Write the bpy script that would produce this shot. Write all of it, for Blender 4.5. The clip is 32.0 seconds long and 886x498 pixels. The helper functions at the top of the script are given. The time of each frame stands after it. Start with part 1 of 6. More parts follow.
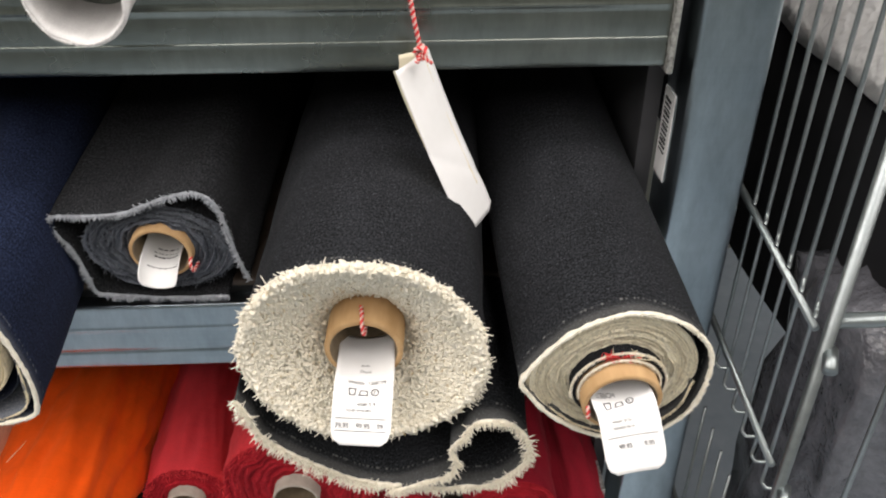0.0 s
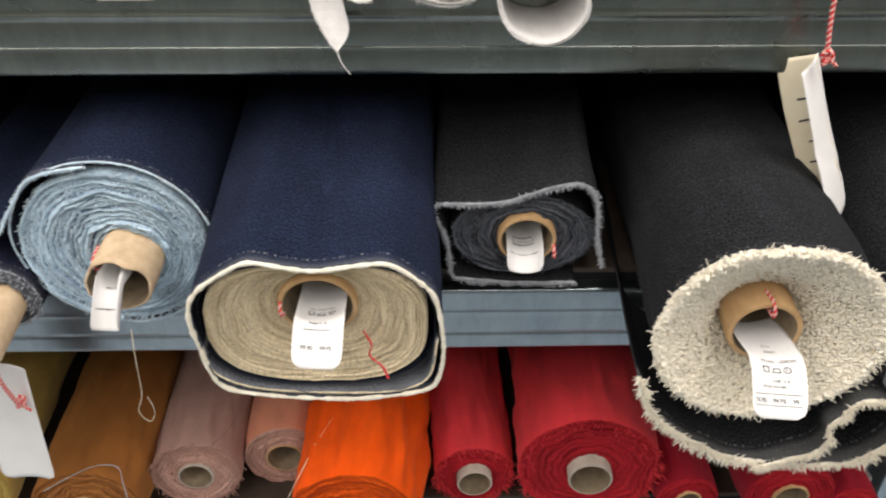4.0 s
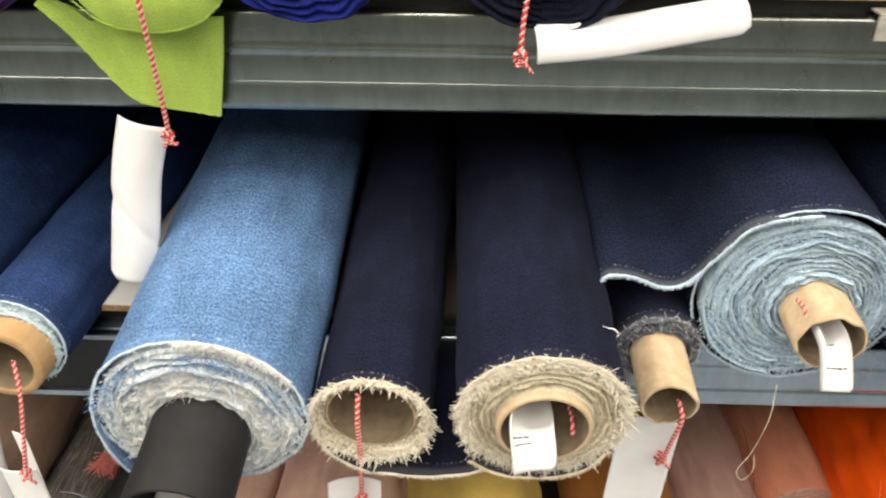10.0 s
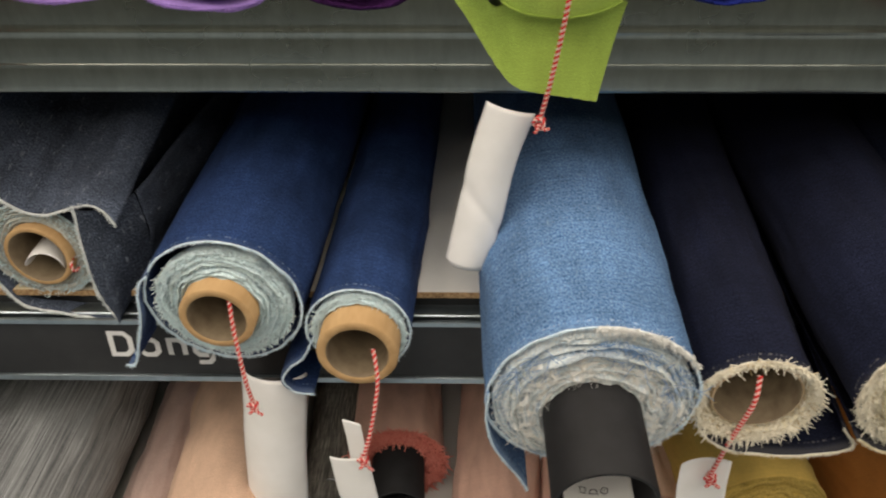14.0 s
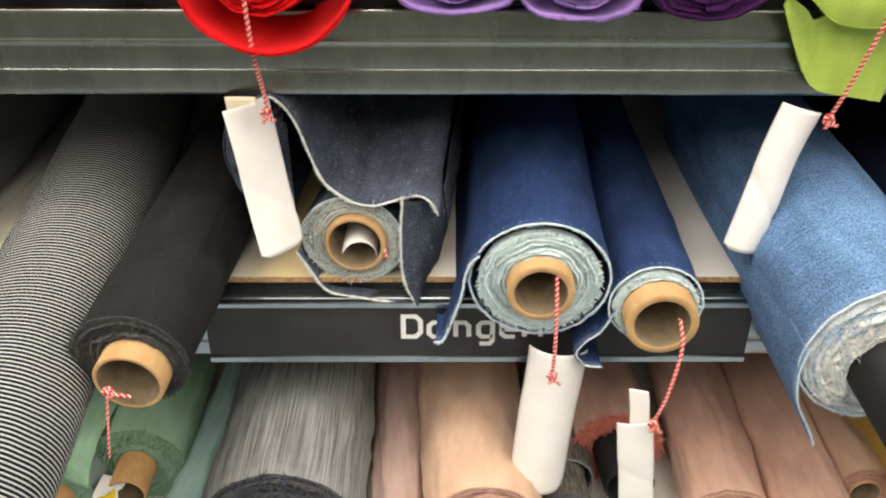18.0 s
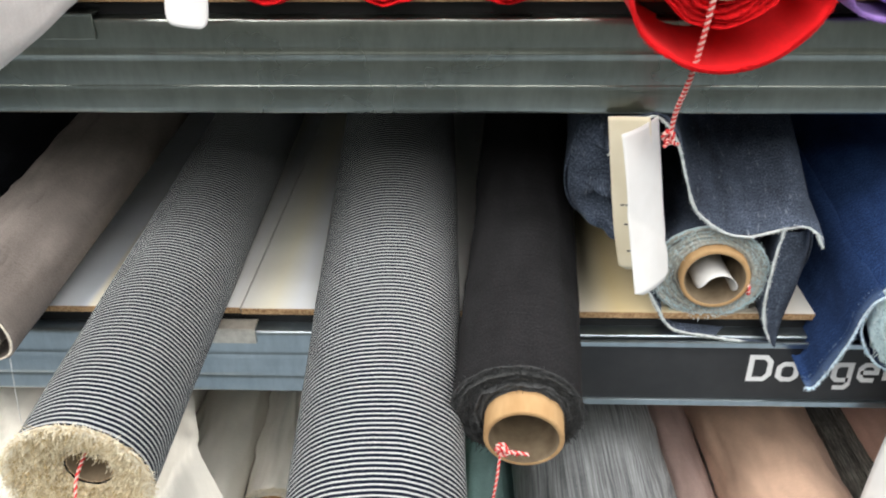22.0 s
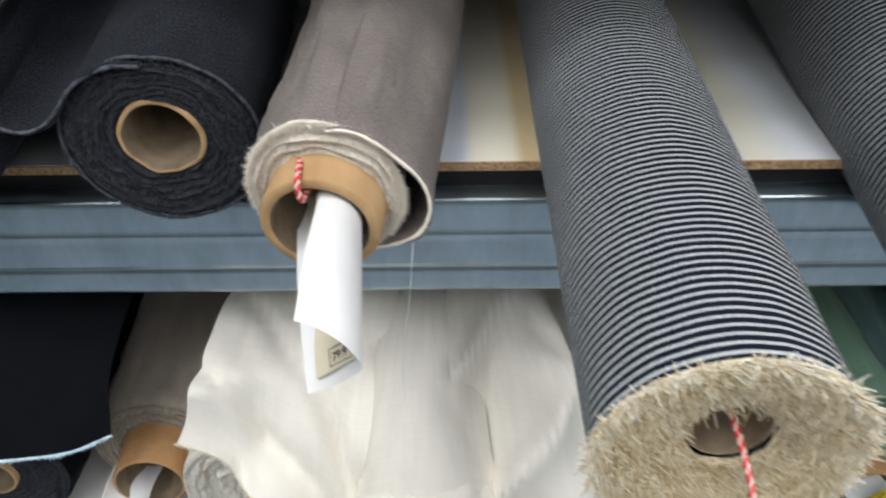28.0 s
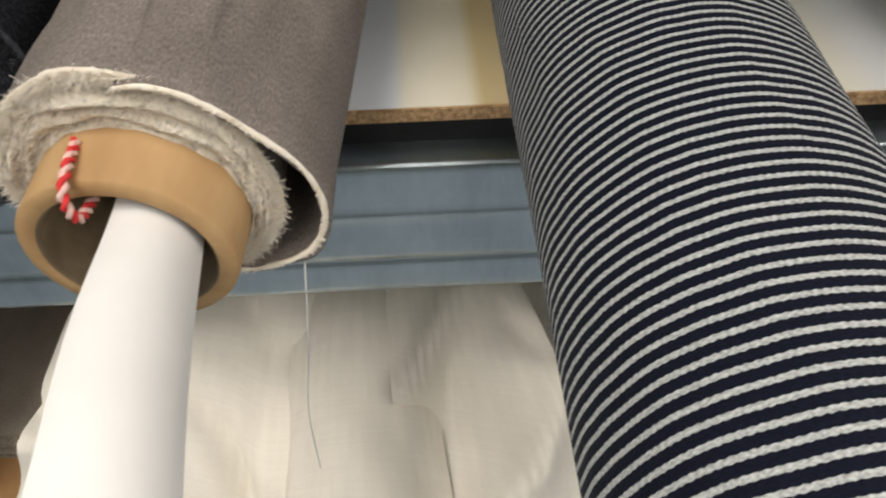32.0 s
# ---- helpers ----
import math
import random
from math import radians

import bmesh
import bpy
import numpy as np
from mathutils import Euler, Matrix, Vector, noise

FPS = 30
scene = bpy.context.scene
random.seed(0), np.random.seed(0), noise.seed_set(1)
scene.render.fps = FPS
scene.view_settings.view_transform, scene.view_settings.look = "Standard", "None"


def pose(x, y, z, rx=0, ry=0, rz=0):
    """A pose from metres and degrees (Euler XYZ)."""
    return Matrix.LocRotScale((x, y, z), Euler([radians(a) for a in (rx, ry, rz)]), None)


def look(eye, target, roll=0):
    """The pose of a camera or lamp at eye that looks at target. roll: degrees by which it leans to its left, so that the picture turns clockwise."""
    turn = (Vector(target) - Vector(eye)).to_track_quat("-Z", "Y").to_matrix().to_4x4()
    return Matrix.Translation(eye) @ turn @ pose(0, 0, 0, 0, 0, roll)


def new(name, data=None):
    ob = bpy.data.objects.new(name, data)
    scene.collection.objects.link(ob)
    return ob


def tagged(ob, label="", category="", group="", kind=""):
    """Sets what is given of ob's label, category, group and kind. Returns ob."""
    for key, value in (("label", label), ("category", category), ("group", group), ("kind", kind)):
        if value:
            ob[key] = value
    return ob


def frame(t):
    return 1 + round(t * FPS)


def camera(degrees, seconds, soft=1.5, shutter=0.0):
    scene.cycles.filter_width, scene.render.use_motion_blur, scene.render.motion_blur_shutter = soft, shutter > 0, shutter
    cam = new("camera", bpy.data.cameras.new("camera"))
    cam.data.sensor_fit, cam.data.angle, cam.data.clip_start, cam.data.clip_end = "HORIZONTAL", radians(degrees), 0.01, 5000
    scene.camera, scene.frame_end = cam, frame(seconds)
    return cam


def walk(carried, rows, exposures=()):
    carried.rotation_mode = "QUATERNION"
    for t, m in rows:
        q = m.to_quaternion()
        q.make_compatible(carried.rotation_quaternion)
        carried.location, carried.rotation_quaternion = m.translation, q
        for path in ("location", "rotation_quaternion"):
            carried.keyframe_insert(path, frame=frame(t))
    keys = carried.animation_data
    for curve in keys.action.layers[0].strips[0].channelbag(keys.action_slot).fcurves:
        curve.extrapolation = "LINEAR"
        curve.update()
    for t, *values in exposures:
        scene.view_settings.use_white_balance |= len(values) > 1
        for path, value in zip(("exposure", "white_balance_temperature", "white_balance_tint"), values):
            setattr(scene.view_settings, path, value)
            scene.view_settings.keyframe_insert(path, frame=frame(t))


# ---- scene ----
cam = camera(56.3, 32.0, soft=2.0, shutter=0.4)
EXPOSURES = [
    (0.0, -0.24, 6650, 14), (1.0, -0.18, 6650, 14), (1.5, -0.56, 6700, 15), (2.0, -0.96, 6700, 15), (2.5, -0.8, 6700, 15),
    (3.0, -0.52, 6700, 15), (4.0, -0.33, 6750, 14), (5.5, 0, 6900, 13), (7.0, 0.1, 7000, 12), (9.0, 0, 7100, 12),
    (10.0, 0.0, 7250, 12), (11.0, 0.22, 7400, 12), (12.0, 0.15, 7400, 12), (13.0, -0.28, 7500, 12), (14.0, -0.75, 7500, 12), (15.0, -0.08, 7500, 12),
    (18.0, 0, 7500, 12), (19.0, -0.22, 7300, 12), (20.0, 0.15, 6900, 11), (21.0, -0.1, 6600, 10), (23.0, 0.06, 6300, 10),
    (25.0, -0.06, 6050, 10), (28.0, -0.5, 6050, 10), (30.0, -0.68, 6050, 10), (31.0, -0.92, 5900, 11), (32.0, -0.7, 6900, 11)]
PATH = [
    (0.0, (0.0006, 0.0001, 1.5009), (0.0384, 0.8304, 0.9449), -0.11),
    (0.5, (0.0110, -0.0048, 1.5026), (0.0466, 0.8270, 0.9487), -0.23),
    (1.0, (-0.0039, -0.0195, 1.5056), (0.0272, 0.8115, 0.9502), -0.24),
    (1.5, (-0.0435, -0.0335, 1.5094), (-0.0151, 0.7983, 0.9551), -0.51),
    (2.0, (-0.0977, -0.0367, 1.5092), (-0.0699, 0.7962, 0.9565), -0.47),
    (2.5, (-0.1484, -0.0348, 1.5109), (-0.1199, 0.7988, 0.9592), -0.52),
    (3.0, (-0.2041, -0.0308, 1.5128), (-0.1736, 0.8049, 0.9644), -0.16),
    (3.5, (-0.2529, -0.0310, 1.5114), (-0.2269, 0.8044, 0.9624), 0.14),
    (4.0, (-0.2999, -0.0383, 1.5135), (-0.2816, 0.7973, 0.9644), 0.21),
    (4.5, (-0.3506, -0.0403, 1.5141), (-0.3370, 0.7964, 0.9665), -0.09),
    (6.5, (-0.4906, -0.0567, 1.5090), (-0.4821, 0.7953, 0.9856), -0.45),
    (7.0, (-0.5227, -0.0548, 1.5021), (-0.5214, 0.8083, 0.9970), -0.00),
    (7.5, (-0.5522, -0.0483, 1.5043), (-0.5508, 0.8234, 1.0142), 0.51),
    (8.0, (-0.5915, -0.0268, 1.4957), (-0.6173, 0.8462, 1.0086), -0.11),
    (8.5, (-0.6441, -0.0120, 1.4970), (-0.6771, 0.8534, 0.9970), -0.31),
    (9.0, (-0.7231, -0.0100, 1.5039), (-0.7589, 0.8471, 0.9901), -0.40),
    (9.5, (-0.7903, -0.0030, 1.5052), (-0.8183, 0.8449, 0.9758), 0.15),
    (10.0, (-0.8387, 0.0047, 1.5078), (-0.8708, 0.8553, 0.9829), 0.17),
    (10.5, (-0.8725, 0.0067, 1.5039), (-0.8993, 0.8572, 0.9785), 0.57),
    (11.0, (-0.9059, 0.0090, 1.4984), (-0.9348, 0.8588, 0.9721), 0.54),
    (11.5, (-0.9352, 0.0125, 1.4986), (-0.9650, 0.8625, 0.9726), 0.50),
    (12.0, (-0.9512, 0.0100, 1.5013), (-0.9800, 0.8597, 0.9748), 0.71),
    (12.5, (-0.9850, 0.0089, 1.4973), (-1.0200, 0.8554, 0.9660), 0.55),
    (13.0, (-1.0299, 0.0030, 1.5007), (-1.0652, 0.8433, 0.9597), 0.42),
    (13.5, (-1.0850, -0.0066, 1.5079), (-1.1153, 0.8326, 0.9648), 0.05),
    (14.0, (-1.1358, -0.0050, 1.5105), (-1.1565, 0.8348, 0.9679), -0.43),
    (14.5, (-1.1888, -0.0120, 1.5126), (-1.2077, 0.8294, 0.9725), -0.42),
    (15.0, (-1.2367, -0.0286, 1.5145), (-1.2670, 0.8172, 0.9818), -0.91),
    (15.5, (-1.2555, -0.0474, 1.5142), (-1.2856, 0.8033, 0.9895), -1.34),
    (17.5, (-1.4021, -0.1062, 1.5072), (-1.3977, 0.7626, 1.0121), 0.08),
    (18.0, (-1.4319, -0.1196, 1.5061), (-1.4227, 0.7533, 1.0182), 0.30),
    (18.5, (-1.4647, -0.1169, 1.5056), (-1.4566, 0.7628, 1.0300), 0.39),
    (19.0, (-1.5063, -0.1058, 1.5014), (-1.5187, 0.7776, 1.0331), 0.09),
    (19.5, (-1.5595, -0.0929, 1.4906), (-1.5764, 0.7890, 1.0194), -0.12),
    (20.0, (-1.6191, -0.0791, 1.4937), (-1.6316, 0.8017, 1.0204), -0.02),
    (20.5, (-1.6550, -0.0676, 1.5001), (-1.6663, 0.8128, 1.0259), -0.18),
    (21.0, (-1.6832, -0.0593, 1.5020), (-1.7017, 0.8215, 1.0290), -0.45),
    (21.5, (-1.7055, -0.0477, 1.4986), (-1.7285, 0.8294, 1.0189), -0.30),
    (22.0, (-1.7329, -0.0380, 1.4956), (-1.7640, 0.8335, 1.0062), -0.56),
    (22.5, (-1.7560, -0.0295, 1.4898), (-1.7904, 0.8392, 0.9956), -0.36),
    (23.0, (-1.7717, -0.0196, 1.4832), (-1.8024, 0.8444, 0.9808), -0.37),
    (23.5, (-1.7927, -0.0036, 1.4681), (-1.8297, 0.8518, 0.9514), -0.76),
    (24.0, (-1.8096, 0.0111, 1.4537), (-1.8539, 0.8618, 0.9299), -0.67),
    (24.5, (-1.8291, 0.0197, 1.4341), (-1.8711, 0.8615, 0.8960), -0.39),
    (25.0, (-1.8508, 0.0212, 1.4086), (-1.9037, 0.8574, 0.8628), -0.41),
    (25.5, (-1.8898, 0.0188, 1.3737), (-1.9390, 0.8389, 0.8037), -1.25),
    (27.5, (-2.0711, 0.1252, 1.3243), (-2.0490, 0.9326, 0.7347), -0.26),
    (28.0, (-2.1098, 0.1771, 1.3181), (-2.1158, 0.9842, 0.7277), -0.78),
    (28.5, (-2.1419, 0.2203, 1.2996), (-2.1767, 1.0191, 0.6991), -0.99),
    (29.0, (-2.1732, 0.2516, 1.2863), (-2.2115, 1.0359, 0.6671), -0.07),
    (29.5, (-2.1706, 0.2759, 1.2741), (-2.1968, 1.0476, 0.6386), 0.65),
    (30.0, (-2.1565, 0.2922, 1.2655), (-2.1721, 1.0502, 0.6135), 0.35),
    (30.5, (-2.1460, 0.3038, 1.2638), (-2.1539, 1.0506, 0.5988), -0.49),
    (31.0, (-2.1305, 0.3150, 1.2588), (-2.1224, 1.0475, 0.5781), -0.58),
    (31.5, (-2.1089, 0.3272, 1.2535), (-2.0901, 1.0515, 0.5643), -0.91),
    (32.0, (-2.0929, 0.3382, 1.2463), (-2.0604, 1.0667, 0.5621), -0.98),
]
walk(cam, [(t, look(eye, target, roll)) for t, eye, target, roll in PATH], EXPOSURES)
LAMP_POWER = 15.0

# ---- light: rows of ceiling tubes over the aisle, a dim grey room round it ----
world = bpy.data.worlds.new("room_air")
scene.world = world
world.use_nodes = True
world.node_tree.nodes["Background"].inputs[0].default_value = (0.75, 0.85, 1.0, 1)
world.node_tree.nodes["Background"].inputs[1].default_value = 0.05


# ---- materials ----
def shader(name):
    m = bpy.data.materials.new(name)
    m.use_nodes = True
    nt = m.node_tree
    return m, nt, nt.nodes["Principled BSDF"]


def node(nt, kind, **values):
    n = nt.nodes.new(kind)
    for k, v in values.items():
        n.inputs[k].default_value = v
    return n


def ramp(nt, fac, stops):
    r = nt.nodes.new("ShaderNodeValToRGB")
    while len(r.color_ramp.elements) < len(stops):
        r.color_ramp.elements.new(0.5)
    for e, (p, c) in zip(r.color_ramp.elements, stops):
        e.position, e.color = p, (*c, 1)
    nt.links.new(fac, r.inputs[0])
    return r.outputs[0]


def coords(nt, scale, uv=True):
    tc = nt.nodes.new("ShaderNodeTexCoord")
    mp = nt.nodes.new("ShaderNodeMapping")
    mp.inputs["Scale"].default_value = scale
    nt.links.new(tc.outputs["UV" if uv else "Object"], mp.inputs[0])
    return mp.outputs[0]


def noisy(nt, vec, scale, detail=2.0, rough=0.5):
    n = node(nt, "ShaderNodeTexNoise", Scale=scale, Detail=detail, Roughness=rough)
    nt.links.new(vec, n.inputs["Vector"])
    return n.outputs["Fac"]


def mixc(nt, fac, a, b, mode="MIX"):
    m = nt.nodes.new("ShaderNodeMix")
    m.data_type, m.blend_type = "RGBA", mode
    for src, slot in ((fac, 0), (a, 6), (b, 7)):
        if isinstance(src, (int, float)):
            m.inputs[slot].default_value = src
        elif isinstance(src, tuple):
            m.inputs[slot].default_value = (*src, 1)
        else:
            nt.links.new(src, m.inputs[slot])
    return m.outputs[2]


def bump(nt, b, height, strength, distance):
    n = node(nt, "ShaderNodeBump", Strength=strength, Distance=distance)
    nt.links.new(height, n.inputs["Height"])
    nt.links.new(n.outputs[0], b.inputs["Normal"])


def cloth(name, dark, light, thread=880.0, skew=0.55, fade=0.35, contrast=(0.42, 0.68), rough=0.95, sheen=0.012, crease=0.35, relief=0.15, bleach=None, streak=0.16, selvage=None, lint=0.0):
    """Woven cloth by its UVs in metres: twill grain of the threads, slubs along the length, wide fading."""
    m, nt, b = shader(name)
    g = noisy(nt, coords(nt, (thread, thread * skew, 1)), 1.0, 1.5, 0.6)
    slub = noisy(nt, coords(nt, (thread * 0.05, thread * 0.45, 1)), 1.0, 2.0)
    wide = noisy(nt, coords(nt, (6, 3, 1)), 1.0, 4.0, 0.65)
    c = ramp(nt, g, [(contrast[0], dark), (contrast[1], light)])
    mid = tuple((p + q) / 2 for p, q in zip(dark, light))
    c = mixc(nt, ramp(nt, slub, [(0.45, (0, 0, 0)), (0.75, (0.5, 0.5, 0.5))]), c, mid)
    ring = noisy(nt, coords(nt, (5, 420, 1)), 1.0, 2.0, 0.6)
    c = mixc(nt, 1.0, c, ramp(nt, ring, [(0.3, (1 - streak,) * 3), (0.7, (1 + streak,) * 3)]), "MULTIPLY")
    c = mixc(nt, 1.0, c, ramp(nt, wide, [(0.25, (1 - fade,) * 3), (0.75, (1 + fade * 0.6,) * 3)]), "MULTIPLY")
    worn_m = noisy(nt, coords(nt, (42, 17, 1)), 1.0, 3.0, 0.62)
    c = mixc(nt, 1.0, c, ramp(nt, worn_m, [(0.3, (1 - fade * 0.5,) * 3), (0.7, (1 + fade * 0.5,) * 3)]), "MULTIPLY")
    if lint:
        fleck = noisy(nt, coords(nt, (520, 640, 1)), 1.0, 2.0, 0.7)
        c = mixc(nt, ramp(nt, fleck, [(0.58, (0, 0, 0)), (0.74, (lint,) * 3)]), c, tuple(min(0.6, 3.2 * v + 0.02) for v in light))
    if bleach:
        spots = noisy(nt, coords(nt, (260, 60, 1)), 1.0, 3.0, 0.7)
        c = mixc(nt, ramp(nt, spots, [(0.6, (0, 0, 0)), (0.75, (0.55, 0.55, 0.55))]), c, bleach)
    if selvage:
        # a dotted weave line a finger's width behind the cut edge
        tc = nt.nodes.new("ShaderNodeTexCoord")
        sep = nt.nodes.new("ShaderNodeSeparateXYZ")
        nt.links.new(tc.outputs["UV"], sep.inputs[0])
        gap = nt.nodes.new("ShaderNodeMath")
        gap.operation = "COMPARE"
        gap.inputs[1].default_value, gap.inputs[2].default_value = 0.0075, 0.0009
        nt.links.new(sep.outputs[1], gap.inputs[0])
        dots = ramp(nt, noisy(nt, coords(nt, (520, 60, 1)), 1.0, 1.0), [(0.5, (0, 0, 0)), (0.66, (0.32, 0.32, 0.32))])
        line = mixc(nt, 1.0, dots, gap.outputs[0], "MULTIPLY")
        worn = ramp(nt, sep.outputs[1], [(0.0, (0.14, 0.14, 0.14)), (0.005, (0, 0, 0))])
        c = mixc(nt, mixc(nt, 1.0, line, worn, "ADD"), c, selvage)
    nt.links.new(c, b.inputs["Base Color"])
    b.inputs["Roughness"].default_value = rough
    b.inputs["Specular IOR Level"].default_value = 0.2
    b.inputs["Sheen Weight"].default_value = sheen
    b.inputs["Sheen Roughness"].default_value = 0.6
    b.inputs["Sheen Tint"].default_value = (*[min(1, 3 * v + 0.2) for v in light], 1)
    h = nt.nodes.new("ShaderNodeMath")
    h.operation = "ADD"
    nt.links.new(g, h.inputs[0])
    k = nt.nodes.new("ShaderNodeMath")
    k.operation = "MULTIPLY"
    k.inputs[1].default_value = crease * 6
    nt.links.new(wide, k.inputs[0])
    nt.links.new(k.outputs[0], h.inputs[1])
    bump(nt, b, h.outputs[0], relief, 0.0008)
    return m


def stripes(name, dark, light, pitch, share=0.42):
    """Ticking stripes that run round the roll, slightly fuzzy at their edges."""
    m, nt, b = shader(name)
    tc = nt.nodes.new("ShaderNodeTexCoord")
    sep = nt.nodes.new("ShaderNodeSeparateXYZ")
    nt.links.new(tc.outputs["UV"], sep.inputs[0])
    fuzz = noisy(nt, coords(nt, (1100, 500, 1)), 1.0, 2.0)
    wob = noisy(nt, coords(nt, (25, 4, 1)), 1.0, 2.0)

    def calc(op, a, c):
        n = nt.nodes.new("ShaderNodeMath")
        n.operation = op
        for i, s in enumerate((a, c)):
            if isinstance(s, (int, float)):
                n.inputs[i].default_value = s
            else:
                nt.links.new(s, n.inputs[i])
        return n.outputs[0]
    v = calc("ADD", calc("MULTIPLY", sep.outputs[1], 1 / pitch), calc("ADD", calc("MULTIPLY", fuzz, 0.08), calc("MULTIPLY", wob, 0.4)))
    tri = calc("PINGPONG", v, 0.5)
    bead = calc("SINE", calc("ADD", calc("MULTIPLY", sep.outputs[0], 6.2832 / 0.0021), calc("MULTIPLY", sep.outputs[1], 6.2832 / 0.0086)), 0.0)
    c = ramp(nt, calc("ADD", calc("MULTIPLY", tri, 2.0), calc("MULTIPLY", bead, 0.045)), [(share - 0.05, light), (share + 0.05, dark)])
    g = noisy(nt, coords(nt, (900, 1400, 1)), 1.0, 1.0)
    c = mixc(nt, 1.0, c, ramp(nt, g, [(0.3, (0.6, 0.6, 0.6)), (0.7, (1.15, 1.15, 1.15))]), "MULTIPLY")
    nt.links.new(c, b.inputs["Base Color"])
    b.inputs["Roughness"].default_value = 0.9
    b.inputs["Specular IOR Level"].default_value = 0.2
    b.inputs["Sheen Weight"].default_value = 0.03
    bump(nt, b, calc("ADD", g, calc("MULTIPLY", tri, -1.5)), 0.5, 0.0006)
    return m


def wound(name, low, high, line, rings=0.35, rough=0.95):
    """The cut edge of many wound layers; UV: turns of the spiral in y, metres round it in x."""
    m, nt, b = shader(name)
    f1 = noisy(nt, coords(nt, (650, 4.0, 1)), 1.0, 3.0, 0.7)
    f2 = noisy(nt, coords(nt, (16, 0.75, 1)), 1.0, 3.0, 0.6)
    f3 = noisy(nt, coords(nt, (30, 0.4, 1)), 1.0, 2.0, 0.6)
    c = ramp(nt, f1, [(0.3, low), (0.7, high)])
    c = mixc(nt, ramp(nt, f2, [(0.5, (0, 0, 0)), (0.72, (0.8, 0.8, 0.8))]), c, line)
    tc = nt.nodes.new("ShaderNodeTexCoord")
    sep = nt.nodes.new("ShaderNodeSeparateXYZ")
    nt.links.new(tc.outputs["UV"], sep.inputs[0])
    pp = nt.nodes.new("ShaderNodeMath")
    pp.operation = "PINGPONG"
    pp.inputs[1].default_value = 0.5
    nt.links.new(sep.outputs[1], pp.inputs[0])
    seam = ramp(nt, pp.outputs[0], [(0.0, (min(1, rings * 1.6),) * 3), (0.2, (0, 0, 0))])
    seam = mixc(nt, 1.0, seam, ramp(nt, f3, [(0.38, (0.12, 0.12, 0.12)), (0.6, (1, 1, 1))]), "MULTIPLY")
    c = mixc(nt, seam, c, line)
    tone = noisy(nt, coords(nt, (4, 0.33, 1)), 1.0, 2.0)
    c = mixc(nt, 1.0, c, ramp(nt, tone, [(0.35, (0.84, 0.83, 0.8)), (0.62, (1.08, 1.08, 1.08))]), "MULTIPLY")
    crumb = noisy(nt, coords(nt, (1, 0.5, 1), uv=False), 420, 3.0, 0.75)
    c = mixc(nt, 1.0, c, ramp(nt, crumb, [(0.33, (0.68, 0.68, 0.69)), (0.46, (0.97, 0.97, 0.97)), (0.68, (1.12, 1.12, 1.1))]), "MULTIPLY")
    nt.links.new(c, b.inputs["Base Color"])
    b.inputs["Roughness"].default_value = rough
    b.inputs["Specular IOR Level"].default_value = 0.15
    bump(nt, b, crumb, 1.0, 0.0028)
    return m


def plain(name, low, high, scale=40, rough=0.7, metal=0.0, detail=3.0, relief=0.0, spec=0.4, stretch=(1, 1, 1), translucent=0.0):
    m, nt, b = shader(name)
    n = noisy(nt, coords(nt, stretch, uv=False), scale, detail, 0.6)
    nt.links.new(ramp(nt, n, [(0.3, low), (0.7, high)]), b.inputs["Base Color"])
    b.inputs["Roughness"].default_value = rough
    b.inputs["Metallic"].default_value = metal
    b.inputs["Specular IOR Level"].default_value = spec
    if relief:
        bump(nt, b, n, relief, 0.001)
    return m


def galvanised(name, low, high, rough=(0.22, 0.4)):
    m, nt, b = shader(name)
    vec = coords(nt, (1, 1, 1), uv=False)
    big = noisy(nt, vec, 9, 4.0, 0.6)
    spots = noisy(nt, coords(nt, (3, 3, 1), uv=False), 30, 3.0, 0.7)
    drawn = noisy(nt, coords(nt, (2, 60, 400), uv=False), 1.0, 3.0)
    c = ramp(nt, big, [(0.3, low), (0.7, high)])
    c = mixc(nt, 1.0, c, ramp(nt, spots, [(0.35, (0.9, 0.9, 0.9)), (0.65, (1.05, 1.05, 1.05))]), "MULTIPLY")
    c = mixc(nt, 1.0, c, ramp(nt, drawn, [(0.3, (0.98, 0.98, 0.98)), (0.7, (1.01, 1.01, 1.01))]), "MULTIPLY")
    nt.links.new(c, b.inputs["Base Color"])
    b.inputs["Metallic"].default_value = 1.0
    r = nt.nodes.new("ShaderNodeMapRange")
    r.inputs["To Min"].default_value, r.inputs["To Max"].default_value = rough
    nt.links.new(big, r.inputs["Value"])
    nt.links.new(r.outputs[0], b.inputs["Roughness"])
    roll_mark = noisy(nt, coords(nt, (2.2, 9, 7), uv=False), 1.0, 2.0, 0.5)
    bump(nt, b, roll_mark, 0.12, 0.006)
    return m


# one zinc in two tints: bluish reflection painted in below, dim olive above
STEEL_BLUE_SHEEN = galvanised("galvanised_steel_blue_sheen", (0.29, 0.345, 0.375), (0.41, 0.465, 0.495), (0.24, 0.36))
STEEL = galvanised("galvanised_steel", (0.225, 0.248, 0.228), (0.32, 0.344, 0.315), (0.22, 0.34))
POST = galvanised("post_steel", (0.36, 0.43, 0.47), (0.45, 0.525, 0.56))
CLIP_M = plain("bare_zinc_clip", (0.5, 0.46, 0.4), (0.7, 0.66, 0.58), 120, 0.4, metal=0.55)
# near-black colour for the shade in the gap over each beam
GAP = plain("black_gap_shade", (0.006, 0.006, 0.007), (0.012, 0.012, 0.013), 30, 0.5)
# white laminate; cool and warm streaks of light between rolls painted along x
BOARD_BANDS, nt, b = shader("laminate_with_light_bands")
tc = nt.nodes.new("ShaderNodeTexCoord")
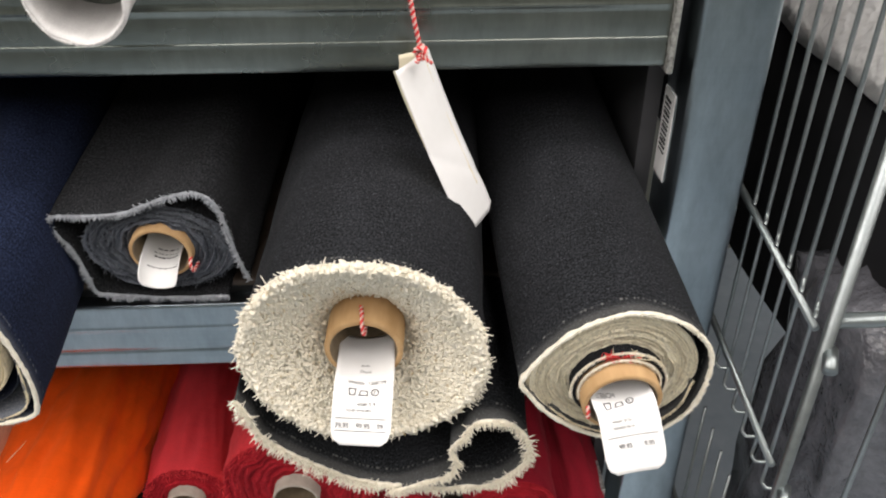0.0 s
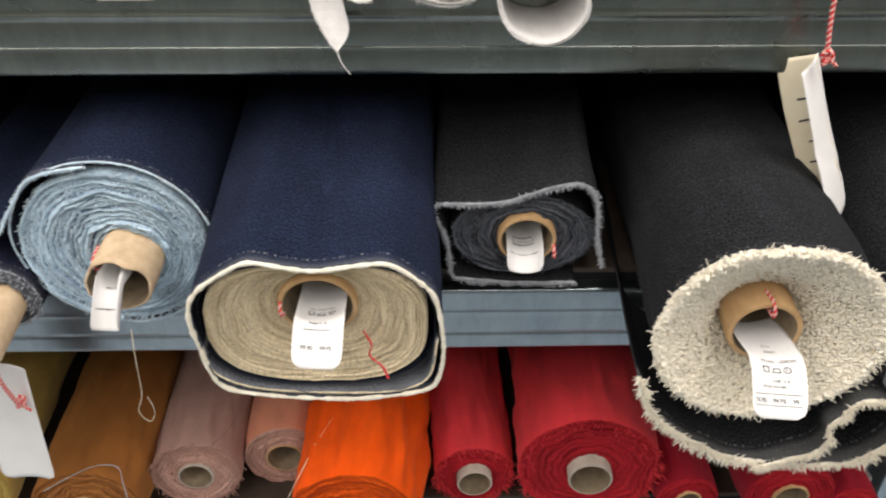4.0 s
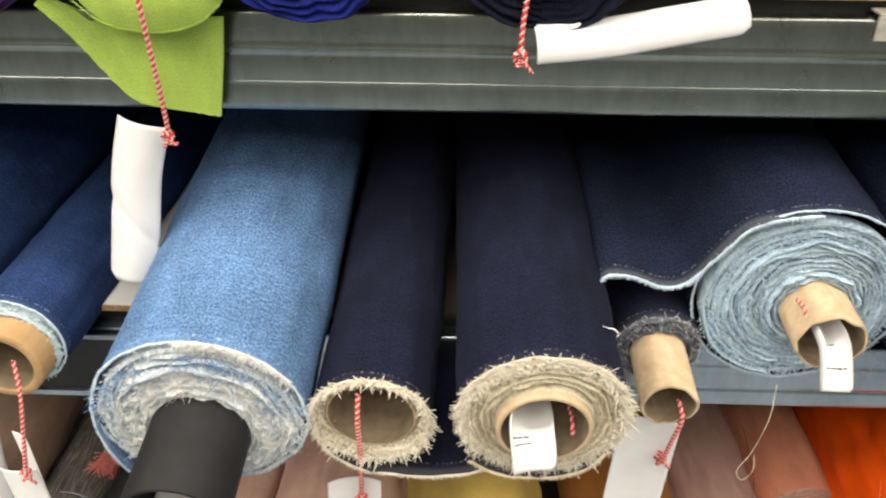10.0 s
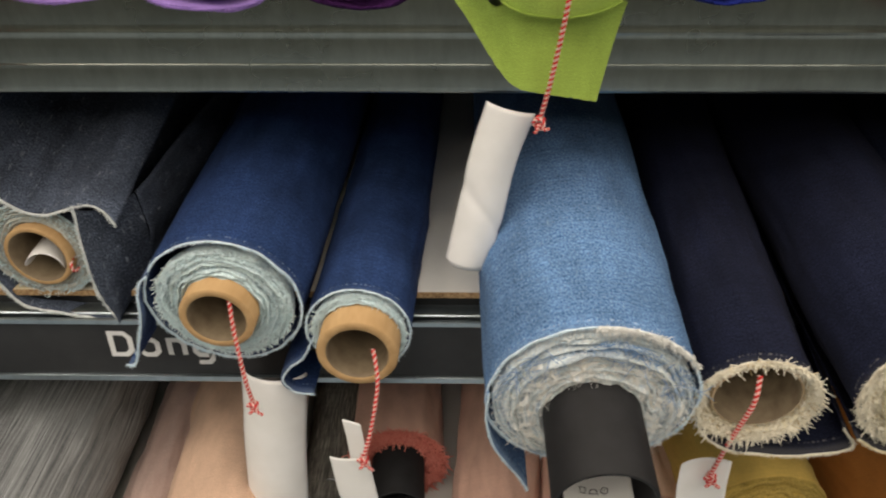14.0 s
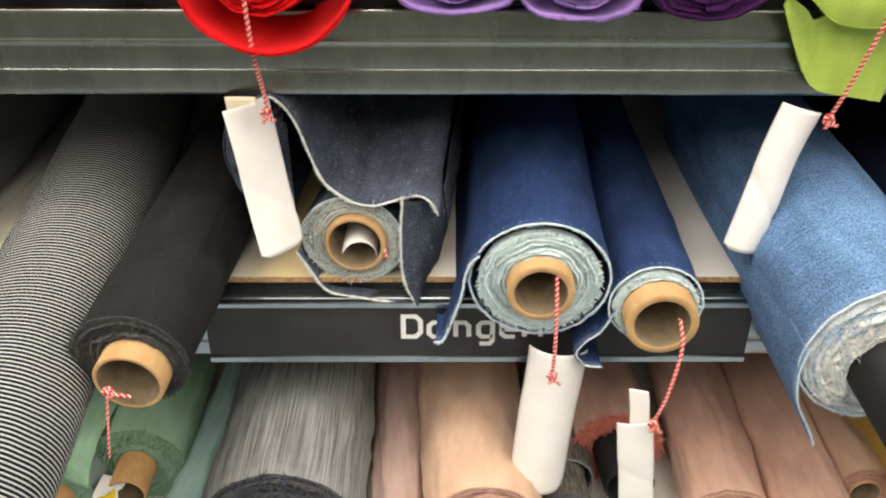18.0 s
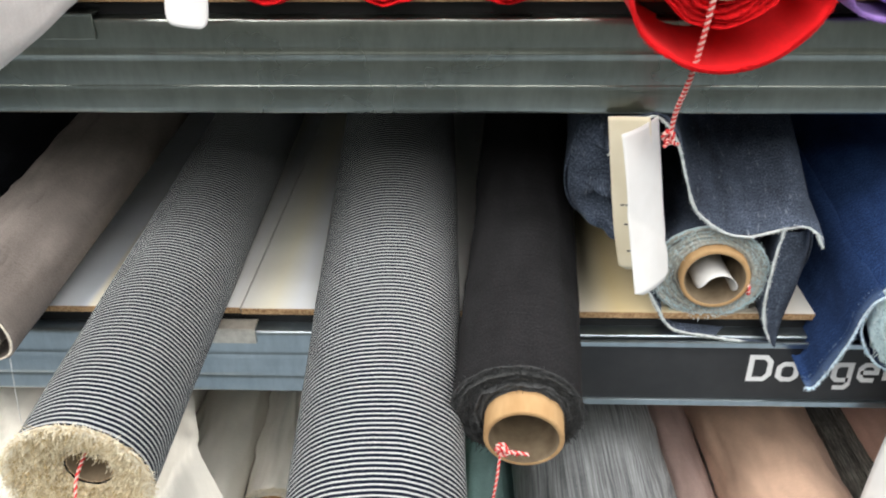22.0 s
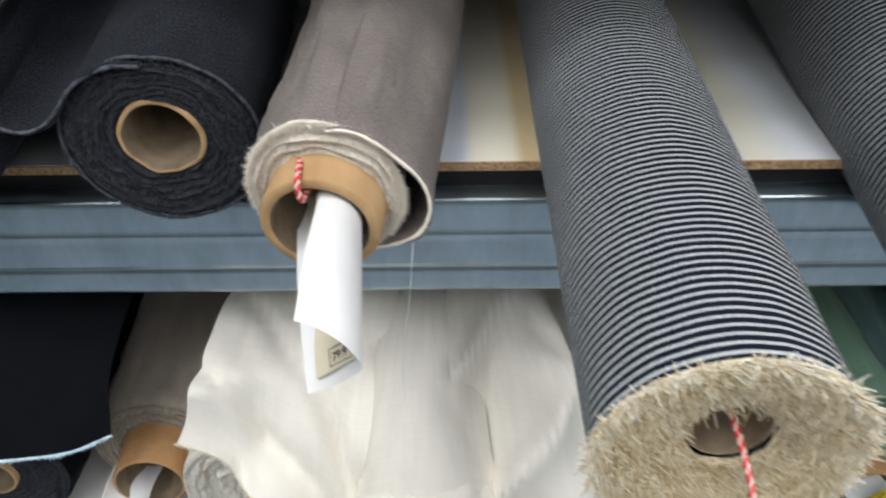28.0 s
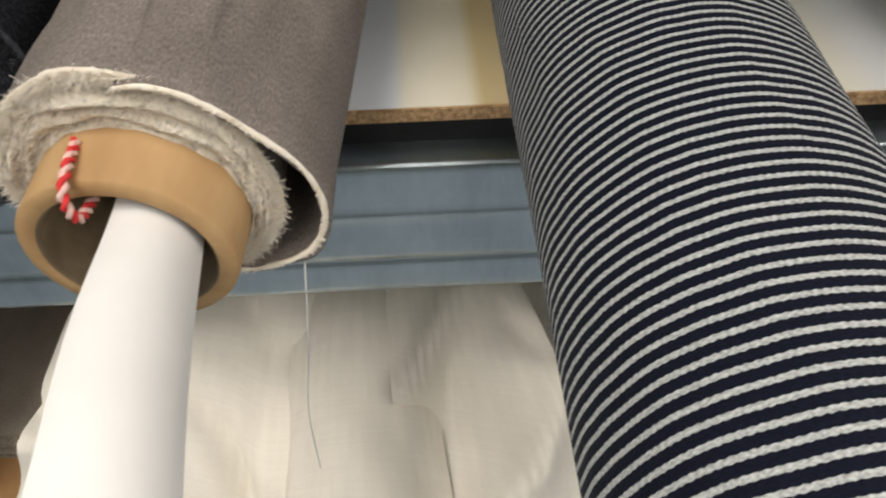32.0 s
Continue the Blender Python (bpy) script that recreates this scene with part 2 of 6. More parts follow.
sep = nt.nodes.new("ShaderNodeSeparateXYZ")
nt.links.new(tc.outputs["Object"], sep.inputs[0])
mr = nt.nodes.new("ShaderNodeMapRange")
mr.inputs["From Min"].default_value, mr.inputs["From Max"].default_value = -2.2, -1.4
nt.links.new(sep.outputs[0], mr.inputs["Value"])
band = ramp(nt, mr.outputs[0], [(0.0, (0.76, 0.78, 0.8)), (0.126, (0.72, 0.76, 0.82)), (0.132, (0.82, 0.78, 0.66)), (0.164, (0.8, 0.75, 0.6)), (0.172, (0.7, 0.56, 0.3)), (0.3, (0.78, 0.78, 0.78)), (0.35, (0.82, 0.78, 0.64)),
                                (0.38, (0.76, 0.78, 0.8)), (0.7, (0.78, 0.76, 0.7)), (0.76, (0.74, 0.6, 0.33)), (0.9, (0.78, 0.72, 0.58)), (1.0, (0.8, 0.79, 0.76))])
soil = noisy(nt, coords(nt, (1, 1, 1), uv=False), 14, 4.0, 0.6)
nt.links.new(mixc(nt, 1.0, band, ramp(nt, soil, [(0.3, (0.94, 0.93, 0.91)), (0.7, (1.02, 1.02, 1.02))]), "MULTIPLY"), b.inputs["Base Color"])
b.inputs["Roughness"].default_value = 0.4
BOARD = plain("white_laminate", (0.74, 0.73, 0.7), (0.82, 0.81, 0.78), 8, 0.42, relief=0.05)
CHIP = plain("chipboard_edge", (0.2, 0.11, 0.05), (0.55, 0.36, 0.19), 420, 0.9, relief=0.6)
CARD = plain("tube_cardboard", (0.42, 0.25, 0.11), (0.57, 0.365, 0.18), 60, 0.8, relief=0.15, stretch=(1, 0.3, 1))
CARD_PALE = plain("raw_cardboard", (0.5, 0.36, 0.22), (0.66, 0.5, 0.33), 90, 0.9, relief=0.25)
CARD_GREY = plain("grey_tube_board", (0.36, 0.31, 0.26), (0.5, 0.44, 0.37), 60, 0.85, relief=0.15)
CARD_ORANGE = plain("kraft_tube", (0.42, 0.22, 0.09), (0.56, 0.32, 0.14), 50, 0.75, relief=0.1)
# inside of the tubes: the shade in their mouths is painted as darker board
INNER_SHADED = plain("tube_inside_shaded", (0.15, 0.11, 0.07), (0.24, 0.185, 0.12), 70, 0.9)
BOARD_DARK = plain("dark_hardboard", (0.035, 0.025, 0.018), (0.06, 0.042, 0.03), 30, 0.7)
BLACK_TUBE = plain("black_plastic_tube", (0.01, 0.01, 0.011), (0.017, 0.017, 0.019), 40, 0.6, spec=0.25)
PAPER = plain("tag_card", (0.8, 0.79, 0.77), (0.87, 0.86, 0.85), 25, 0.6, relief=0.03)
PAPER_CREAM = plain("yellowed_card", (0.74, 0.66, 0.48), (0.82, 0.75, 0.58), 25, 0.65)
YELLOW_LABEL = plain("yellow_sticker", (0.85, 0.62, 0.02), (0.95, 0.72, 0.04), 20, 0.5)
INK = plain("black_ink", (0.015, 0.015, 0.016), (0.03, 0.03, 0.032), 60, 0.7)
RED_TWINE = plain("red_twine", (0.6, 0.025, 0.03), (0.8, 0.06, 0.06), 800, 0.85)
WHITE_TWINE = plain("white_twine", (0.76, 0.45, 0.4), (0.86, 0.62, 0.56), 800, 0.85)
SIGN_BLACK = plain("sign_strip", (0.018, 0.019, 0.021), (0.03, 0.031, 0.033), 25, 0.45)
SIGN_WHITE = plain("sign_lettering", (0.74, 0.74, 0.74), (0.82, 0.82, 0.82), 25, 0.6)
WIRE = plain("chromed_wire", (0.26, 0.29, 0.29), (0.36, 0.39, 0.39), 60, 0.38, metal=0.9)
FLOOR_M = plain("blue_grey_vinyl", (0.3, 0.35, 0.4), (0.37, 0.42, 0.47), 14, 0.45, relief=0.05)
WALL_M = plain("painted_wall", (0.17, 0.175, 0.155), (0.21, 0.215, 0.19), 3, 0.9)
CEIL_M = plain("ceiling_tile", (0.62, 0.62, 0.6), (0.7, 0.7, 0.68), 60, 0.95)
DARK_M = plain("dark_back_panel", (0.05, 0.05, 0.054), (0.075, 0.075, 0.08), 12, 0.8)

CREAM = plain("cream_thread", (0.76, 0.7, 0.56), (0.93, 0.88, 0.76), 300, 0.95, spec=0.1)
STRAW = plain("straw_thread", (0.72, 0.6, 0.39), (0.96, 0.89, 0.7), 150, 0.95, spec=0.1)
PALE_BLUE_T = plain("pale_blue_thread", (0.5, 0.66, 0.78), (0.78, 0.89, 0.95), 300, 0.95, spec=0.1)
BLUE_T = plain("mid_blue_thread", (0.12, 0.25, 0.5), (0.3, 0.47, 0.7), 300, 0.95, spec=0.1)
MINT_T = plain("pale_mint_thread", (0.62, 0.79, 0.83), (0.82, 0.92, 0.94), 300, 0.95, spec=0.1)
WHITE_T = plain("white_thread", (0.8, 0.8, 0.77), (0.9, 0.9, 0.88), 300, 0.95, spec=0.1)
GREY_T = plain("grey_thread", (0.3, 0.32, 0.35), (0.55, 0.57, 0.6), 300, 0.95, spec=0.1)
INDIGO_T = plain("indigo_thread", (0.05, 0.056, 0.078), (0.095, 0.105, 0.135), 300, 0.95, spec=0.1)
CORAL_T = plain("coral_thread", (0.72, 0.2, 0.16), (0.86, 0.36, 0.3), 300, 0.95, spec=0.1)

BLACK_DENIM = cloth("black_denim", (0.0045, 0.005, 0.006), (0.036, 0.038, 0.043), thread=640, skew=0.7, contrast=(0.44, 0.72), lint=0.5, selvage=(0.35, 0.35, 0.33))
NAVY_DENIM = cloth("navy_denim", (0.004, 0.0065, 0.02), (0.021, 0.032, 0.07), thread=700, lint=0.35, fade=0.42, selvage=(0.4, 0.42, 0.42))
INK_DENIM = cloth("ink_navy_denim", (0.0035, 0.005, 0.0155), (0.016, 0.02, 0.047), fade=0.45, lint=0.12, selvage=(0.3, 0.29, 0.27))
BLUE_DENIM = cloth("blue_denim", (0.01, 0.027, 0.095), (0.036, 0.082, 0.215), fade=0.5, lint=0.12, selvage=(0.35, 0.45, 0.55))
REVERSE = cloth("denim_reverse", (0.1, 0.11, 0.13), (0.27, 0.28, 0.3))
SKY_DENIM = cloth("washed_sky_denim", (0.034, 0.1, 0.25), (0.19, 0.35, 0.59), thread=620, skew=0.6, contrast=(0.34, 0.7), fade=0.45, lint=0.25, bleach=(0.3, 0.45, 0.62), selvage=(0.6, 0.68, 0.75))
GREY_DENIM = cloth("charcoal_denim", (0.006, 0.0063, 0.007), (0.032, 0.033, 0.036), thread=640, lint=0.3)
STONE_DENIM = cloth("grey_blue_denim", (0.032, 0.043, 0.066), (0.13, 0.158, 0.215), fade=0.8, crease=1.2, bleach=(0.36, 0.4, 0.46))
DARK_TWILL = cloth("dark_grey_twill", (0.011, 0.011, 0.012), (0.028, 0.027, 0.029))
TAUPE = cloth("taupe_melange", (0.12, 0.1, 0.09), (0.36, 0.315, 0.285), thread=1500, skew=0.4, fade=0.34, lint=0.05, contrast=(0.2, 0.84), streak=0.05, relief=0.08, crease=0.1)
FELT_NAVY = cloth("navy_felt", (0.007, 0.008, 0.012), (0.034, 0.037, 0.046), thread=900, skew=0.7, lint=0.12, relief=0.3, crease=0.1, streak=0.05)
HICKORY = stripes("hickory_stripe", (0.004, 0.0065, 0.018), (0.54, 0.565, 0.56), 0.0043, 0.34)

W_CREAM = wound("wound_cream", (0.74, 0.67, 0.5), (0.93, 0.87, 0.71), (0.42, 0.34, 0.22), 0.25)
W_STRAW = wound("wound_straw", (0.7, 0.575, 0.37), (0.91, 0.8, 0.59), (0.42, 0.31, 0.18), 0.2)
W_CREAM_FUZZ = wound("wound_cream_fuzzy", (0.6, 0.56, 0.46), (0.86, 0.83, 0.73), (0.5, 0.45, 0.35), 0.1)
W_BLUE = wound("wound_pale_blue", (0.36, 0.56, 0.74), (0.75, 0.89, 0.96), (0.03, 0.07, 0.17), 0.95)
W_SKY = wound("wound_bleached_blue", (0.58, 0.71, 0.79), (0.94, 0.95, 0.92), (0.08, 0.18, 0.34), 0.85)
W_MINT = wound("wound_pale_mint", (0.58, 0.78, 0.84), (0.84, 0.95, 0.97), (0.16, 0.25, 0.33), 0.5)
W_GREY = wound("wound_grey", (0.065, 0.073, 0.09), (0.21, 0.225, 0.26), (0.015, 0.017, 0.022), 0.8)
W_STONE = wound("wound_stone_grey", (0.52, 0.53, 0.49), (0.8, 0.8, 0.74), (0.13, 0.15, 0.17), 0.5)
W_CHAR = wound("wound_charcoal", (0.045, 0.047, 0.05), (0.17, 0.175, 0.18), (0.012, 0.012, 0.014), 0.3)
W_FELT = wound("wound_navy_felt", (0.012, 0.013, 0.018), (0.075, 0.08, 0.095), (0.008, 0.009, 0.012), 0.12)
W_TAUPE = wound("wound_pale_taupe", (0.89, 0.8, 0.67), (0.97, 0.925, 0.83), (0.6, 0.5, 0.48), 0.16)
W_BEIGE = wound("wound_beige", (0.4, 0.34, 0.27), (0.58, 0.52, 0.44), (0.2, 0.16, 0.12), 0.6)


def soft(name, c, vary=0.18, thread=1100):
    return cloth(name, tuple(v * (1 - vary) for v in c), tuple(min(0.95, v * (1 + vary)) for v in c), thread=thread, skew=0.8, fade=0.24, sheen=0.1, crease=1.0, streak=0.03)


RED = soft("red_cotton", (0.74, 0.045, 0.055))
CRIMSON = soft("crimson_cotton", (0.28, 0.008, 0.02))
ORANGE = soft("orange_cotton", (0.92, 0.095, 0.003), 0.02)
SALMON = soft("salmon_cotton", (0.72, 0.27, 0.165))
MAUVE = soft("dusty_pink_cotton", (0.5, 0.29, 0.24))
BROWN = soft("caramel_cotton", (0.4, 0.15, 0.035))
YELLOW = soft("mustard_yellow_cotton", (0.7, 0.48, 0.13))
PEACH = soft("peach_cotton", (0.66, 0.44, 0.32))
PINK = soft("pink_cotton", (0.7, 0.43, 0.34))
PALE_PINK = soft("pale_pink_cotton", (0.62, 0.45, 0.4))
LINEN = cloth("grey_slub_linen", (0.11, 0.115, 0.12), (0.4, 0.415, 0.42), thread=620, skew=0.012, contrast=(0.34, 0.7), streak=0.05)
DARK_LINEN = cloth("dark_slub_linen", (0.085, 0.08, 0.07), (0.28, 0.26, 0.23), thread=700, skew=0.06)
AQUA = soft("aqua_cotton", (0.33, 0.52, 0.5))
MINT = soft("mint_cotton", (0.31, 0.53, 0.37))
TEAL = soft("grey_green_cotton", (0.3, 0.42, 0.4))
WHITE = cloth("white_calico", (0.84, 0.79, 0.7), (0.92, 0.875, 0.79), thread=1100, skew=0.8, fade=0.07, sheen=0.1, crease=0.6, streak=0.02)
BEIGE = soft("beige_linen", (0.52, 0.45, 0.37))
NAVY = cloth("dark_navy_cotton", (0.0014, 0.0016, 0.003), (0.0034, 0.004, 0.0075), thread=1100, skew=0.8, sheen=0.0, streak=0.03)
LIME = soft("lime_felt", (0.38, 0.53, 0.1))
ROYAL = soft("royal_blue_felt", (0.012, 0.022, 0.19))
PURPLE = soft("dark_purple_felt", (0.055, 0.012, 0.08))
LAVENDER = soft("lavender_felt", (0.33, 0.2, 0.55))
SCARLET = soft("scarlet_felt", (0.72, 0.008, 0.012))
LILAC = soft("grey_lilac_felt", (0.3, 0.22, 0.26))


# ---- mesh helpers ----
def part(name, verts, faces, material, parent=None, label="", uv=None, smooth=True, kind=""):
    me = bpy.data.meshes.new(name)
    me.from_pydata([tuple(v) for v in verts], [], [tuple(f) for f in faces])
    me.materials.append(material)
    if uv is not None:
        layer = me.uv_layers.new(name="UVMap")
        loops = np.empty(len(me.loops), dtype=np.int32)
        me.loops.foreach_get("vertex_index", loops)
        layer.data.foreach_set("uv", np.asarray(uv, dtype=np.float32)[loops].ravel())
    if smooth:
        me.polygons.foreach_set("use_smooth", [True] * len(me.polygons))
    me.update()
    ob = new(name, me)
    if parent:
        ob.parent = parent
    if label or kind:
        tagged(ob, label=label, kind=kind)
    return ob


def sheet_faces(nu, nv, flip=False, base=0):
    out = []
    for i in range(nu - 1):
        for j in range(nv - 1):
            a, b, c, d = base + i * nv + j, base + (i + 1) * nv + j, base + (i + 1) * nv + j + 1, base + i * nv + j + 1
            out.append((a, d, c, b) if flip else (a, b, c, d))
    return out


def box(name, lo, hi, material, parent=None, label="", bevel=0.0, kind=""):
    bm = bmesh.new()
    bmesh.ops.create_cube(bm, size=1)
    for v in bm.verts:
        v.co = Vector([(l + h) / 2 + c * (h - l) for c, l, h in zip(v.co, lo, hi)])
    if bevel:
        bmesh.ops.bevel(bm, geom=bm.edges[:], offset=bevel, segments=2, affect="EDGES", profile=0.5)
    me = bpy.data.meshes.new(name)
    bm.to_mesh(me)
    bm.free()
    me.materials.append(material)
    ob = new(name, me)
    if parent:
        ob.parent = parent
    return tagged(ob, label=label, kind=kind)


def spline(points, n):
    """A smooth line of n points through the given ones."""
    p = np.asarray(points, float)
    if len(p) < 3:
        s = np.linspace(0, 1, n)[:, None]
        return p[0] * (1 - s) + p[-1] * s
    q = np.vstack([2 * p[0] - p[1], p, 2 * p[-1] - p[-2]])
    d = np.r_[0, np.cumsum(np.linalg.norm(np.diff(p, axis=0), axis=1) + 1e-6)]
    out = []
    for s in np.linspace(0, d[-1], n):
        i = min(len(p) - 2, max(0, int(np.searchsorted(d, s, side="right")) - 1))
        u = (s - d[i]) / (d[i + 1] - d[i])
        a, b, c, e = q[i:i + 4]
        out.append(0.5 * (2 * b + (c - a) * u + (2 * a - 5 * b + 4 * c - e) * u * u + (3 * b - a - 3 * c + e) * u ** 3))
    return np.array(out)


def wave(x, y, z, scale):
    return noise.noise(Vector((x * scale, y * scale, z * scale)))


def lathe_tube(name, radius, wall, y0, y1, material, parent, centre=(0, 0), ragged=0.0, label="", n=40):
    """A hollow tube along y with a rounded mouth at y0."""
    prof = [(radius, y1), (radius, y0 + 0.001), (radius - 0.0008, y0), (radius - wall + 0.0008, y0), (radius - wall, y0 + 0.001), (radius - wall, y1)]
    v, f, uv = [], [], []
    for i in range(n + 1):
        a = 2 * math.pi * (i % n) / n
        for k, (r, y) in enumerate(prof):
            w = ragged * wave(math.cos(a), math.sin(a), radius * 90, 2.2) if 0 < k < 5 else 0
            rr = r * (1 + 0.6 * ragged / radius * wave(math.cos(a), math.sin(a), 7.0, 1.3)) if ragged else r
            v.append((centre[0] + rr * math.cos(a), y + w, centre[1] + rr * math.sin(a)))
            uv.append((a * radius, y + 0.1 * k))
    ob = part(name, v, sheet_faces(n + 1, len(prof)), material, parent, label, uv)
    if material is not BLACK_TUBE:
        # inner faces get the colour with the shade put in
        ob.data.materials.append(INNER_SHADED)
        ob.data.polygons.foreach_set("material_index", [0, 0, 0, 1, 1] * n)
    return ob


def pile(name, roots, length, thick, material, parent, seed):
    """Woolly pile: small soft lumps that lie at all angles on a wound end."""
    rng = random.Random(seed)
    v, f = [], []
    for p in roots:
        p = Vector(p)
        w = Vector((rng.gauss(0, 1), rng.gauss(0, 0.55) - 0.5, rng.gauss(0, 1))).normalized()
        a = w.orthogonal().normalized()
        b = w.cross(a)
        ln, th = length * rng.uniform(0.5, 1.2), thick * rng.uniform(0.7, 1.2)
        k = len(v)
        c = p + Vector((0, -th * rng.uniform(0, 1.2), 0))
        for s, r in ((-0.5, 0.55), (0.1, 1.0), (0.5, 0.6)):
            for q in range(4):
                g = q * 1.5708 + s
                v.append(c + w * ln * s + (a * math.cos(g) + b * math.sin(g)) * th * r)
        for j in (0, 4):
            f += [(k + j + q, k + j + (q + 1) % 4, k + j + 4 + (q + 1) % 4, k + j + 4 + q) for q in range(4)]
        f += [(k + 3, k + 2, k + 1, k), (k + 8, k + 9, k + 10, k + 11)]
    return part(name, v, f, material, parent, kind="stuff")


def fringe(name, roots, ways, length, thick, material, parent, seed, label="", curl=1.1):
    """Loose threads: bent three-sided strands from the roots along the ways."""
    rng = random.Random(seed)
    v, f = [], []
    for p, w in zip(roots, ways):
        p, w = Vector(p), Vector(w).normalized()
        ln = length * rng.uniform(0.45, 1.25)
        bend = Vector([rng.uniform(-1, 1) for _ in range(3)]) * curl
        side = w.orthogonal().normalized()
        up = w.cross(side)
        base = len(v)
        for k, (s, t) in enumerate(((0, 1.0), (0.55, 0.95), (1.0, 0.55))):
            c = p + w * ln * s + bend * ln * s * s * 0.6
            for q in range(3):
                a = q * 2.094 + rng.uniform(0, 0.4)
                v.append(c + (side * math.cos(a) + up * math.sin(a)) * thick * t)
        for k in range(2):
            for q in range(3):
                a, b = base + k * 3 + q, base + k * 3 + (q + 1) % 3
                f.append((a, b, b + 3, a + 3))
        f.append((base + 6, base + 7, base + 8))
    return part(name, v, f, material, parent, label, kind="stuff")


def loose_sheet(name, line, y0, y1, material, parent, thick=0.0016, hem=None, hem_r=0.0022, seed=0, label="", n=40, wobble=0.003, hem_name="frayed_edge", lift=0.0, reach=1.0, tuck=0.0, hairs=1.0):
    """A loose layer of cloth: a line in x and z drawn back along y, with a frayed front edge."""
    p = spline(line, n)
    # the start lies under the outer turn of the roll
    for i in range(n // 4):
        p[i] *= 1 - tuck * (1 - i / (n // 4)) / max(1e-6, float(np.linalg.norm(p[i])))
    t = np.gradient(p, axis=0)
    t /= np.linalg.norm(t, axis=1)[:, None] + 1e-9
    nr = np.stack([-t[:, 1], t[:, 0]], 1)
    arc = np.r_[0, np.cumsum(np.linalg.norm(np.diff(p, axis=0), axis=1))]
    ys = [y0, y0 + 0.008, y0 + 0.025, y0 + 0.06, y0 + 0.12, y0 + 0.25, (y0 + y1) / 2, y1]
    v, uv = [], []
    for side in (0.5, -0.5):
        for i in range(n):
            for y in ys:
                w = wobble * wave(p[i][0] * 3 + seed, y * 2, p[i][1] * 3, 9)
                x, z = p[i] + nr[i] * (side * thick + w)
                v.append((x, y + 0.002 * wave(arc[i], seed, 1, 60) * (y == y0), z + lift * (y - y0)))
                uv.append((arc[i], y))
    m = len(ys)
    f = sheet_faces(n, m) + sheet_faces(n, m, True, n * m)
    for i in range(n - 1):
        f.append((i * m, n * m + i * m, n * m + (i + 1) * m, (i + 1) * m))
    for j in range(m - 1):
        f.append((j, j + 1, n * m + j + 1, n * m + j))
        b = (n - 1) * m
        f.append((b + j, n * m + b + j, n * m + b + j + 1, b + j + 1))
    ob = part(name, v, f, material, parent, label, uv)
    if hem:
        rim([(a[0], y0, a[1]) for a in p], hem_r, hem, ob, seed, hem_name, hairs=hairs, reach=reach)
    return ob


def rim(line, radius, material, parent, seed, name="frayed_edge", closed=False, hairs=1.0, reach=1.0):
    """A frayed cut edge: a thin uneven bead and a comb of short loose threads that stand out of it."""
    p = np.asarray(line, float)
    n = len(p)
    v, f = [], []
    rng = random.Random(seed * 7 + 1)
    t = np.gradient(p, axis=0)
    k = 5
    bead = radius * (0.55 if hairs else 1.0)
    threads = []
    for i in range(n):
        d = Vector(t[i]).normalized()
        step = float(np.linalg.norm(t[i]))
        a = d.cross(Vector((0, 1, 0)))
        a = a.normalized() if a.length > 1e-6 else Vector((1, 0, 0))
        b = Vector((0, 1, 0))
        r = bead * (1 + 0.4 * wave(p[i][0], seed + p[i][1], p[i][2], 130) + rng.uniform(-0.22, 0.22))
        for q in range(k):
            g = 2 * math.pi * q / k
            v.append(Vector(p[i]) + (a * math.cos(g) + b * math.sin(g)) * r)
        tuft = 0.85 + 0.45 * wave(p[i][0] + seed, p[i][1], p[i][2], 60)
        for _ in range(int(hairs * step / 0.0002 + rng.random())):
            lean = rng.gauss(0, 0.55)
            w = a * lean - b * rng.uniform(0.35, 1.0) + d * rng.gauss(0, 0.35)
            threads.append((Vector(p[i]) + d * rng.uniform(-0.5, 0.5) * step, w.normalized(), radius * rng.uniform(0.9, 2.0) * reach * max(0.35, tuft)))
    for i in range(n if closed else n - 1):
        for q in range(k):
            j = (i + 1) % n
            f.append((i * k + q, i * k + (q + 1) % k, j * k + (q + 1) % k, j * k + q))
    for p0, w, ln in threads:
        s = w.orthogonal().normalized()
        u = w.cross(s)
        th = max(0.0002, radius * 0.125) * rng.uniform(0.7, 1.3)
        bend = (s * rng.uniform(-1, 1) + u * rng.uniform(-1, 1)) * ln * 0.35
        b = len(v)
        for m, g in ((0.0, 1.0), (0.6, 0.95), (1.0, 0.5)):
            c = p0 + w * ln * m + bend * m * m
            v += [c + s * th * g, c - s * th * 0.5 * g + u * th * 0.87 * g, c - s * th * 0.5 * g - u * th * 0.87 * g]
        for j in (0, 3):
            f += [(b + j + q, b + j + (q + 1) % 3, b + j + 3 + (q + 1) % 3, b + j + 3 + q) for q in range(3)]
        f.append((b + 6, b + 7, b + 8))
    return part(name, v, f, material, parent)


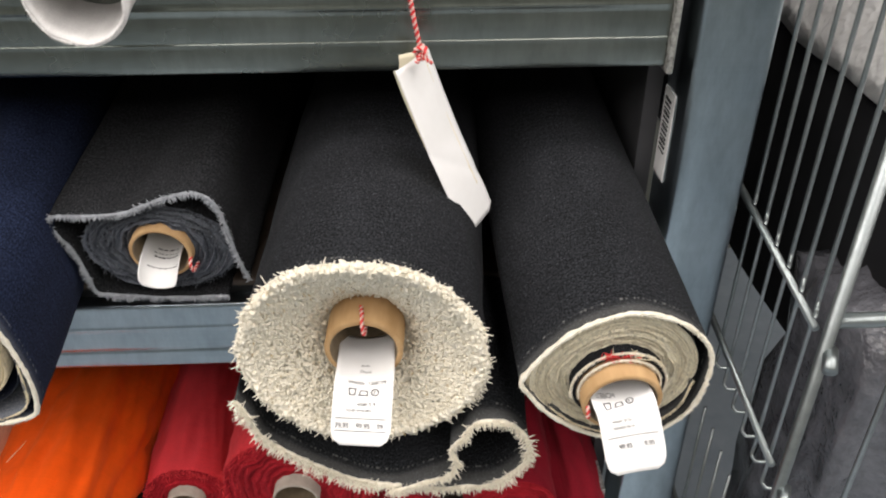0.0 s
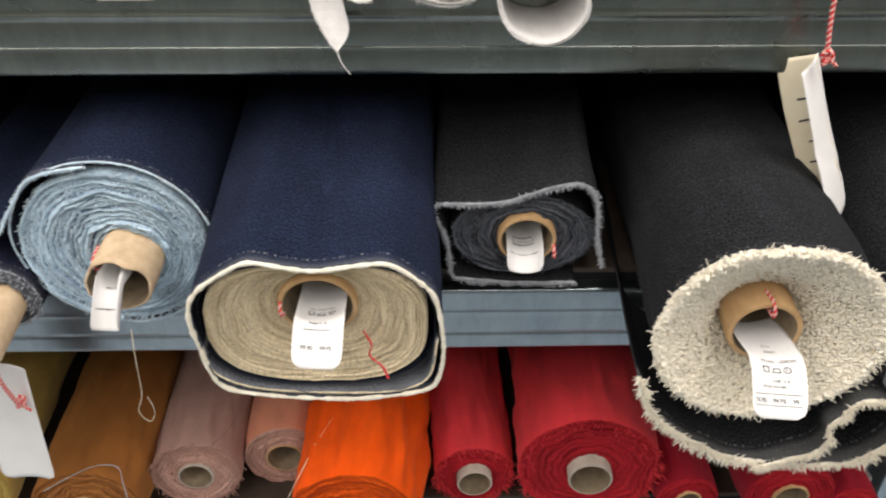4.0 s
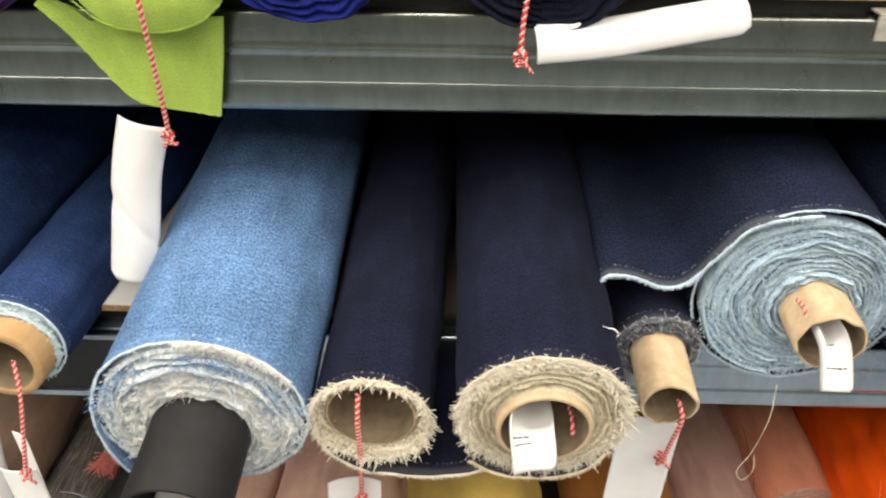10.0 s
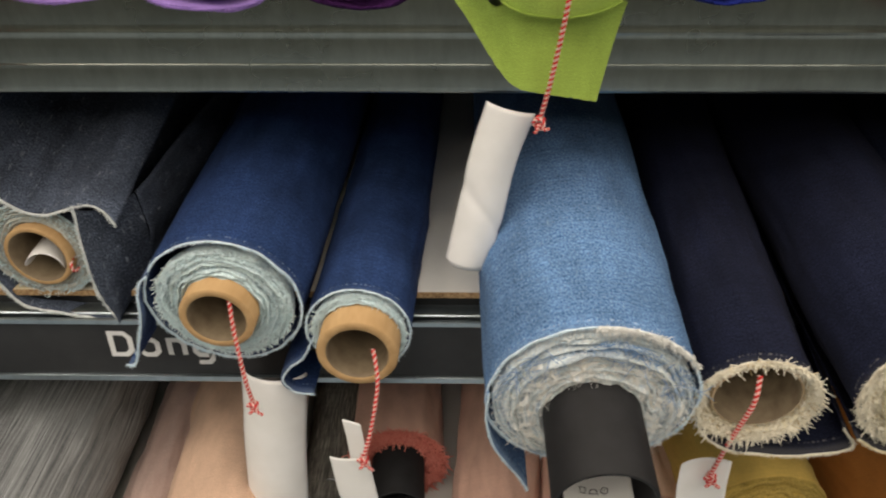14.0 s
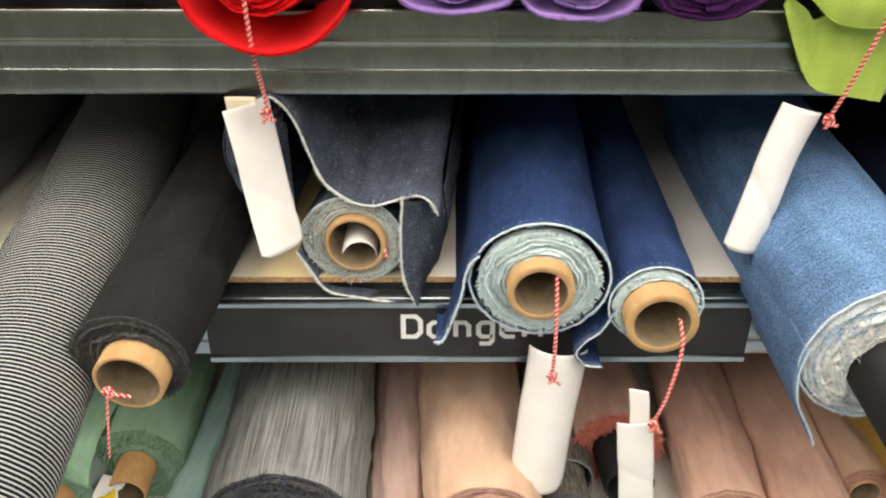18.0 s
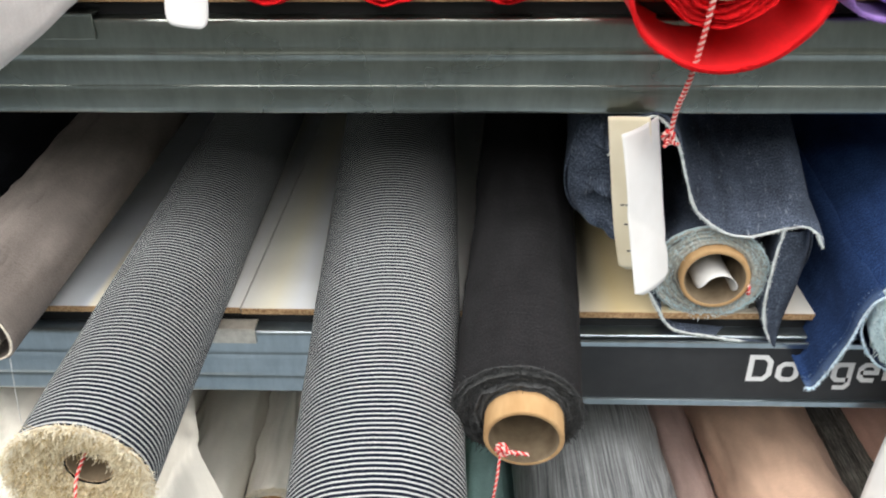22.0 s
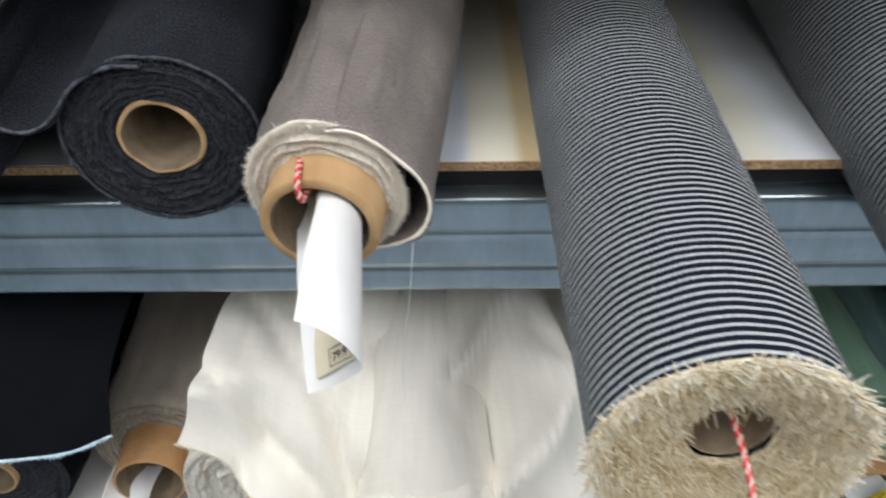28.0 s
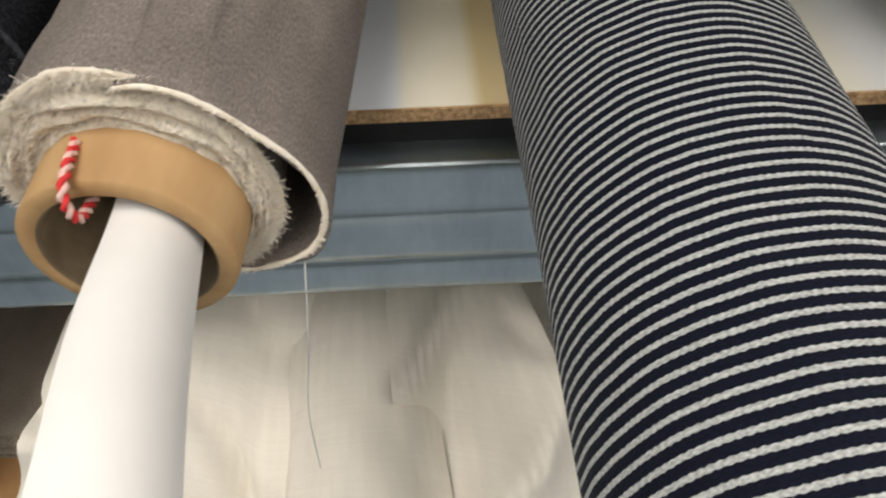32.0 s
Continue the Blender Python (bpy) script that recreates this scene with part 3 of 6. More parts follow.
def fabric_roll(label, at, yaw, pitch, rx, rz, body, wound_m, turns=12, core=0.025, tube=CARD, wall=0.004, out=0.012, off=(0, 0), length=0.95, edge=None, edge_r=0.0022,
                dish=0.0, ridge=0.004, seed=1, lumps=0.02, shape=None, tufts=None, wool=None, ragged=0.0, tube_name="cardboard_tube", group="fabric rolls on the middle shelf", sag=0.0, crumple=0.002, edge_reach=1.0, shrink=1.0, drop=0.0):
    """A roll of cloth on a tube. Local y runs back along the roll from its front end; at: the middle of that end.
    tufts: (number, length, thickness, material, inner share) of loose threads on the end."""
    thing = new("fabric_roll")
    thing.empty_display_size = 0.05
    thing.matrix_basis = pose(*at, pitch, 0, -yaw)
    tagged(thing, label, "fabric roll", group)
    n = 96

    def outline(a, y=0.0):
        s = 1 + lumps * (wave(math.cos(a) + seed * 3.1, math.sin(a), y * 2.5, 1.6) + 0.5 * wave(math.cos(a) * 2 + seed, math.sin(a) * 2, y * 5, 2.3))
        if shape:
            s *= shape(a)
        return rx * s * math.cos(a), rz * s * math.sin(a)
    ys = [0, 0.004] + [0.012 * (k + 1) for k in range(22)] + [0.29, 0.32, 0.36, 0.4, 0.45, 0.52, 0.6, length]
    v, uv = [], []
    for i in range(n + 1):
        a = 2 * math.pi * (i % n) / n - 1.7
        for j, y in enumerate(ys):
            x, z = outline(a, y)
            ca, sa = math.cos(a), math.sin(a)
            pucker = 1 - abs(wave(ca * 2.2 + y * 6, sa * 2.2 - y * 2, seed + y * 5, 1.2)) * 5
            pucker2 = 1 - abs(wave(ca * 1.8 - y * 8, sa * 1.8 + y * 4, seed + 9, 1.3)) * 6
            k = 0.985 if j == 0 else 1 + crumple / rx * (wave(ca * 1.5 + y * 3, y * 7 + seed, sa * 1.5 + seed, 1.3) + 0.6 * wave(ca * 3 - y * 9, y * 15, sa * 3 + seed, 1.2) + 0.55 * max(0, pucker) ** 2 - 0.45 * max(0, pucker2) ** 2) * min(1, y / 0.03)
            v.append((x * k, y, z * k - sag * y * y))
            uv.append((2 * math.pi * i / n * rx, y))
    f = sheet_faces(n + 1, len(ys))
    f.append([i * len(ys) + len(ys) - 1 for i in range(n)])
    part("cloth", v, f, body, thing, uv=uv)
    # the wound end
    nr = max(10, turns * 6)
    v, uv = [], []
    rng = random.Random(seed)
    ph = [rng.uniform(-1, 1) for _ in range(turns + 3)]
    n = 168
    for i in range(n + 1):
        a = 2 * math.pi * (i % n) / n - 1.7
        ox, oz = outline(a)
        ox, oz = ox * shrink, oz * shrink + drop
        cx, cz = off[0] + core * math.cos(a), off[1] + core * math.sin(a)
        for j in range(nr + 1):
            s = j / nr
            t = s * turns + (i / n)
            q = int(t)
            bell = min(1, 5 * s, 5 * (1 - s))
            s += 0.8 / turns * bell * (wave(math.cos(a) * 2 + seed, math.sin(a) * 2, t * 0.3, 1.4) + 0.3 * wave(math.cos(a) * 4, math.sin(a) * 5 + seed, t * 0.7, 1.5))
            y = -ridge * abs(math.sin(math.pi * t)) * (0.7 + 0.5 * ph[q] + 0.5 * wave(math.cos(a) * 2, math.sin(a) * 2, t * 0.8 + seed, 1.5)) + dish * max(0, 1 - s) ** 1.3 + 0.0009 * wave(math.cos(a) * 3, math.sin(a) * 3 + seed, t * 0.9, 2.0)
            if j == nr:
                y = 0.0 if shrink == 1.0 else 0.012
            w = 1 + 0.02 * wave(math.cos(a) * 2 + q * 5, math.sin(a) * 2, seed, 1.5) * (1 - s) * s * 4
            v.append(((cx + (ox * 0.985 - cx) * s) * w, y, (cz + (oz * 0.985 - cz) * s) * w))
            uv.append(((a + 1.7 + (6.2832 if i == n else 0)) * rx * (0.3 + 0.7 * s), t))
    part("wound_end", v, sheet_faces(n + 1, nr + 1, True), wound_m, thing, uv=uv)
    if tube:
        lathe_tube(tube_name, core, wall, -out, 0.22, tube, thing, off, ragged)
    if edge:
        line = [(*outline(2 * math.pi * i / 140),) for i in range(140)]
        rim([(x * 1.0, -0.0005 + 0.002 * wave(x, seed, z, 50), z * 1.0) for x, z in line], edge_r, edge, thing, seed, closed=True, reach=edge_reach)
    n = 96
    for num, ln, th, tm, inner in ([] if not tufts else tufts if isinstance(tufts, list) else [tufts]):
        roots, ways = [], []
        for _ in range(num):
            a, s = rng.uniform(0, 6.283), inner + (1 - inner) * math.sqrt(rng.random())
            ox, oz = outline(a)
            ox, oz = ox * shrink, oz * shrink + drop
            cx, cz = off[0] + core * math.cos(a), off[1] + core * math.sin(a)
            x, z = cx + (ox - cx) * s, cz + (oz - cz) * s
            roots.append((x, -0.001 + dish * (1 - s) ** 1.3, z))
            k = 0.5 * max(0, s - 0.75) / 0.25
            ways.append((math.cos(a) * k + rng.uniform(-0.7, 0.7), -rng.uniform(0.5, 1.0), math.sin(a) * k + rng.uniform(-0.7, 0.7)))
        fringe("fuzz", roots, ways, ln, th, tm, thing, seed)
    for num, ln, th, tm, inner in wool or []:
        roots = []
        for _ in range(num):
            a, s = rng.uniform(0, 6.283), inner + (1 - inner) * math.sqrt(rng.random())
            ox, oz = outline(a)
            ox, oz = ox * shrink, oz * shrink + drop
            cx, cz = off[0] + core * math.cos(a), off[1] + core * math.sin(a)
            roots.append((cx + (ox - cx) * s, -0.0005 - 0.75 * ridge * (s < 0.97) + dish * (1 - s) ** 1.3, cz + (oz - cz) * s))
        pile("nap", roots, ln, th, tm, thing, seed + 3)
    return thing


def local(at, points):
    """World x and z on the plane of a roll's end to its local x and z."""
    return [(x - at[0], z - at[2]) for x, z in points]


# ---- the room ----
tagged(box("floor", (-5, -2.6, -0.1), (4, 2.2, 0), FLOOR_M), "grey vinyl shop floor", "floor", kind="structure")
tagged(box("ceiling", (-5, -2.6, 3.0), (4, 2.2, 3.1), CEIL_M), "off-white tiled shop ceiling", "ceiling", kind="structure")
tagged(box("wall_south", (-5, -2.7, 0), (4, -2.6, 3.0), WALL_M), "plain painted shop wall", "wall", kind="structure")
tagged(box("wall_north", (-5, 2.2, 0), (4, 2.3, 3.0), WALL_M), "plain painted shop wall", "wall", kind="structure")
tagged(box("wall_west", (-5.1, -2.6, 0), (-5, 2.2, 3.0), WALL_M), "plain painted shop wall", "wall", kind="structure")
tagged(box("wall_east", (4, -2.6, 0), (4.1, 2.2, 3.0), WALL_M), "plain painted shop wall", "wall", kind="structure")

LAMPS = [(x, y) for y in (-2.1, -1.35, -0.6, 0.15) for x in (-2.9, -1.1, 0.7, 2.5)]
for x, y in LAMPS:
    fixture = tagged(new("ceiling_light"), "square white ceiling light panel", "ceiling light", "ceiling lights")
    box("frame", (x - 0.62, y - 0.3, 2.96), (x + 0.62, y + 0.3, 2.998), BOARD, fixture, bevel=0.004)
    lamp = bpy.data.lights.new("panel_light", "AREA")
    lamp.shape, lamp.size, lamp.size_y, lamp.energy, lamp.color = "RECTANGLE", 1.2, 0.56, LAMP_POWER * (0.95 if y < -1 else 1.1 if y < 0 else 1.4) * (1.45 if x < -2 else 0.9), (1.0, 0.975, 0.94)
    new("panel_light", lamp).matrix_basis = look((x, y, 2.94), (x, y + 0.02, 0))

# ---- the rack ----
X0, X1, YF = -2.9, 0.2, 0.605


def shelf_beam(top, label, metal, proud=False):
    # three slightly bowed bands, a rounded rib between the first two, a seam over the third
    bow = lambda z0, z1, y: [(y - 0.0003 * math.sin(math.pi * k / 6), z0 + (z1 - z0) * k / 6) for k in range(7)]
    ob_profile = ([(0.04, 0), (0.002, 0), (0.0006, -0.0006)] + bow(-0.0018, -0.0245, 0.0) + [(-0.0004, -0.0258), (-0.0006, -0.027), (-0.0004, -0.0282)] + bow(-0.0295, -0.0515, 0.0)
                  + [(0.001, -0.0525), (0.001, -0.0533)] + bow(-0.0545, -0.0705, 0.0004) + [(0.0015, -0.0725), (0.004, -0.073), (0.04, -0.073)])
    if proud:
        # the rib and the ledge over the last band stand out further and catch the light
        ob_profile = ([(0.04, 0.003), (0.002, 0.003), (0.0006, 0.0024)] + bow(0.0012, -0.0226, 0.0) + [(-0.0004, -0.0238), (-0.0007, -0.025), (-0.0004, -0.0262)] + bow(-0.0274, -0.0494, 0.0002)
                      + [(0.0003, -0.0503), (-0.0002, -0.0506)] + bow(-0.0512, -0.0715, -0.0001) + [(0.0006, -0.0736), (0.003, -0.0745), (0.04, -0.0745)])
    v, f = [], []
    for x in np.linspace(X0, X1, 30):
        for y, z in ob_profile:
            v.append((x, YF + y + 0.0005 * wave(x, 0.3, top, 5), top + z))
    return tagged(part("shelf_beam", v, sheet_faces(30, len(ob_profile), True), metal, smooth=True), label, "shelf beam", "shelf beams")


LEVELS = ((0.718, "lower"), (1.043, "middle"), (1.335, "upper"))
for top, word in LEVELS:
    # each beam's tint carries the reflection at its height
    shelf_beam(top, f"ribbed galvanised steel beam of the {word} shelf", STEEL if word == "upper" else STEEL_BLUE_SHEEN, word == "upper")
    # added black strip in place of the shaded void under the board
    tagged(box("trim", (X0, 0.621, top - 0.02), (X1, 0.64, top + 0.012), GAP), "black strip for the shaded gap behind the galvanised beam", "trim", kind="structure")
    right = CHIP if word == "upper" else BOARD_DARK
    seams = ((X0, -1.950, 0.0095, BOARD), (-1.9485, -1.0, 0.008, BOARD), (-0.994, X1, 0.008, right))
    for a, b, dy, face in seams:
        shelf = tagged(new("shelf_board"), "white laminated chipboard shelf board" if face is BOARD else "brown bare chipboard shelf board", "shelf board", "shelf boards")
        box("board", (a, YF + dy + 0.0015, top + 0.0142), (b, 1.9, top + 0.0202), BOARD_BANDS if face is BOARD and word == "middle" else face, shelf)
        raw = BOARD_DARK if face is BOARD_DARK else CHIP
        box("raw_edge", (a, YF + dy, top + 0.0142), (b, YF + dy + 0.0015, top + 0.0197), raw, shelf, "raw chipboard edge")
    for x, zinc in {"lower": (), "middle": ((-1.957, CLIP_M),), "upper": ((-2.049, STEEL), (-0.53, CLIP_M))}[word]:
        clip = tagged(new("beam_clip"), "bent galvanised steel clip over a shelf beam", "clip", "beam clips")
        lift = 0.003 if word == "upper" else 0.0
        box("clip_front", (x - 0.022, YF - 0.0035, top - 0.012), (x + 0.022, YF - 0.001, top + 0.003 + lift), zinc, clip, bevel=0.0006)
        box("clip_top", (x - 0.022, YF - 0.0035, top + 0.003 + lift), (x + 0.022, YF + 0.014, top + 0.005 + lift), zinc, clip, bevel=0.0006)
# added dark panel that stands for the unlit depth behind the shelves
tagged(box("rack_back_shade", (X0, 1.9, 0.1), (0.28, 1.92, 2.2), DARK_M), "dark panel added for the shade behind the rack", "panel", kind="structure")
# unseen board added to keep ceiling light off the upper shelf
tagged(box("shade_board_top", (X0, 0.62, 1.66), (X1, 1.9, 1.68), BOARD), "unseen white board over the upper shelf, added to shade it", "shelf board", kind="structure")


def upright(x0, x1, label):
    """A folded steel upright: a front face with returned lips and a side web."""
    prof = [(x0, 0.655), (x0, 0.6035), (x0 + 0.001, 0.6012), (x0 + 0.0035, 0.6), (x0 + 0.02, 0.5994), (x1 - 0.02, 0.5994), (x1 - 0.0035, 0.6), (x1 - 0.001, 0.6012), (x1, 0.6035), (x1, 0.655)]
    v = [(x, y, z) for x, y in prof for z in (0.0, 2.2)]
    return tagged(part("rack_upright", v, sheet_faces(len(prof), 2, True), POST, smooth=True), label, "rack upright")


post = upright(0.222, 0.283, "blue-grey galvanised steel rack upright")
upright(X0 - 0.06, X0, "blue-grey galvanised steel rack upright")
tagged(box("side_panel", (0.206, 0.662, 0.3), (0.2205, 1.9, 2.2), DARK_M), "black side panel inside the rack", "panel")
for top, word in LEVELS:
    tagged(box("beam_bracket", (0.2005, 0.598, top - 0.078), (0.2055, 0.64, top + 0.06), plain("speckled_zinc_" + word, (0.12, 0.12, 0.11), (0.5, 0.5, 0.47), 260, 0.5, metal=0.6), bevel=0.0008),
           "speckled zinc bracket joining beam and upright", "bracket", "beam brackets")

# the shelf sign
sign = tagged(new("shelf_sign"), "black shelf sign strip with white lettering", "sign")
box("strip", (-1.672, 0.5995, 0.9695), (-1.1, 0.601, 1.0395), SIGN_BLACK, sign)
box("lower_rail", (-1.672, 0.5965, 0.9665), (-1.1, 0.6005, 0.9735), POST, sign, "clear rail under the strip", bevel=0.001)
box("upper_rail", (-1.672, 0.5965, 1.0355), (-1.1, 0.6005, 1.0415), POST, sign, "clear rail over the strip", bevel=0.001)


def letters(text, size):
    """Flat mesh of a word in the built-in font, as vertices and faces."""
    cu = bpy.data.curves.new("word", "FONT")
    cu.body, cu.size = text, size
    ob = new("word", cu)
    me = bpy.data.meshes.new_from_object(ob.evaluated_get(bpy.context.evaluated_depsgraph_get()))
    v = [tuple(q.co) for q in me.vertices]
    f = [tuple(p.vertices) for p in me.polygons]
    bpy.data.objects.remove(ob)
    bpy.data.curves.remove(cu)
    bpy.data.meshes.remove(me)
    return v, f


GLYPHS = {"D": [[(0, 0), (0, 1), (0.72, 1), (1, 0.78), (1, 0.22), (0.72, 0), (0, 0)]],
          "o": [[(0.25, 0), (0.75, 0), (1, 0.22), (1, 0.78), (0.75, 1), (0.25, 1), (0, 0.78), (0, 0.22), (0.25, 0)]],
          "n": [[(0, 0), (0, 1), (0.72, 1), (1, 0.75), (1, 0)]],
          "g": [[(1, 0), (0.25, 0), (0, 0.22), (0, 0.78), (0.25, 1), (1, 1), (1, -0.3), (0.8, -0.5), (0.1, -0.5)]],
          "e": [[(0, 0.5), (1, 0.5), (1, 0.78), (0.75, 1), (0.25, 1), (0, 0.78), (0, 0.22), (0.25, 0), (0.95, 0)]],
          "r": [[(0, 0), (0, 1), (1, 1)]], "i": [[(0, 0), (0, 1)], [(0, 1.3), (0, 1.5)]]}


def stroke_strip(line, half):
    """A flat strip along a line of corners, mitred where it bends."""
    p = np.asarray(line, float)
    closed = np.allclose(p[0], p[-1])
    v, n = [], len(p)
    for k in range(n):
        a = p[k] - p[k - 1] if k else (p[0] - p[-2] if closed else p[1] - p[0])
        b = p[k + 1] - p[k] if k < n - 1 else (p[1] - p[0] if closed else p[-1] - p[-2])
        a, b = a / np.linalg.norm(a), b / np.linalg.norm(b)
        na, nb = np.array([-a[1], a[0]]), np.array([-b[1], b[0]])
        m = (na + nb) / max(0.3, 1 + float(na @ nb))
        v += [p[k] + m * half, p[k] - m * half]
    return v, [(2 * k, 2 * k + 1, 2 * k + 3, 2 * k + 2) for k in range(n - 1)]


for glyph, gx, gw, gh in (("D", -1.4655, 0.018, 0.0255), ("o", -1.4385, 0.0165, 0.0178), ("n", -1.4105, 0.0138, 0.0178), ("g", -1.3865, 0.0148, 0.0178), ("e", -1.362, 0.0148, 0.0178), ("r", -1.338, 0.009, 0.0178), ("i", -1.321, 0.0, 0.0178)):
    gv, gf = [], []
    for line in GLYPHS[glyph]:
        a, b = stroke_strip([(gx + x * gw, 0.9985 + y * gh) for x, y in line], 0.0026)
        gf += [tuple(len(gv) + q for q in face) for face in b]
        gv += a
    part("letter", [(x, 0.5988, z) for x, z in gv], gf, SIGN_WHITE, sign, "white squared letter", smooth=False)

# the barcode card by the upright
card = tagged(new("barcode_card"), "white barcode card on the rack side", "label")
box("card", (0.2205, 0.626, 1.146), (0.2217, 0.653, 1.226), PAPER, card)
for k in range(12):
    box("bar", (0.2198, 0.632, 1.170 + 0.0042 * k), (0.2204, 0.647, 1.1712 + 0.0042 * k + 0.0006 * (k % 3)), INK, card)


# ---- tags and twine ----
def twine(points, parent, radius=0.0015, name="string", turns=260):
    """Red and white twisted twine: two strands wound round one another."""
    p = spline(points, max(24, int(len(points) * 14)))
    d = np.r_[0, np.cumsum(np.linalg.norm(np.diff(p, axis=0), axis=1))]
    m = max(16, int(d[-1] / 0.0012))
    q = np.stack([np.interp(np.linspace(0, d[-1], m), d, p[:, k]) for k in range(3)], 1)
    t = np.gradient(q, axis=0)
    v, f = [], []
    me_faces = []
    for strand in (0, 1):
        for i in range(m):
            w = Vector(t[i]).normalized()
            a = w.cross(Vector((0.31, 0.9, 0.2))).normalized()
            b = w.cross(a)
            g = i * 0.0012 * turns * 6.283 * 0.75 + strand * math.pi
            c = Vector(q[i]) + (a * math.cos(g) + b * math.sin(g)) * radius * 0.7
            for k in range(5):
                h = k * 1.2566
                v.append(c + (a * math.cos(h) + b * math.sin(h)) * radius * 0.78)
        base = strand * m * 5
        for i in range(m - 1):
            for k in range(5):
                f.append((base + i * 5 + k, base + i * 5 + (k + 1) % 5, base + (i + 1) * 5 + (k + 1) % 5, base + (i + 1) * 5 + k))
    ob = part(name, v, f, RED_TWINE, parent, "red and white twisted twine")
    ob.data.materials.append(WHITE_TWINE)
    half = (m - 1) * 5
    ob.data.polygons.foreach_set("material_index", [0] * half + [1] * half)
    return ob


class Card:
    """A curled paper card along a line of points; u across, v along."""

    def __init__(self, points, width, curl, face, round_end=0.3, twist=0.0, crumple=0.0):
        self.p = spline(points, 40)
        self.t = np.gradient(self.p, axis=0)
        self.t /= np.linalg.norm(self.t, axis=1)[:, None]
        self.width, self.curl, self.face, self.round, self.twist = width, curl, np.asarray(face, float), round_end, twist
        self.crumple = crumple
        self.length = float(np.linalg.norm(np.diff(self.p, axis=0), axis=1).sum())

    def at(self, u, s, lift=0.0):
        k = min(38, max(0, int(s * 39)))
        w = s * 39 - k
        c = self.p[k] * (1 - w) + self.p[k + 1] * w
        t = self.t[k] * (1 - w) + self.t[k + 1] * w
        side = np.cross(self.face, t)
        side /= np.linalg.norm(side)
        nrm = np.cross(t, side)
        if self.twist:
            g = self.twist * s
            side, nrm = side * math.cos(g) + nrm * math.sin(g), nrm * math.cos(g) - side * math.sin(g)
        r = 1 / self.curl if self.curl else 1e3
        a = u / r
        if self.crumple:
            # a dog-eared crease and soft dents
            lift = lift + self.crumple * (wave(u * 30, s * 3, self.length * 50, 1.0) - 0.8 * max(0, 1 - abs(s - 0.62 - u * 6) / 0.06))
        return c + side * (r - lift) * math.sin(a) + nrm * (lift + (r - lift) * (1 - math.cos(a)))

    def build(self, parent, material=PAPER, name="card", label="", start=0.0, slant=0.0):
        nu, nv = 17, 33
        v = []
        for lift in (0.0, -0.0004):
            for i in range(nu):
                for j in range(nv):
                    s = start + (1 - start) * (j / (nv - 1)) * (1 - slant * (0.5 + 0.5 * (2 * i / (nu - 1) - 1)) if slant >= 0 else 1 + slant * (0.5 - 0.5 * (2 * i / (nu - 1) - 1)))
                    half = self.width / 2
                    e = (1 - s) * self.length / (half * self.round * 2 + 1e-6)
                    if e < 1:
                        half *= 1 - 0.35 * (1 - math.sqrt(max(0, 1 - (1 - e) ** 2)))
                    v.append(self.at((2 * i / (nu - 1) - 1) * half, s, lift))
        f = sheet_faces(nu, nv) + sheet_faces(nu, nv, True, nu * nv)
        n = nu * nv
        for j in range(nv - 1):
            f += [(j, j + 1, n + j + 1, n + j), (n - nv + j, 2 * n - nv + j, 2 * n - nv + j + 1, n - nv + j + 1)]
        for i in range(nu - 1):
            f += [(i * nv, n + i * nv, n + (i + 1) * nv, (i + 1) * nv), (i * nv + nv - 1, (i + 1) * nv + nv - 1, n + (i + 1) * nv + nv - 1, n + i * nv + nv - 1)]
        return part(name, v, f, material, parent, label)

    def letter(self, parent, text, u, s, size, flip=1, lift=0.0006, name="print"):
        v, f = letters(text, size)
        return part(name, [self.at(flip * (u + x), s - flip * y / self.length * 1.0, lift) for x, y, z in v], f, INK, parent, smooth=False)

    def bar(self, parent, u0, u1, s, h, lift=0.0006, name="print"):
        v = []
        for i in range(7):
            u = u0 + (u1 - u0) * i / 6
            v += [self.at(u, s, lift), self.at(u, s + h / self.length, lift)]
        return part(name, v, sheet_faces(7, 2), INK, parent, smooth=False)


def care_print(card, parent, rows, size=1.0):
    """Printed care text: lines of words, three washing marks and a price row; rows: (kind, u, s[, text])."""
    def stroke(points, w=0.00035):
        p = np.asarray(points, float)
        for (a, b) in zip(p[:-1], p[1:]):
            d = (b - a) / (np.linalg.norm(b - a) + 1e-9) * w
            q = np.array([-d[1], d[0]])
            quad = [a - d - q, b + d - q, b + d + q, a - d + q]
            part("print", [card.at(u, s0 + v / card.length, 0.0006) for u, v in quad], [(0, 1, 2, 3)], INK, parent, smooth=False)
    for kind, u, s0, *text in rows:
        k = 0.0048 * size
        if kind == "text":
            card.letter(parent, text[0], u, s0, text[1])
        elif kind == "marks":
            stroke([(u, 0), (u + 0.0006, k), (u + k - 0.0006, k), (u + k, 0)])
            stroke([(u, 0), (u + k, 0)])
            x = u + 1.5 * k
            stroke([(x, k), (x + 0.3 * k, 0.25 * k), (x + 1.2 * k, 0.25 * k), (x + 1.3 * k, k), (x, k)])
            x = u + 3.9 * k
            stroke([(x + 0.55 * k * math.cos(g), 0.5 * k + 0.55 * k * math.sin(g)) for g in np.linspace(0, 6.283, 11)])
            card.letter(parent, "F", x - 0.0011, s0 + 0.8 * k / card.length, 0.0038 * size)


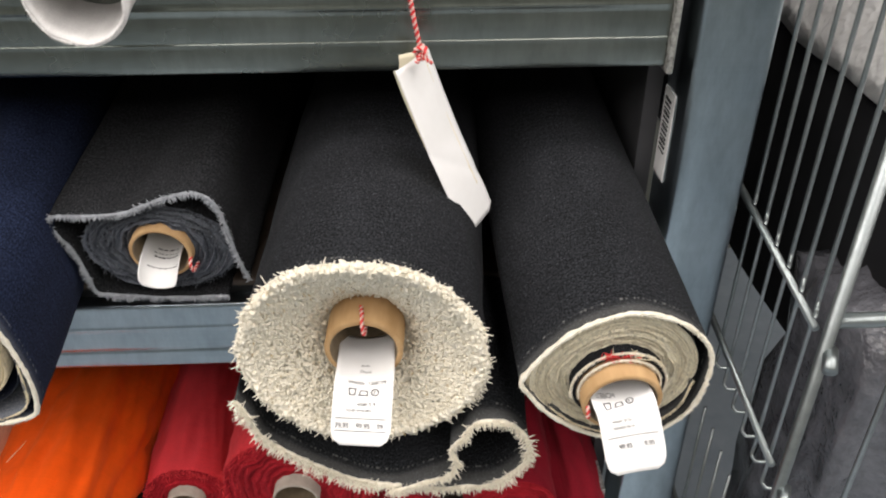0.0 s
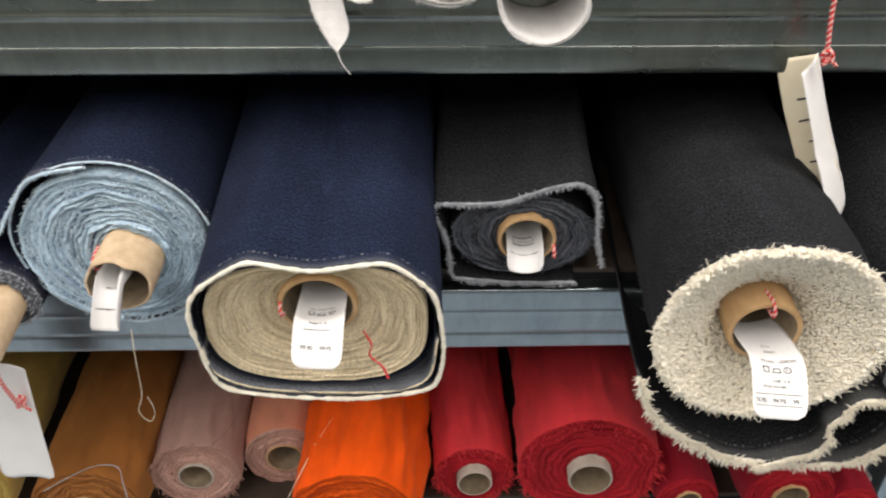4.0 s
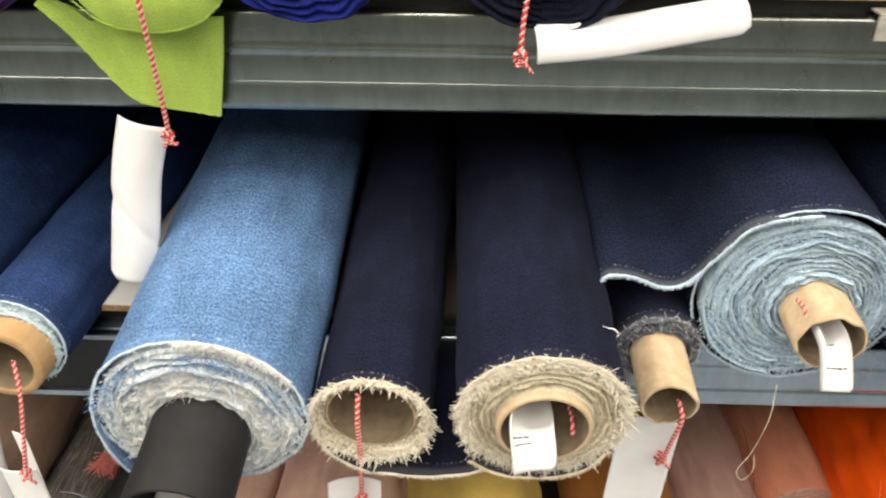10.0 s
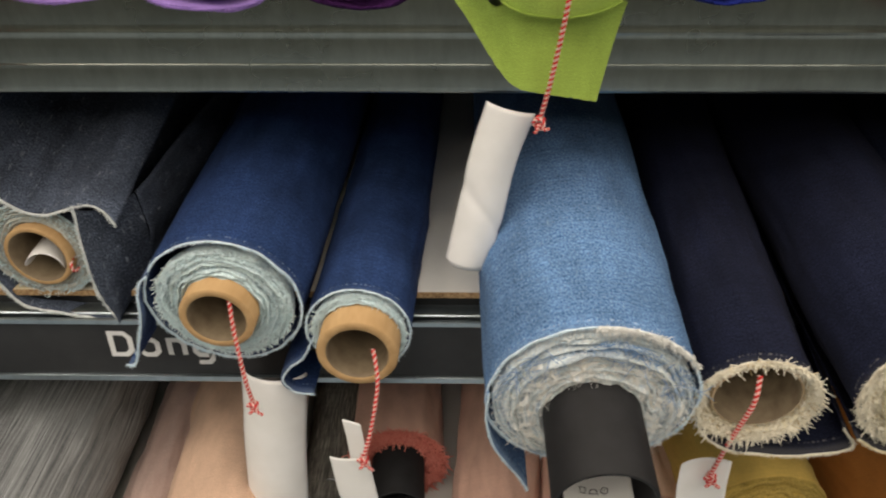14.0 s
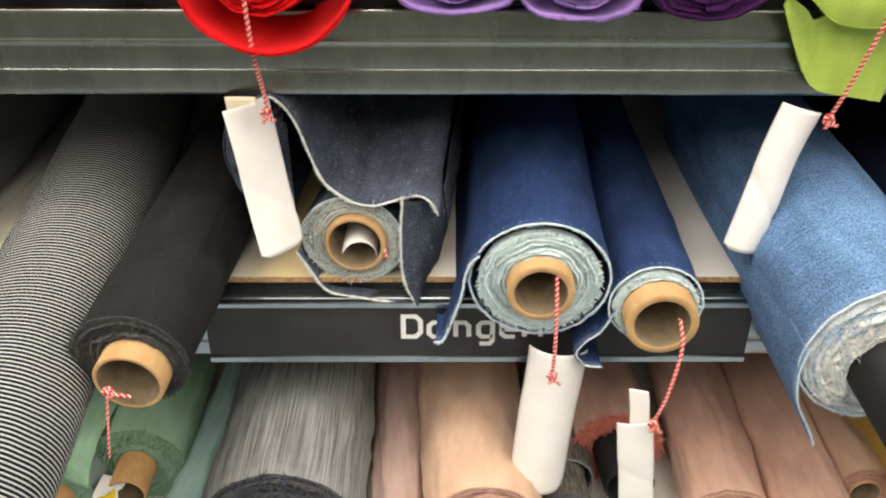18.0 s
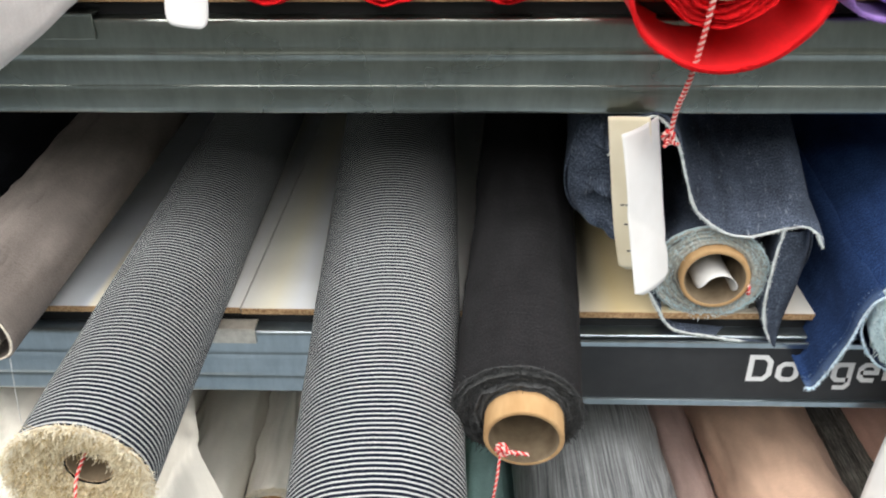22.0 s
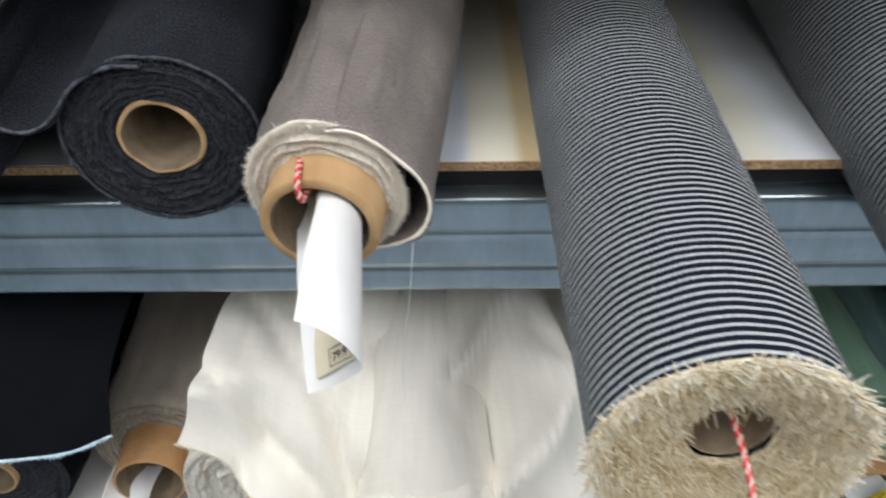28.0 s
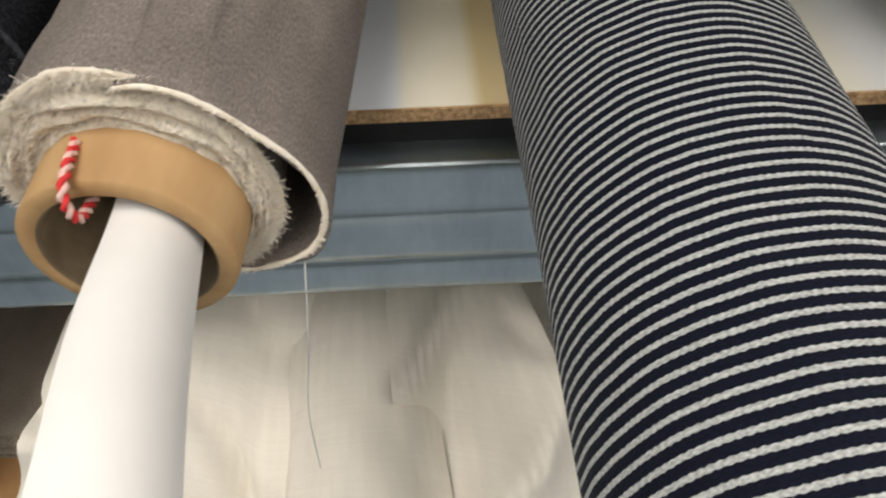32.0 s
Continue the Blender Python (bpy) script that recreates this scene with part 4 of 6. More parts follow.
def price_tag(label, points, width, curl, face, string=None, knot=None, prints=(), group="price tags", material=PAPER, twist=0.0, start=0.0, slant=0.0, lines=(), round_end=0.3, crumple=0.0, care=()):
    thing = tagged(new("price_tag"), label, "price tag", group)
    c = Card(points, width, curl, face, round_end, twist, crumple)
    body = c.build(thing, material, start=start, slant=slant)
    if string:
        twine(string, thing)
    if knot and string:
        k = Vector(knot)
        rng = random.Random(int(abs(k.x) * 1000))
        loop = [k + Vector((0.0035 * math.cos(a * 1.9) * (1 + 0.3 * math.sin(a * 3)), 0.0028 * math.sin(a * 1.3), 0.0045 * math.sin(a * 1.9))) for a in np.linspace(0, 6.2, 14)]
        twine(loop, thing, 0.0014, "knot")
        for e in (-0.4, 1):
            twine([k, k + Vector((e * 0.004, -0.003, -0.004)), k + Vector((e * 0.008, -0.002, -0.010 + 0.006 * rng.random()))], thing, 0.0012, "loose_end")
    elif knot:
        k = Vector(knot)
        twine([k + Vector((-0.001, 0.016, 0.004)), k + Vector((0, 0.004, 0.0045)), k + Vector((0, -0.0035, 0.001)), k + Vector((0.001, -0.002, -0.007)), k + Vector((0.002, 0.012, -0.009))], thing, 0.0012, "loop")
    for s0, u0, u1, h in lines:
        # a printed line that cannot be read: a few dashes of uneven length
        rng = random.Random(int(s0 * 1000) + int(abs(points[0][0]) * 1000))
        u = u0
        while u < u1:
            w = rng.uniform(0.5, 1.6) * h * 2
            c.bar(body, u, min(u1, u + w), s0, h * rng.uniform(0.7, 1.0))
            u += w + h * 0.7
    care_print(c, body, care)
    for kind, *rest in prints:
        if kind == "bar":
            c.bar(body, *rest)
        else:
            c.letter(body, kind, *rest)
    return thing


WADDING, nt, b = shader("torn_wadding")
blot = noisy(nt, coords(nt, (1, 1, 1), uv=False), 75, 4.0, 0.65)
fine = noisy(nt, coords(nt, (1, 1, 1), uv=False), 420, 3.0, 0.7)
c = ramp(nt, blot, [(0.3, (0.34, 0.47, 0.6)), (0.4, (0.78, 0.83, 0.84)), (0.5, (0.93, 0.92, 0.88)), (0.68, (0.86, 0.83, 0.74))])
nt.links.new(mixc(nt, 1.0, c, ramp(nt, fine, [(0.32, (0.72, 0.74, 0.78)), (0.5, (1.0, 1.0, 1.0))]), "MULTIPLY"), b.inputs["Base Color"])
b.inputs["Roughness"].default_value = 0.95
b.inputs["Specular IOR Level"].default_value = 0.1
bump(nt, b, fine, 0.8, 0.002)
STONE_T = plain("charcoal_fuzz", (0.1, 0.11, 0.13), (0.26, 0.28, 0.31), 250, 0.95, spec=0.1)
TAN_T = plain("tan_thread", (0.48, 0.36, 0.18), (0.74, 0.59, 0.35), 200, 0.95, spec=0.1)
STONE_EDGE = plain("pale_grey_fray", (0.6, 0.65, 0.66), (0.84, 0.87, 0.86), 250, 0.95, spec=0.1)
FUZZ_PALE = plain("pale_cream_fuzz", (0.88, 0.79, 0.66), (0.97, 0.92, 0.83), 200, 0.95, spec=0.1)

FELT_T = plain("navy_felt_fuzz", (0.03, 0.033, 0.042), (0.13, 0.138, 0.155), 220, 0.95, spec=0.1)

# ---- middle shelf, from the upright along the rack ----
AT = (0.140, 0.435, 1.102)
r = fabric_roll("black denim roll with cream wound edge on a tube", AT, -1.5, 6.4, 0.0632, 0.0612, BLACK_DENIM, W_CREAM, 17, 0.0285, CARD, 0.0045, 0.02, (0.005, -0.012), dish=0.006, ridge=0.0022, seed=3, lumps=0.006, crumple=0.0004, shape=lambda a: 1 - 0.13 * math.exp(-((a % 6.2832 - 2.35) / 0.55) ** 2) - 0.04 * math.exp(-((a % 6.2832 - 0.8) / 0.5) ** 2))
loose_sheet("outer_layer", local(AT, [(0.184, 1.036), (0.202, 1.058), (0.209, 1.088), (0.207, 1.12), (0.192, 1.143), (0.17, 1.158), (0.142, 1.164), (0.11, 1.151), (0.088, 1.127), (0.075, 1.103), (0.079, 1.091), (0.099, 1.063), (0.132, 1.038), (0.16, 1.032)]), -0.006, 0.9, BLACK_DENIM, r, hem=CREAM, seed=33, n=110, hem_r=0.0034, wobble=0.001, hairs=0.7, reach=0.5)
loose_sheet("inner_layer", local(AT, [(0.2, 1.09), (0.195, 1.063), (0.178, 1.045), (0.15, 1.036), (0.12, 1.048), (0.098, 1.07)]), -0.004, 0.4, BLACK_DENIM, r, hem=STRAW, seed=34, n=50, hem_r=0.0012, wobble=0.001)
lathe_tube("wrapped_scrap", 0.0335, 0.0035, -0.007, 0.02, BLACK_DENIM, r, (0.005, -0.010), 0.001)
for rad, y in ((0.0345, -0.0065), (0.0295, -0.0085)):
    rim([(0.005 + rad * math.cos(a), y, -0.010 + rad * math.sin(a)) for a in np.linspace(-0.3, 3.4, 90)], 0.0015, CREAM, r, 57, "scrap_edge")
rng = random.Random(4)
scraps = [(0.005 + rng.gauss(-0.006, 0.008), -0.006, 0.021 + rng.gauss(0, 0.002)) for _ in range(60)]
fringe("red_scraps", scraps[:34], [(rng.uniform(-1, 1), -0.5, rng.uniform(-0.3, 1)) for _ in range(34)], 0.006, 0.0005, RED_TWINE, r, 7, "red thread scraps")
fringe("yellow_scraps", [(x + 0.014, y, z - 0.002) for x, y, z in scraps[34:]], [(rng.uniform(-1, 1), -0.5, rng.uniform(-0.3, 1)) for _ in range(26)], 0.006, 0.0005, STRAW, r, 8, "straw thread scraps")
AT = (-0.037, 0.453, 1.108)
r = fabric_roll("thick black denim roll with shaggy cream ends", AT, 3.4, 3.5, 0.088, 0.084, BLACK_DENIM, W_CREAM_FUZZ, 9, 0.029, CARD, 0.005, -0.010, (0.0, -0.005), ridge=0.003, dish=0.042, seed=5, lumps=0.03,
                wool=[(10000, 0.005, 0.0014, CREAM, 0.02), (1500, 0.0055, 0.0022, CREAM, 0.84), (1100, 0.0075, 0.0024, CREAM, 0.955)], tufts=[(1500, 0.0055, 0.0006, CREAM, 0.955), (700, 0.004, 0.0006, TAN_T, 0.1)])
loose_sheet("loose_flap", local(AT, [(-0.133, 1.068), (-0.126, 1.051), (-0.117, 1.026), (-0.097, 1.007), (-0.075, 0.991), (-0.053, 0.978), (-0.03, 0.971), (-0.005, 0.969)]), -0.008, 0.5, BLACK_DENIM, r, hem=CREAM, seed=31, n=90, hem_r=0.0036, reach=1.7)
loose_sheet("curled_flap", local(AT, [(-0.02, 0.967), (0.01, 0.970), (0.044, 0.972), (0.065, 0.979), (0.084, 1.001), (0.087, 1.024), (0.075, 1.044), (0.06, 1.05), (0.045, 1.046), (0.037, 1.035)]), -0.01, 0.4, BLACK_DENIM, r, hem=CREAM, seed=32, n=90, hem_r=0.0032, reach=1.6)
loose_sheet("inner_fold", local(AT, [(0.04, 1.037), (0.028, 1.022), (0.032, 1.004), (0.025, 0.989), (0.005, 0.979), (-0.022, 0.9665)]), -0.013, 0.12, BLACK_DENIM, r, hem=CREAM, seed=36, n=60, hem_r=0.003, reach=1.6)
AT = (-0.213, 0.60, 1.110)
r = fabric_roll("small charcoal denim roll with a loose square flap", AT, 3.0, 8.0, 0.0655, 0.0455, GREY_DENIM, W_GREY, 9, 0.0265, CARD, 0.004, 0.012, (0.003, 0.002), ridge=0.008, seed=7, tufts=(2200, 0.003, 0.0003, STONE_T, 0.0))
loose_sheet("loose_flap", local(AT, [(-0.162, 1.062), (-0.211, 1.06), (-0.259, 1.063), (-0.276, 1.067), (-0.279, 1.085), (-0.283, 1.114), (-0.293, 1.14), (-0.29, 1.152), (-0.263, 1.153), (-0.231, 1.156), (-0.201, 1.169), (-0.17, 1.177), (-0.155, 1.166), (-0.15, 1.143), (-0.147, 1.116), (-0.14, 1.085)]), -0.012, 0.9, GREY_DENIM, r, hem=GREY_T, seed=4, n=110, hem_r=0.0024, reach=1.4)
AT = (-0.387, 0.474, 1.1035)
r = fabric_roll("large navy denim roll with flattened cream wound end", AT, -0.6, 8.0, 0.0935, 0.0700, NAVY_DENIM, W_STRAW, 22, 0.0315, CARD, 0.0045, -0.012, (0.0, 0.012), dish=0.02, ridge=0.0024, shrink=0.945, drop=0.003, seed=9, lumps=0.008, crumple=0.0004, shape=lambda a: (abs(math.cos(a)) ** 2.7 + abs(math.sin(a)) ** 2.7) ** (-1 / 2.7) * (1 - 0.07 * math.exp(-((a % 6.2832 - 1.52) / 0.35) ** 2)))
loose_sheet("outer_layer", local(AT, [(-0.479, 1.068), (-0.484, 1.11), (-0.481, 1.135), (-0.47, 1.152), (-0.449, 1.168), (-0.431, 1.177), (-0.407, 1.172), (-0.383, 1.168), (-0.349, 1.173), (-0.328, 1.173), (-0.307, 1.156), (-0.294, 1.135), (-0.288, 1.083), (-0.292, 1.045), (-0.303, 1.03), (-0.34, 1.022), (-0.375, 1.02), (-0.431, 1.026), (-0.468, 1.037), (-0.479, 1.06), (-0.482, 1.09)]), -0.004, 0.9, NAVY_DENIM, r, hem=CREAM, seed=2, n=140, hem_r=0.0035, wobble=0.0015, hairs=0.5, reach=0.45)
loose_sheet("inner_layer", local(AT, [(-0.480, 1.085), (-0.476, 1.056), (-0.452, 1.037), (-0.42, 1.03), (-0.37, 1.026), (-0.325, 1.028), (-0.300, 1.045), (-0.2925, 1.09)]), -0.002, 0.5, REVERSE, r, hem=STRAW, seed=6, n=60, hem_r=0.0012, wobble=0.001)
rim(spline([(0.036, -0.004, 0.0), (0.042, -0.008, -0.012), (0.04, -0.01, -0.022), (0.05, -0.012, -0.034), (0.054, -0.014, -0.046)], 30), 0.0009, RED_TWINE, r, 71, "red_thread", hairs=0)
AT = (-0.570, 0.568, 1.121)
r = fabric_roll("indigo denim roll with pale blue wound layers", AT, -0.2, 4.0, 0.0865, 0.0855, NAVY_DENIM, W_BLUE, 13, 0.027, CARD_PALE, 0.003, 0.045, (0.012, -0.008), edge=PALE_BLUE_T, edge_r=0.0014, seed=11, ragged=0.006, ridge=0.006, shrink=0.925, drop=-0.003, tufts=(4200, 0.0036, 0.0004, PALE_BLUE_T, 0.0))
loose_sheet("loose_flap", local(AT, [(-0.575, 1.2085), (-0.60, 1.203), (-0.624, 1.192), (-0.645, 1.165), (-0.664, 1.139), (-0.684, 1.134), (-0.707, 1.143), (-0.728, 1.144), (-0.734, 1.13), (-0.724, 1.107)]), -0.006, 0.85, NAVY_DENIM, r, hem=PALE_BLUE_T, seed=8, n=70, hem_r=0.002, tuck=0.004)
AT = (-0.680, 0.560, 1.075)
r = fabric_roll("thin leftover roll on a long bare cardboard tube", AT, -0.5, 8.0, 0.036, 0.034, INK_DENIM, W_GREY, 3, 0.0225, CARD_PALE, 0.0035, 0.062, (0, -0.004), seed=13, ragged=0.003, ridge=0.006, tufts=(500, 0.006, 0.0004, GREY_T, 0.1))
AT = (-0.783, 0.450, 1.096)
r = fabric_roll("dark navy denim roll with fringed straw ends", AT, -1.6, 5.7, 0.062, 0.0575, INK_DENIM, W_CREAM, 8, 0.0345, CARD_PALE, 0.004, 0.012, (0.0, -0.004), edge=CREAM, edge_r=0.0013, edge_reach=3.0, seed=15, ridge=0.005, shrink=0.93, drop=0.0015, tufts=[(700, 0.0042, 0.0003, TAN_T, 0.1), (1300, 0.0042, 0.0003, CREAM, 0.1), (1300, 0.008, 0.0004, CREAM, 0.9)], wool=[(260, 0.004, 0.001, CREAM, 0.75)])
loose_sheet("loose_flap", local(AT, [(-0.735, 1.06), (-0.75, 1.04), (-0.775, 1.032), (-0.81, 1.034), (-0.835, 1.05)]), -0.006, 0.8, INK_DENIM, r, hem=STRAW, seed=3, n=36, hem_r=0.0018)
AT = (-0.910, 0.466, 1.071)
r = fabric_roll("slim dark navy denim roll with a cream fringed mouth", AT, 1.5, 6.9, 0.0455, 0.043, INK_DENIM, W_CREAM, 4, 0.034, CARD_PALE, 0.002, 0.0, (0.0, 0.004), edge=CREAM, edge_r=0.0018, edge_reach=1.2, dish=0.01, seed=17, ridge=0.004, tufts=[(300, 0.0045, 0.0005, TAN_T, 0.1), (900, 0.005, 0.0005, CREAM, 0.3), (600, 0.007, 0.0006, CREAM, 0.88)], wool=[(700, 0.004, 0.0009, CREAM, 0.1)])
loose_sheet("loose_flap", local(AT, [(-0.952, 1.068), (-0.948, 1.04), (-0.93, 1.02), (-0.909, 1.012), (-0.863, 1.01), (-0.826, 1.022), (-0.838, 1.045)]), -0.004, 0.8, INK_DENIM, r, hem=CREAM, seed=5, n=44, hem_r=0.0018)
AT = (-1.036, 0.458, 1.079)
r = fabric_roll("washed sky blue denim roll on a black plastic tube", AT, -0.5, 6.4, 0.080, 0.074, SKY_DENIM, W_SKY, 8, 0.037, BLACK_TUBE, 0.003, 0.085, (0.0, -0.012), edge=PALE_BLUE_T, edge_r=0.0016, seed=19, ridge=0.008, shrink=0.955, drop=-0.002, tufts=[(700, 0.0042, 0.0004, WHITE_T, 0.0), (1300, 0.003, 0.0003, PALE_BLUE_T, 0.3)], tube_name="plastic_tube")
rng = random.Random(12)
v, uv = [], []
for i in range(150):
    a = -0.85 + 4.9 * i / 149
    for j in range(26):
        w = j / 25
        d = 0.036 + (0.029 + 0.004 * math.sin(3 * a + 1) + 0.004 * wave(math.cos(a) * 3, math.sin(a) * 3, 4.0, 1.5)) * w
        x, z = d * math.cos(a) * 1.05, -0.011 + d * math.sin(a)
        lump = wave(x * 95, z * 95, 1.0, 1.0) + 0.6 * wave(x * 210, z * 210, 5.0, 1.0) + 0.7 * max(0, 1 - 5 * abs(wave(x * 60, z * 60, 9.0, 1.0)))
        v.append((x, -0.0035 - 0.0042 * lump * min(1, 6 * (1 - w)) + 0.009 * max(0, w - 0.8) * 5, z))
        uv.append((x, z))
part("white_wadding", v, sheet_faces(150, 26), WADDING, r, "torn white wadding round the tube", uv)
roots, ways = [], []
for _ in range(900):
    a, d = rng.uniform(-0.8, 4.0), rng.uniform(0.037, 0.066)
    roots.append((d * math.cos(a) * 1.05, -0.006, -0.011 + d * math.sin(a)))
    ways.append((rng.gauss(0, 1), -rng.uniform(0.1, 0.6), rng.gauss(0, 1)))
fringe("wadding_fluff", roots, ways, 0.004, 0.0003, WHITE_T, r, 5, "white fluff round the tube", 2.6)
roots, ways = [], []
for _ in range(220):
    a = rng.choice((1.15, 1.35, 2.4, 0.5)) + rng.gauss(0, 0.2)
    d = rng.uniform(0.052, 0.072)
    roots.append((d * math.cos(a) * 1.08, -0.006, -0.004 + d * math.sin(a)))
    ways.append((rng.gauss(0, 1), -0.3, rng.gauss(-0.4, 0.6)))
fringe("blue_threads", roots, ways, 0.009, 0.0003, BLUE_T, r, 6, "loose blue threads", 1.6)
loose_sheet("loose_flap", local(AT, [(-1.118, 1.09), (-1.116, 1.063), (-1.108, 1.027), (-1.088, 0.99), (-1.079, 0.972)]), -0.006, 0.5, SKY_DENIM, r, hem=PALE_BLUE_T, seed=9, n=30, hem_r=0.0014, tuck=0.004)
rim([(x - AT[0], -0.002, math.sqrt(max(0.0, 1 - ((x - AT[0]) / 0.082) ** 2)) * 0.0755) for x in np.linspace(-1.040, -0.965, 40)], 0.0026, WHITE_T, r, 55, "torn_edge", reach=1.6)
AT = (-1.221, 0.544, 1.074)
r = fabric_roll("slim blue denim roll with a wide cardboard tube", AT, 2.2, 2.2, 0.0445, 0.0425, BLUE_DENIM, W_MINT, 3, 0.034, CARD, 0.0085, 0.026, (0.002, -0.004), edge=PALE_BLUE_T, edge_r=0.0014, seed=21, ridge=0.005, shrink=0.9, drop=-0.002, tufts=(1200, 0.004, 0.0004, MINT_T, 0.0))
loose_sheet("loose_flap", local(AT, [(-1.262, 1.07), (-1.27, 1.045), (-1.285, 1.03), (-1.292, 1.015), (-1.282, 1.002), (-1.266, 1.0)]), -0.004, 0.7, BLUE_DENIM, r, hem=PALE_BLUE_T, seed=10, n=30, hem_r=0.0014, tuck=0.004)
AT = (-1.333, 0.549, 1.099)
r = fabric_roll("blue denim roll with pale mint wound layers", AT, 3.2, 4.9, 0.066, 0.0635, BLUE_DENIM, W_MINT, 8, 0.0315, CARD, 0.0075, 0.022, (0.0, 0.0), edge=PALE_BLUE_T, edge_r=0.0016, seed=23, ridge=0.006, shrink=0.88, drop=-0.003, tufts=(3000, 0.0034, 0.0004, MINT_T, 0.0))
loose_sheet("loose_flap", local(AT, [(-1.395, 1.13), (-1.402, 1.117), (-1.407, 1.081), (-1.416, 1.05), (-1.425, 1.025), (-1.432, 1.024)]), -0.006, 0.7, BLUE_DENIM, r, hem=PALE_BLUE_T, seed=12, n=36, hem_r=0.0018, tuck=0.004)
AT = (-1.515, 0.615, 1.107)
r = fabric_roll("grey-blue denim roll with folded loose layers", AT, 6.0, 2.0, 0.0525, 0.047, STONE_DENIM, W_STONE, 7, 0.031, CARD, 0.005, 0.012, (0.004, 0.0), edge=MINT_T, edge_r=0.0012, seed=25, tufts=(1400, 0.004, 0.0004, MINT_T, 0.0))
loose_sheet("folded_flap", local(AT, [(-1.615, 1.225), (-1.60, 1.25), (-1.582, 1.26), (-1.568, 1.25), (-1.558, 1.232), (-1.549, 1.205), (-1.537, 1.176), (-1.513, 1.157), (-1.491, 1.153), (-1.468, 1.160), (-1.450, 1.166), (-1.436, 1.161), (-1.428, 1.148)]), -0.012, 0.7, STONE_DENIM, r, hem=STONE_EDGE, seed=14, n=80, hem_r=0.0019, wobble=0.006, lift=0.28)
pouch_line = [(-1.585, 1.115), (-1.612, 1.130), (-1.636, 1.145), (-1.646, 1.168), (-1.646, 1.206), (-1.634, 1.240), (-1.605, 1.250), (-1.58, 1.252)]
loose_sheet("back_fold", local(AT, pouch_line), 0.034, 0.6, STONE_DENIM, r, seed=20, n=40, wobble=0.004, lift=0.1)
edge_line = spline(pouch_line, 48)
v, uv = [], []
for i in range(48):
    ex, ez = edge_line[i]
    for j in range(16):
        w = j / 15
        cx, cz = -1.572, 1.13 + 0.1 * i / 47
        y = 0.036 - 0.034 * math.sqrt(1 - (1 - w) ** 2) - 0.02 * max(0, 1 - 6 * abs(wave(w * 2.2, i / 47 * 3, 2.0, 1.3))) * math.sin(w * math.pi)
        v.append((ex + (cx - ex) * w - AT[0], y, ez + (cz - ez) * w - AT[2]))
        uv.append((ex + (cx - ex) * w, ez + (cz - ez) * w))
part("pouch", v, sheet_faces(48, 16), STONE_DENIM, r, "creased pouch of the outer layer", uv)
loose_sheet("lower_flap", local(AT, [(-1.462, 1.162), (-1.464, 1.126), (-1.464, 1.085), (-1.460, 1.06), (-1.452, 1.039), (-1.48, 1.041), (-1.507, 1.044), (-1.541, 1.05), (-1.557, 1.072), (-1.57, 1.095)]), -0.012, 0.7, STONE_DENIM, r, hem=STONE_EDGE, seed=16, n=64, hem_r=0.002)
front = spline([(-1.464, -0.012, 1.160), (-1.4635, -0.013, 1.12), (-1.463, -0.013, 1.085), (-1.459, -0.012, 1.06), (-1.452, -0.010, 1.040)], 24)
side = spline([(-1.428, 0.03, 1.154), (-1.424, 0.03, 1.12), (-1.428, 0.028, 1.085), (-1.438, 0.02, 1.06), (-1.451, 0.0, 1.041)], 24)
v, uv = [], []
for i in range(24):
    for j in range(12):
        w = j / 11
        p = front[i] * (1 - w) + side[i] * w + np.array([0.004, -0.012, 0]) * math.sin(w * math.pi)
        v.append((p[0] - AT[0], p[1], p[2] - AT[2]))
        uv.append((w * 0.05, i / 23 * 0.12))
part("front_fold", v, sheet_faces(24, 12), STONE_DENIM, r, uv=uv)
loose_sheet("side_layer", local(AT, [(-1.428, 1.156), (-1.424, 1.12), (-1.43, 1.08), (-1.451, 1.041)]), 0.03, 0.7, STONE_DENIM, r, seed=17, n=20, wobble=0.006)
AT = (-1.695, 0.459, 1.075)
r = fabric_roll("dark grey twill roll with a tan tube", AT, 3.8, 7.2, 0.0507, 0.047, DARK_TWILL, W_CHAR, 6, 0.0305, CARD, 0.0045, 0.024, (0.006, -0.006), edge=W_CHAR, edge_r=0.0014, seed=27, ridge=0.004, tufts=(3000, 0.004, 0.00035, W_CHAR, 0.0))
AT = (-1.796, 0.312, 1.018)
r = fabric_roll("navy and cream striped roll with an open hollow end", AT, -2.1, 11.0, 0.066, 0.0565, HICKORY, W_CREAM, 2, 0.056, None, 0.004, 0.0, (0, 0), edge=CREAM, edge_r=0.0016, seed=29, ridge=0.001, crumple=0.0006)
AT = (-2.006, 0.384, 1.073)
r = fabric_roll("navy and cream striped roll with a fuzzy straw end", AT, -0.1, 4.0, 0.0508, 0.0497, HICKORY, W_STRAW, 5, 0.0175, CARD_PALE, 0.002, -0.009, (0.004, 0.0), edge=STRAW, edge_r=0.0013, seed=31, dish=0.008, crumple=0.0005, tufts=[(2600, 0.005, 0.00032, TAN_T, 0.0), (7000, 0.005, 0.00032, STRAW, 0.0), (1500, 0.005, 0.0004, CREAM, 0.86)])
AT = (-2.170, 0.529, 1.099)
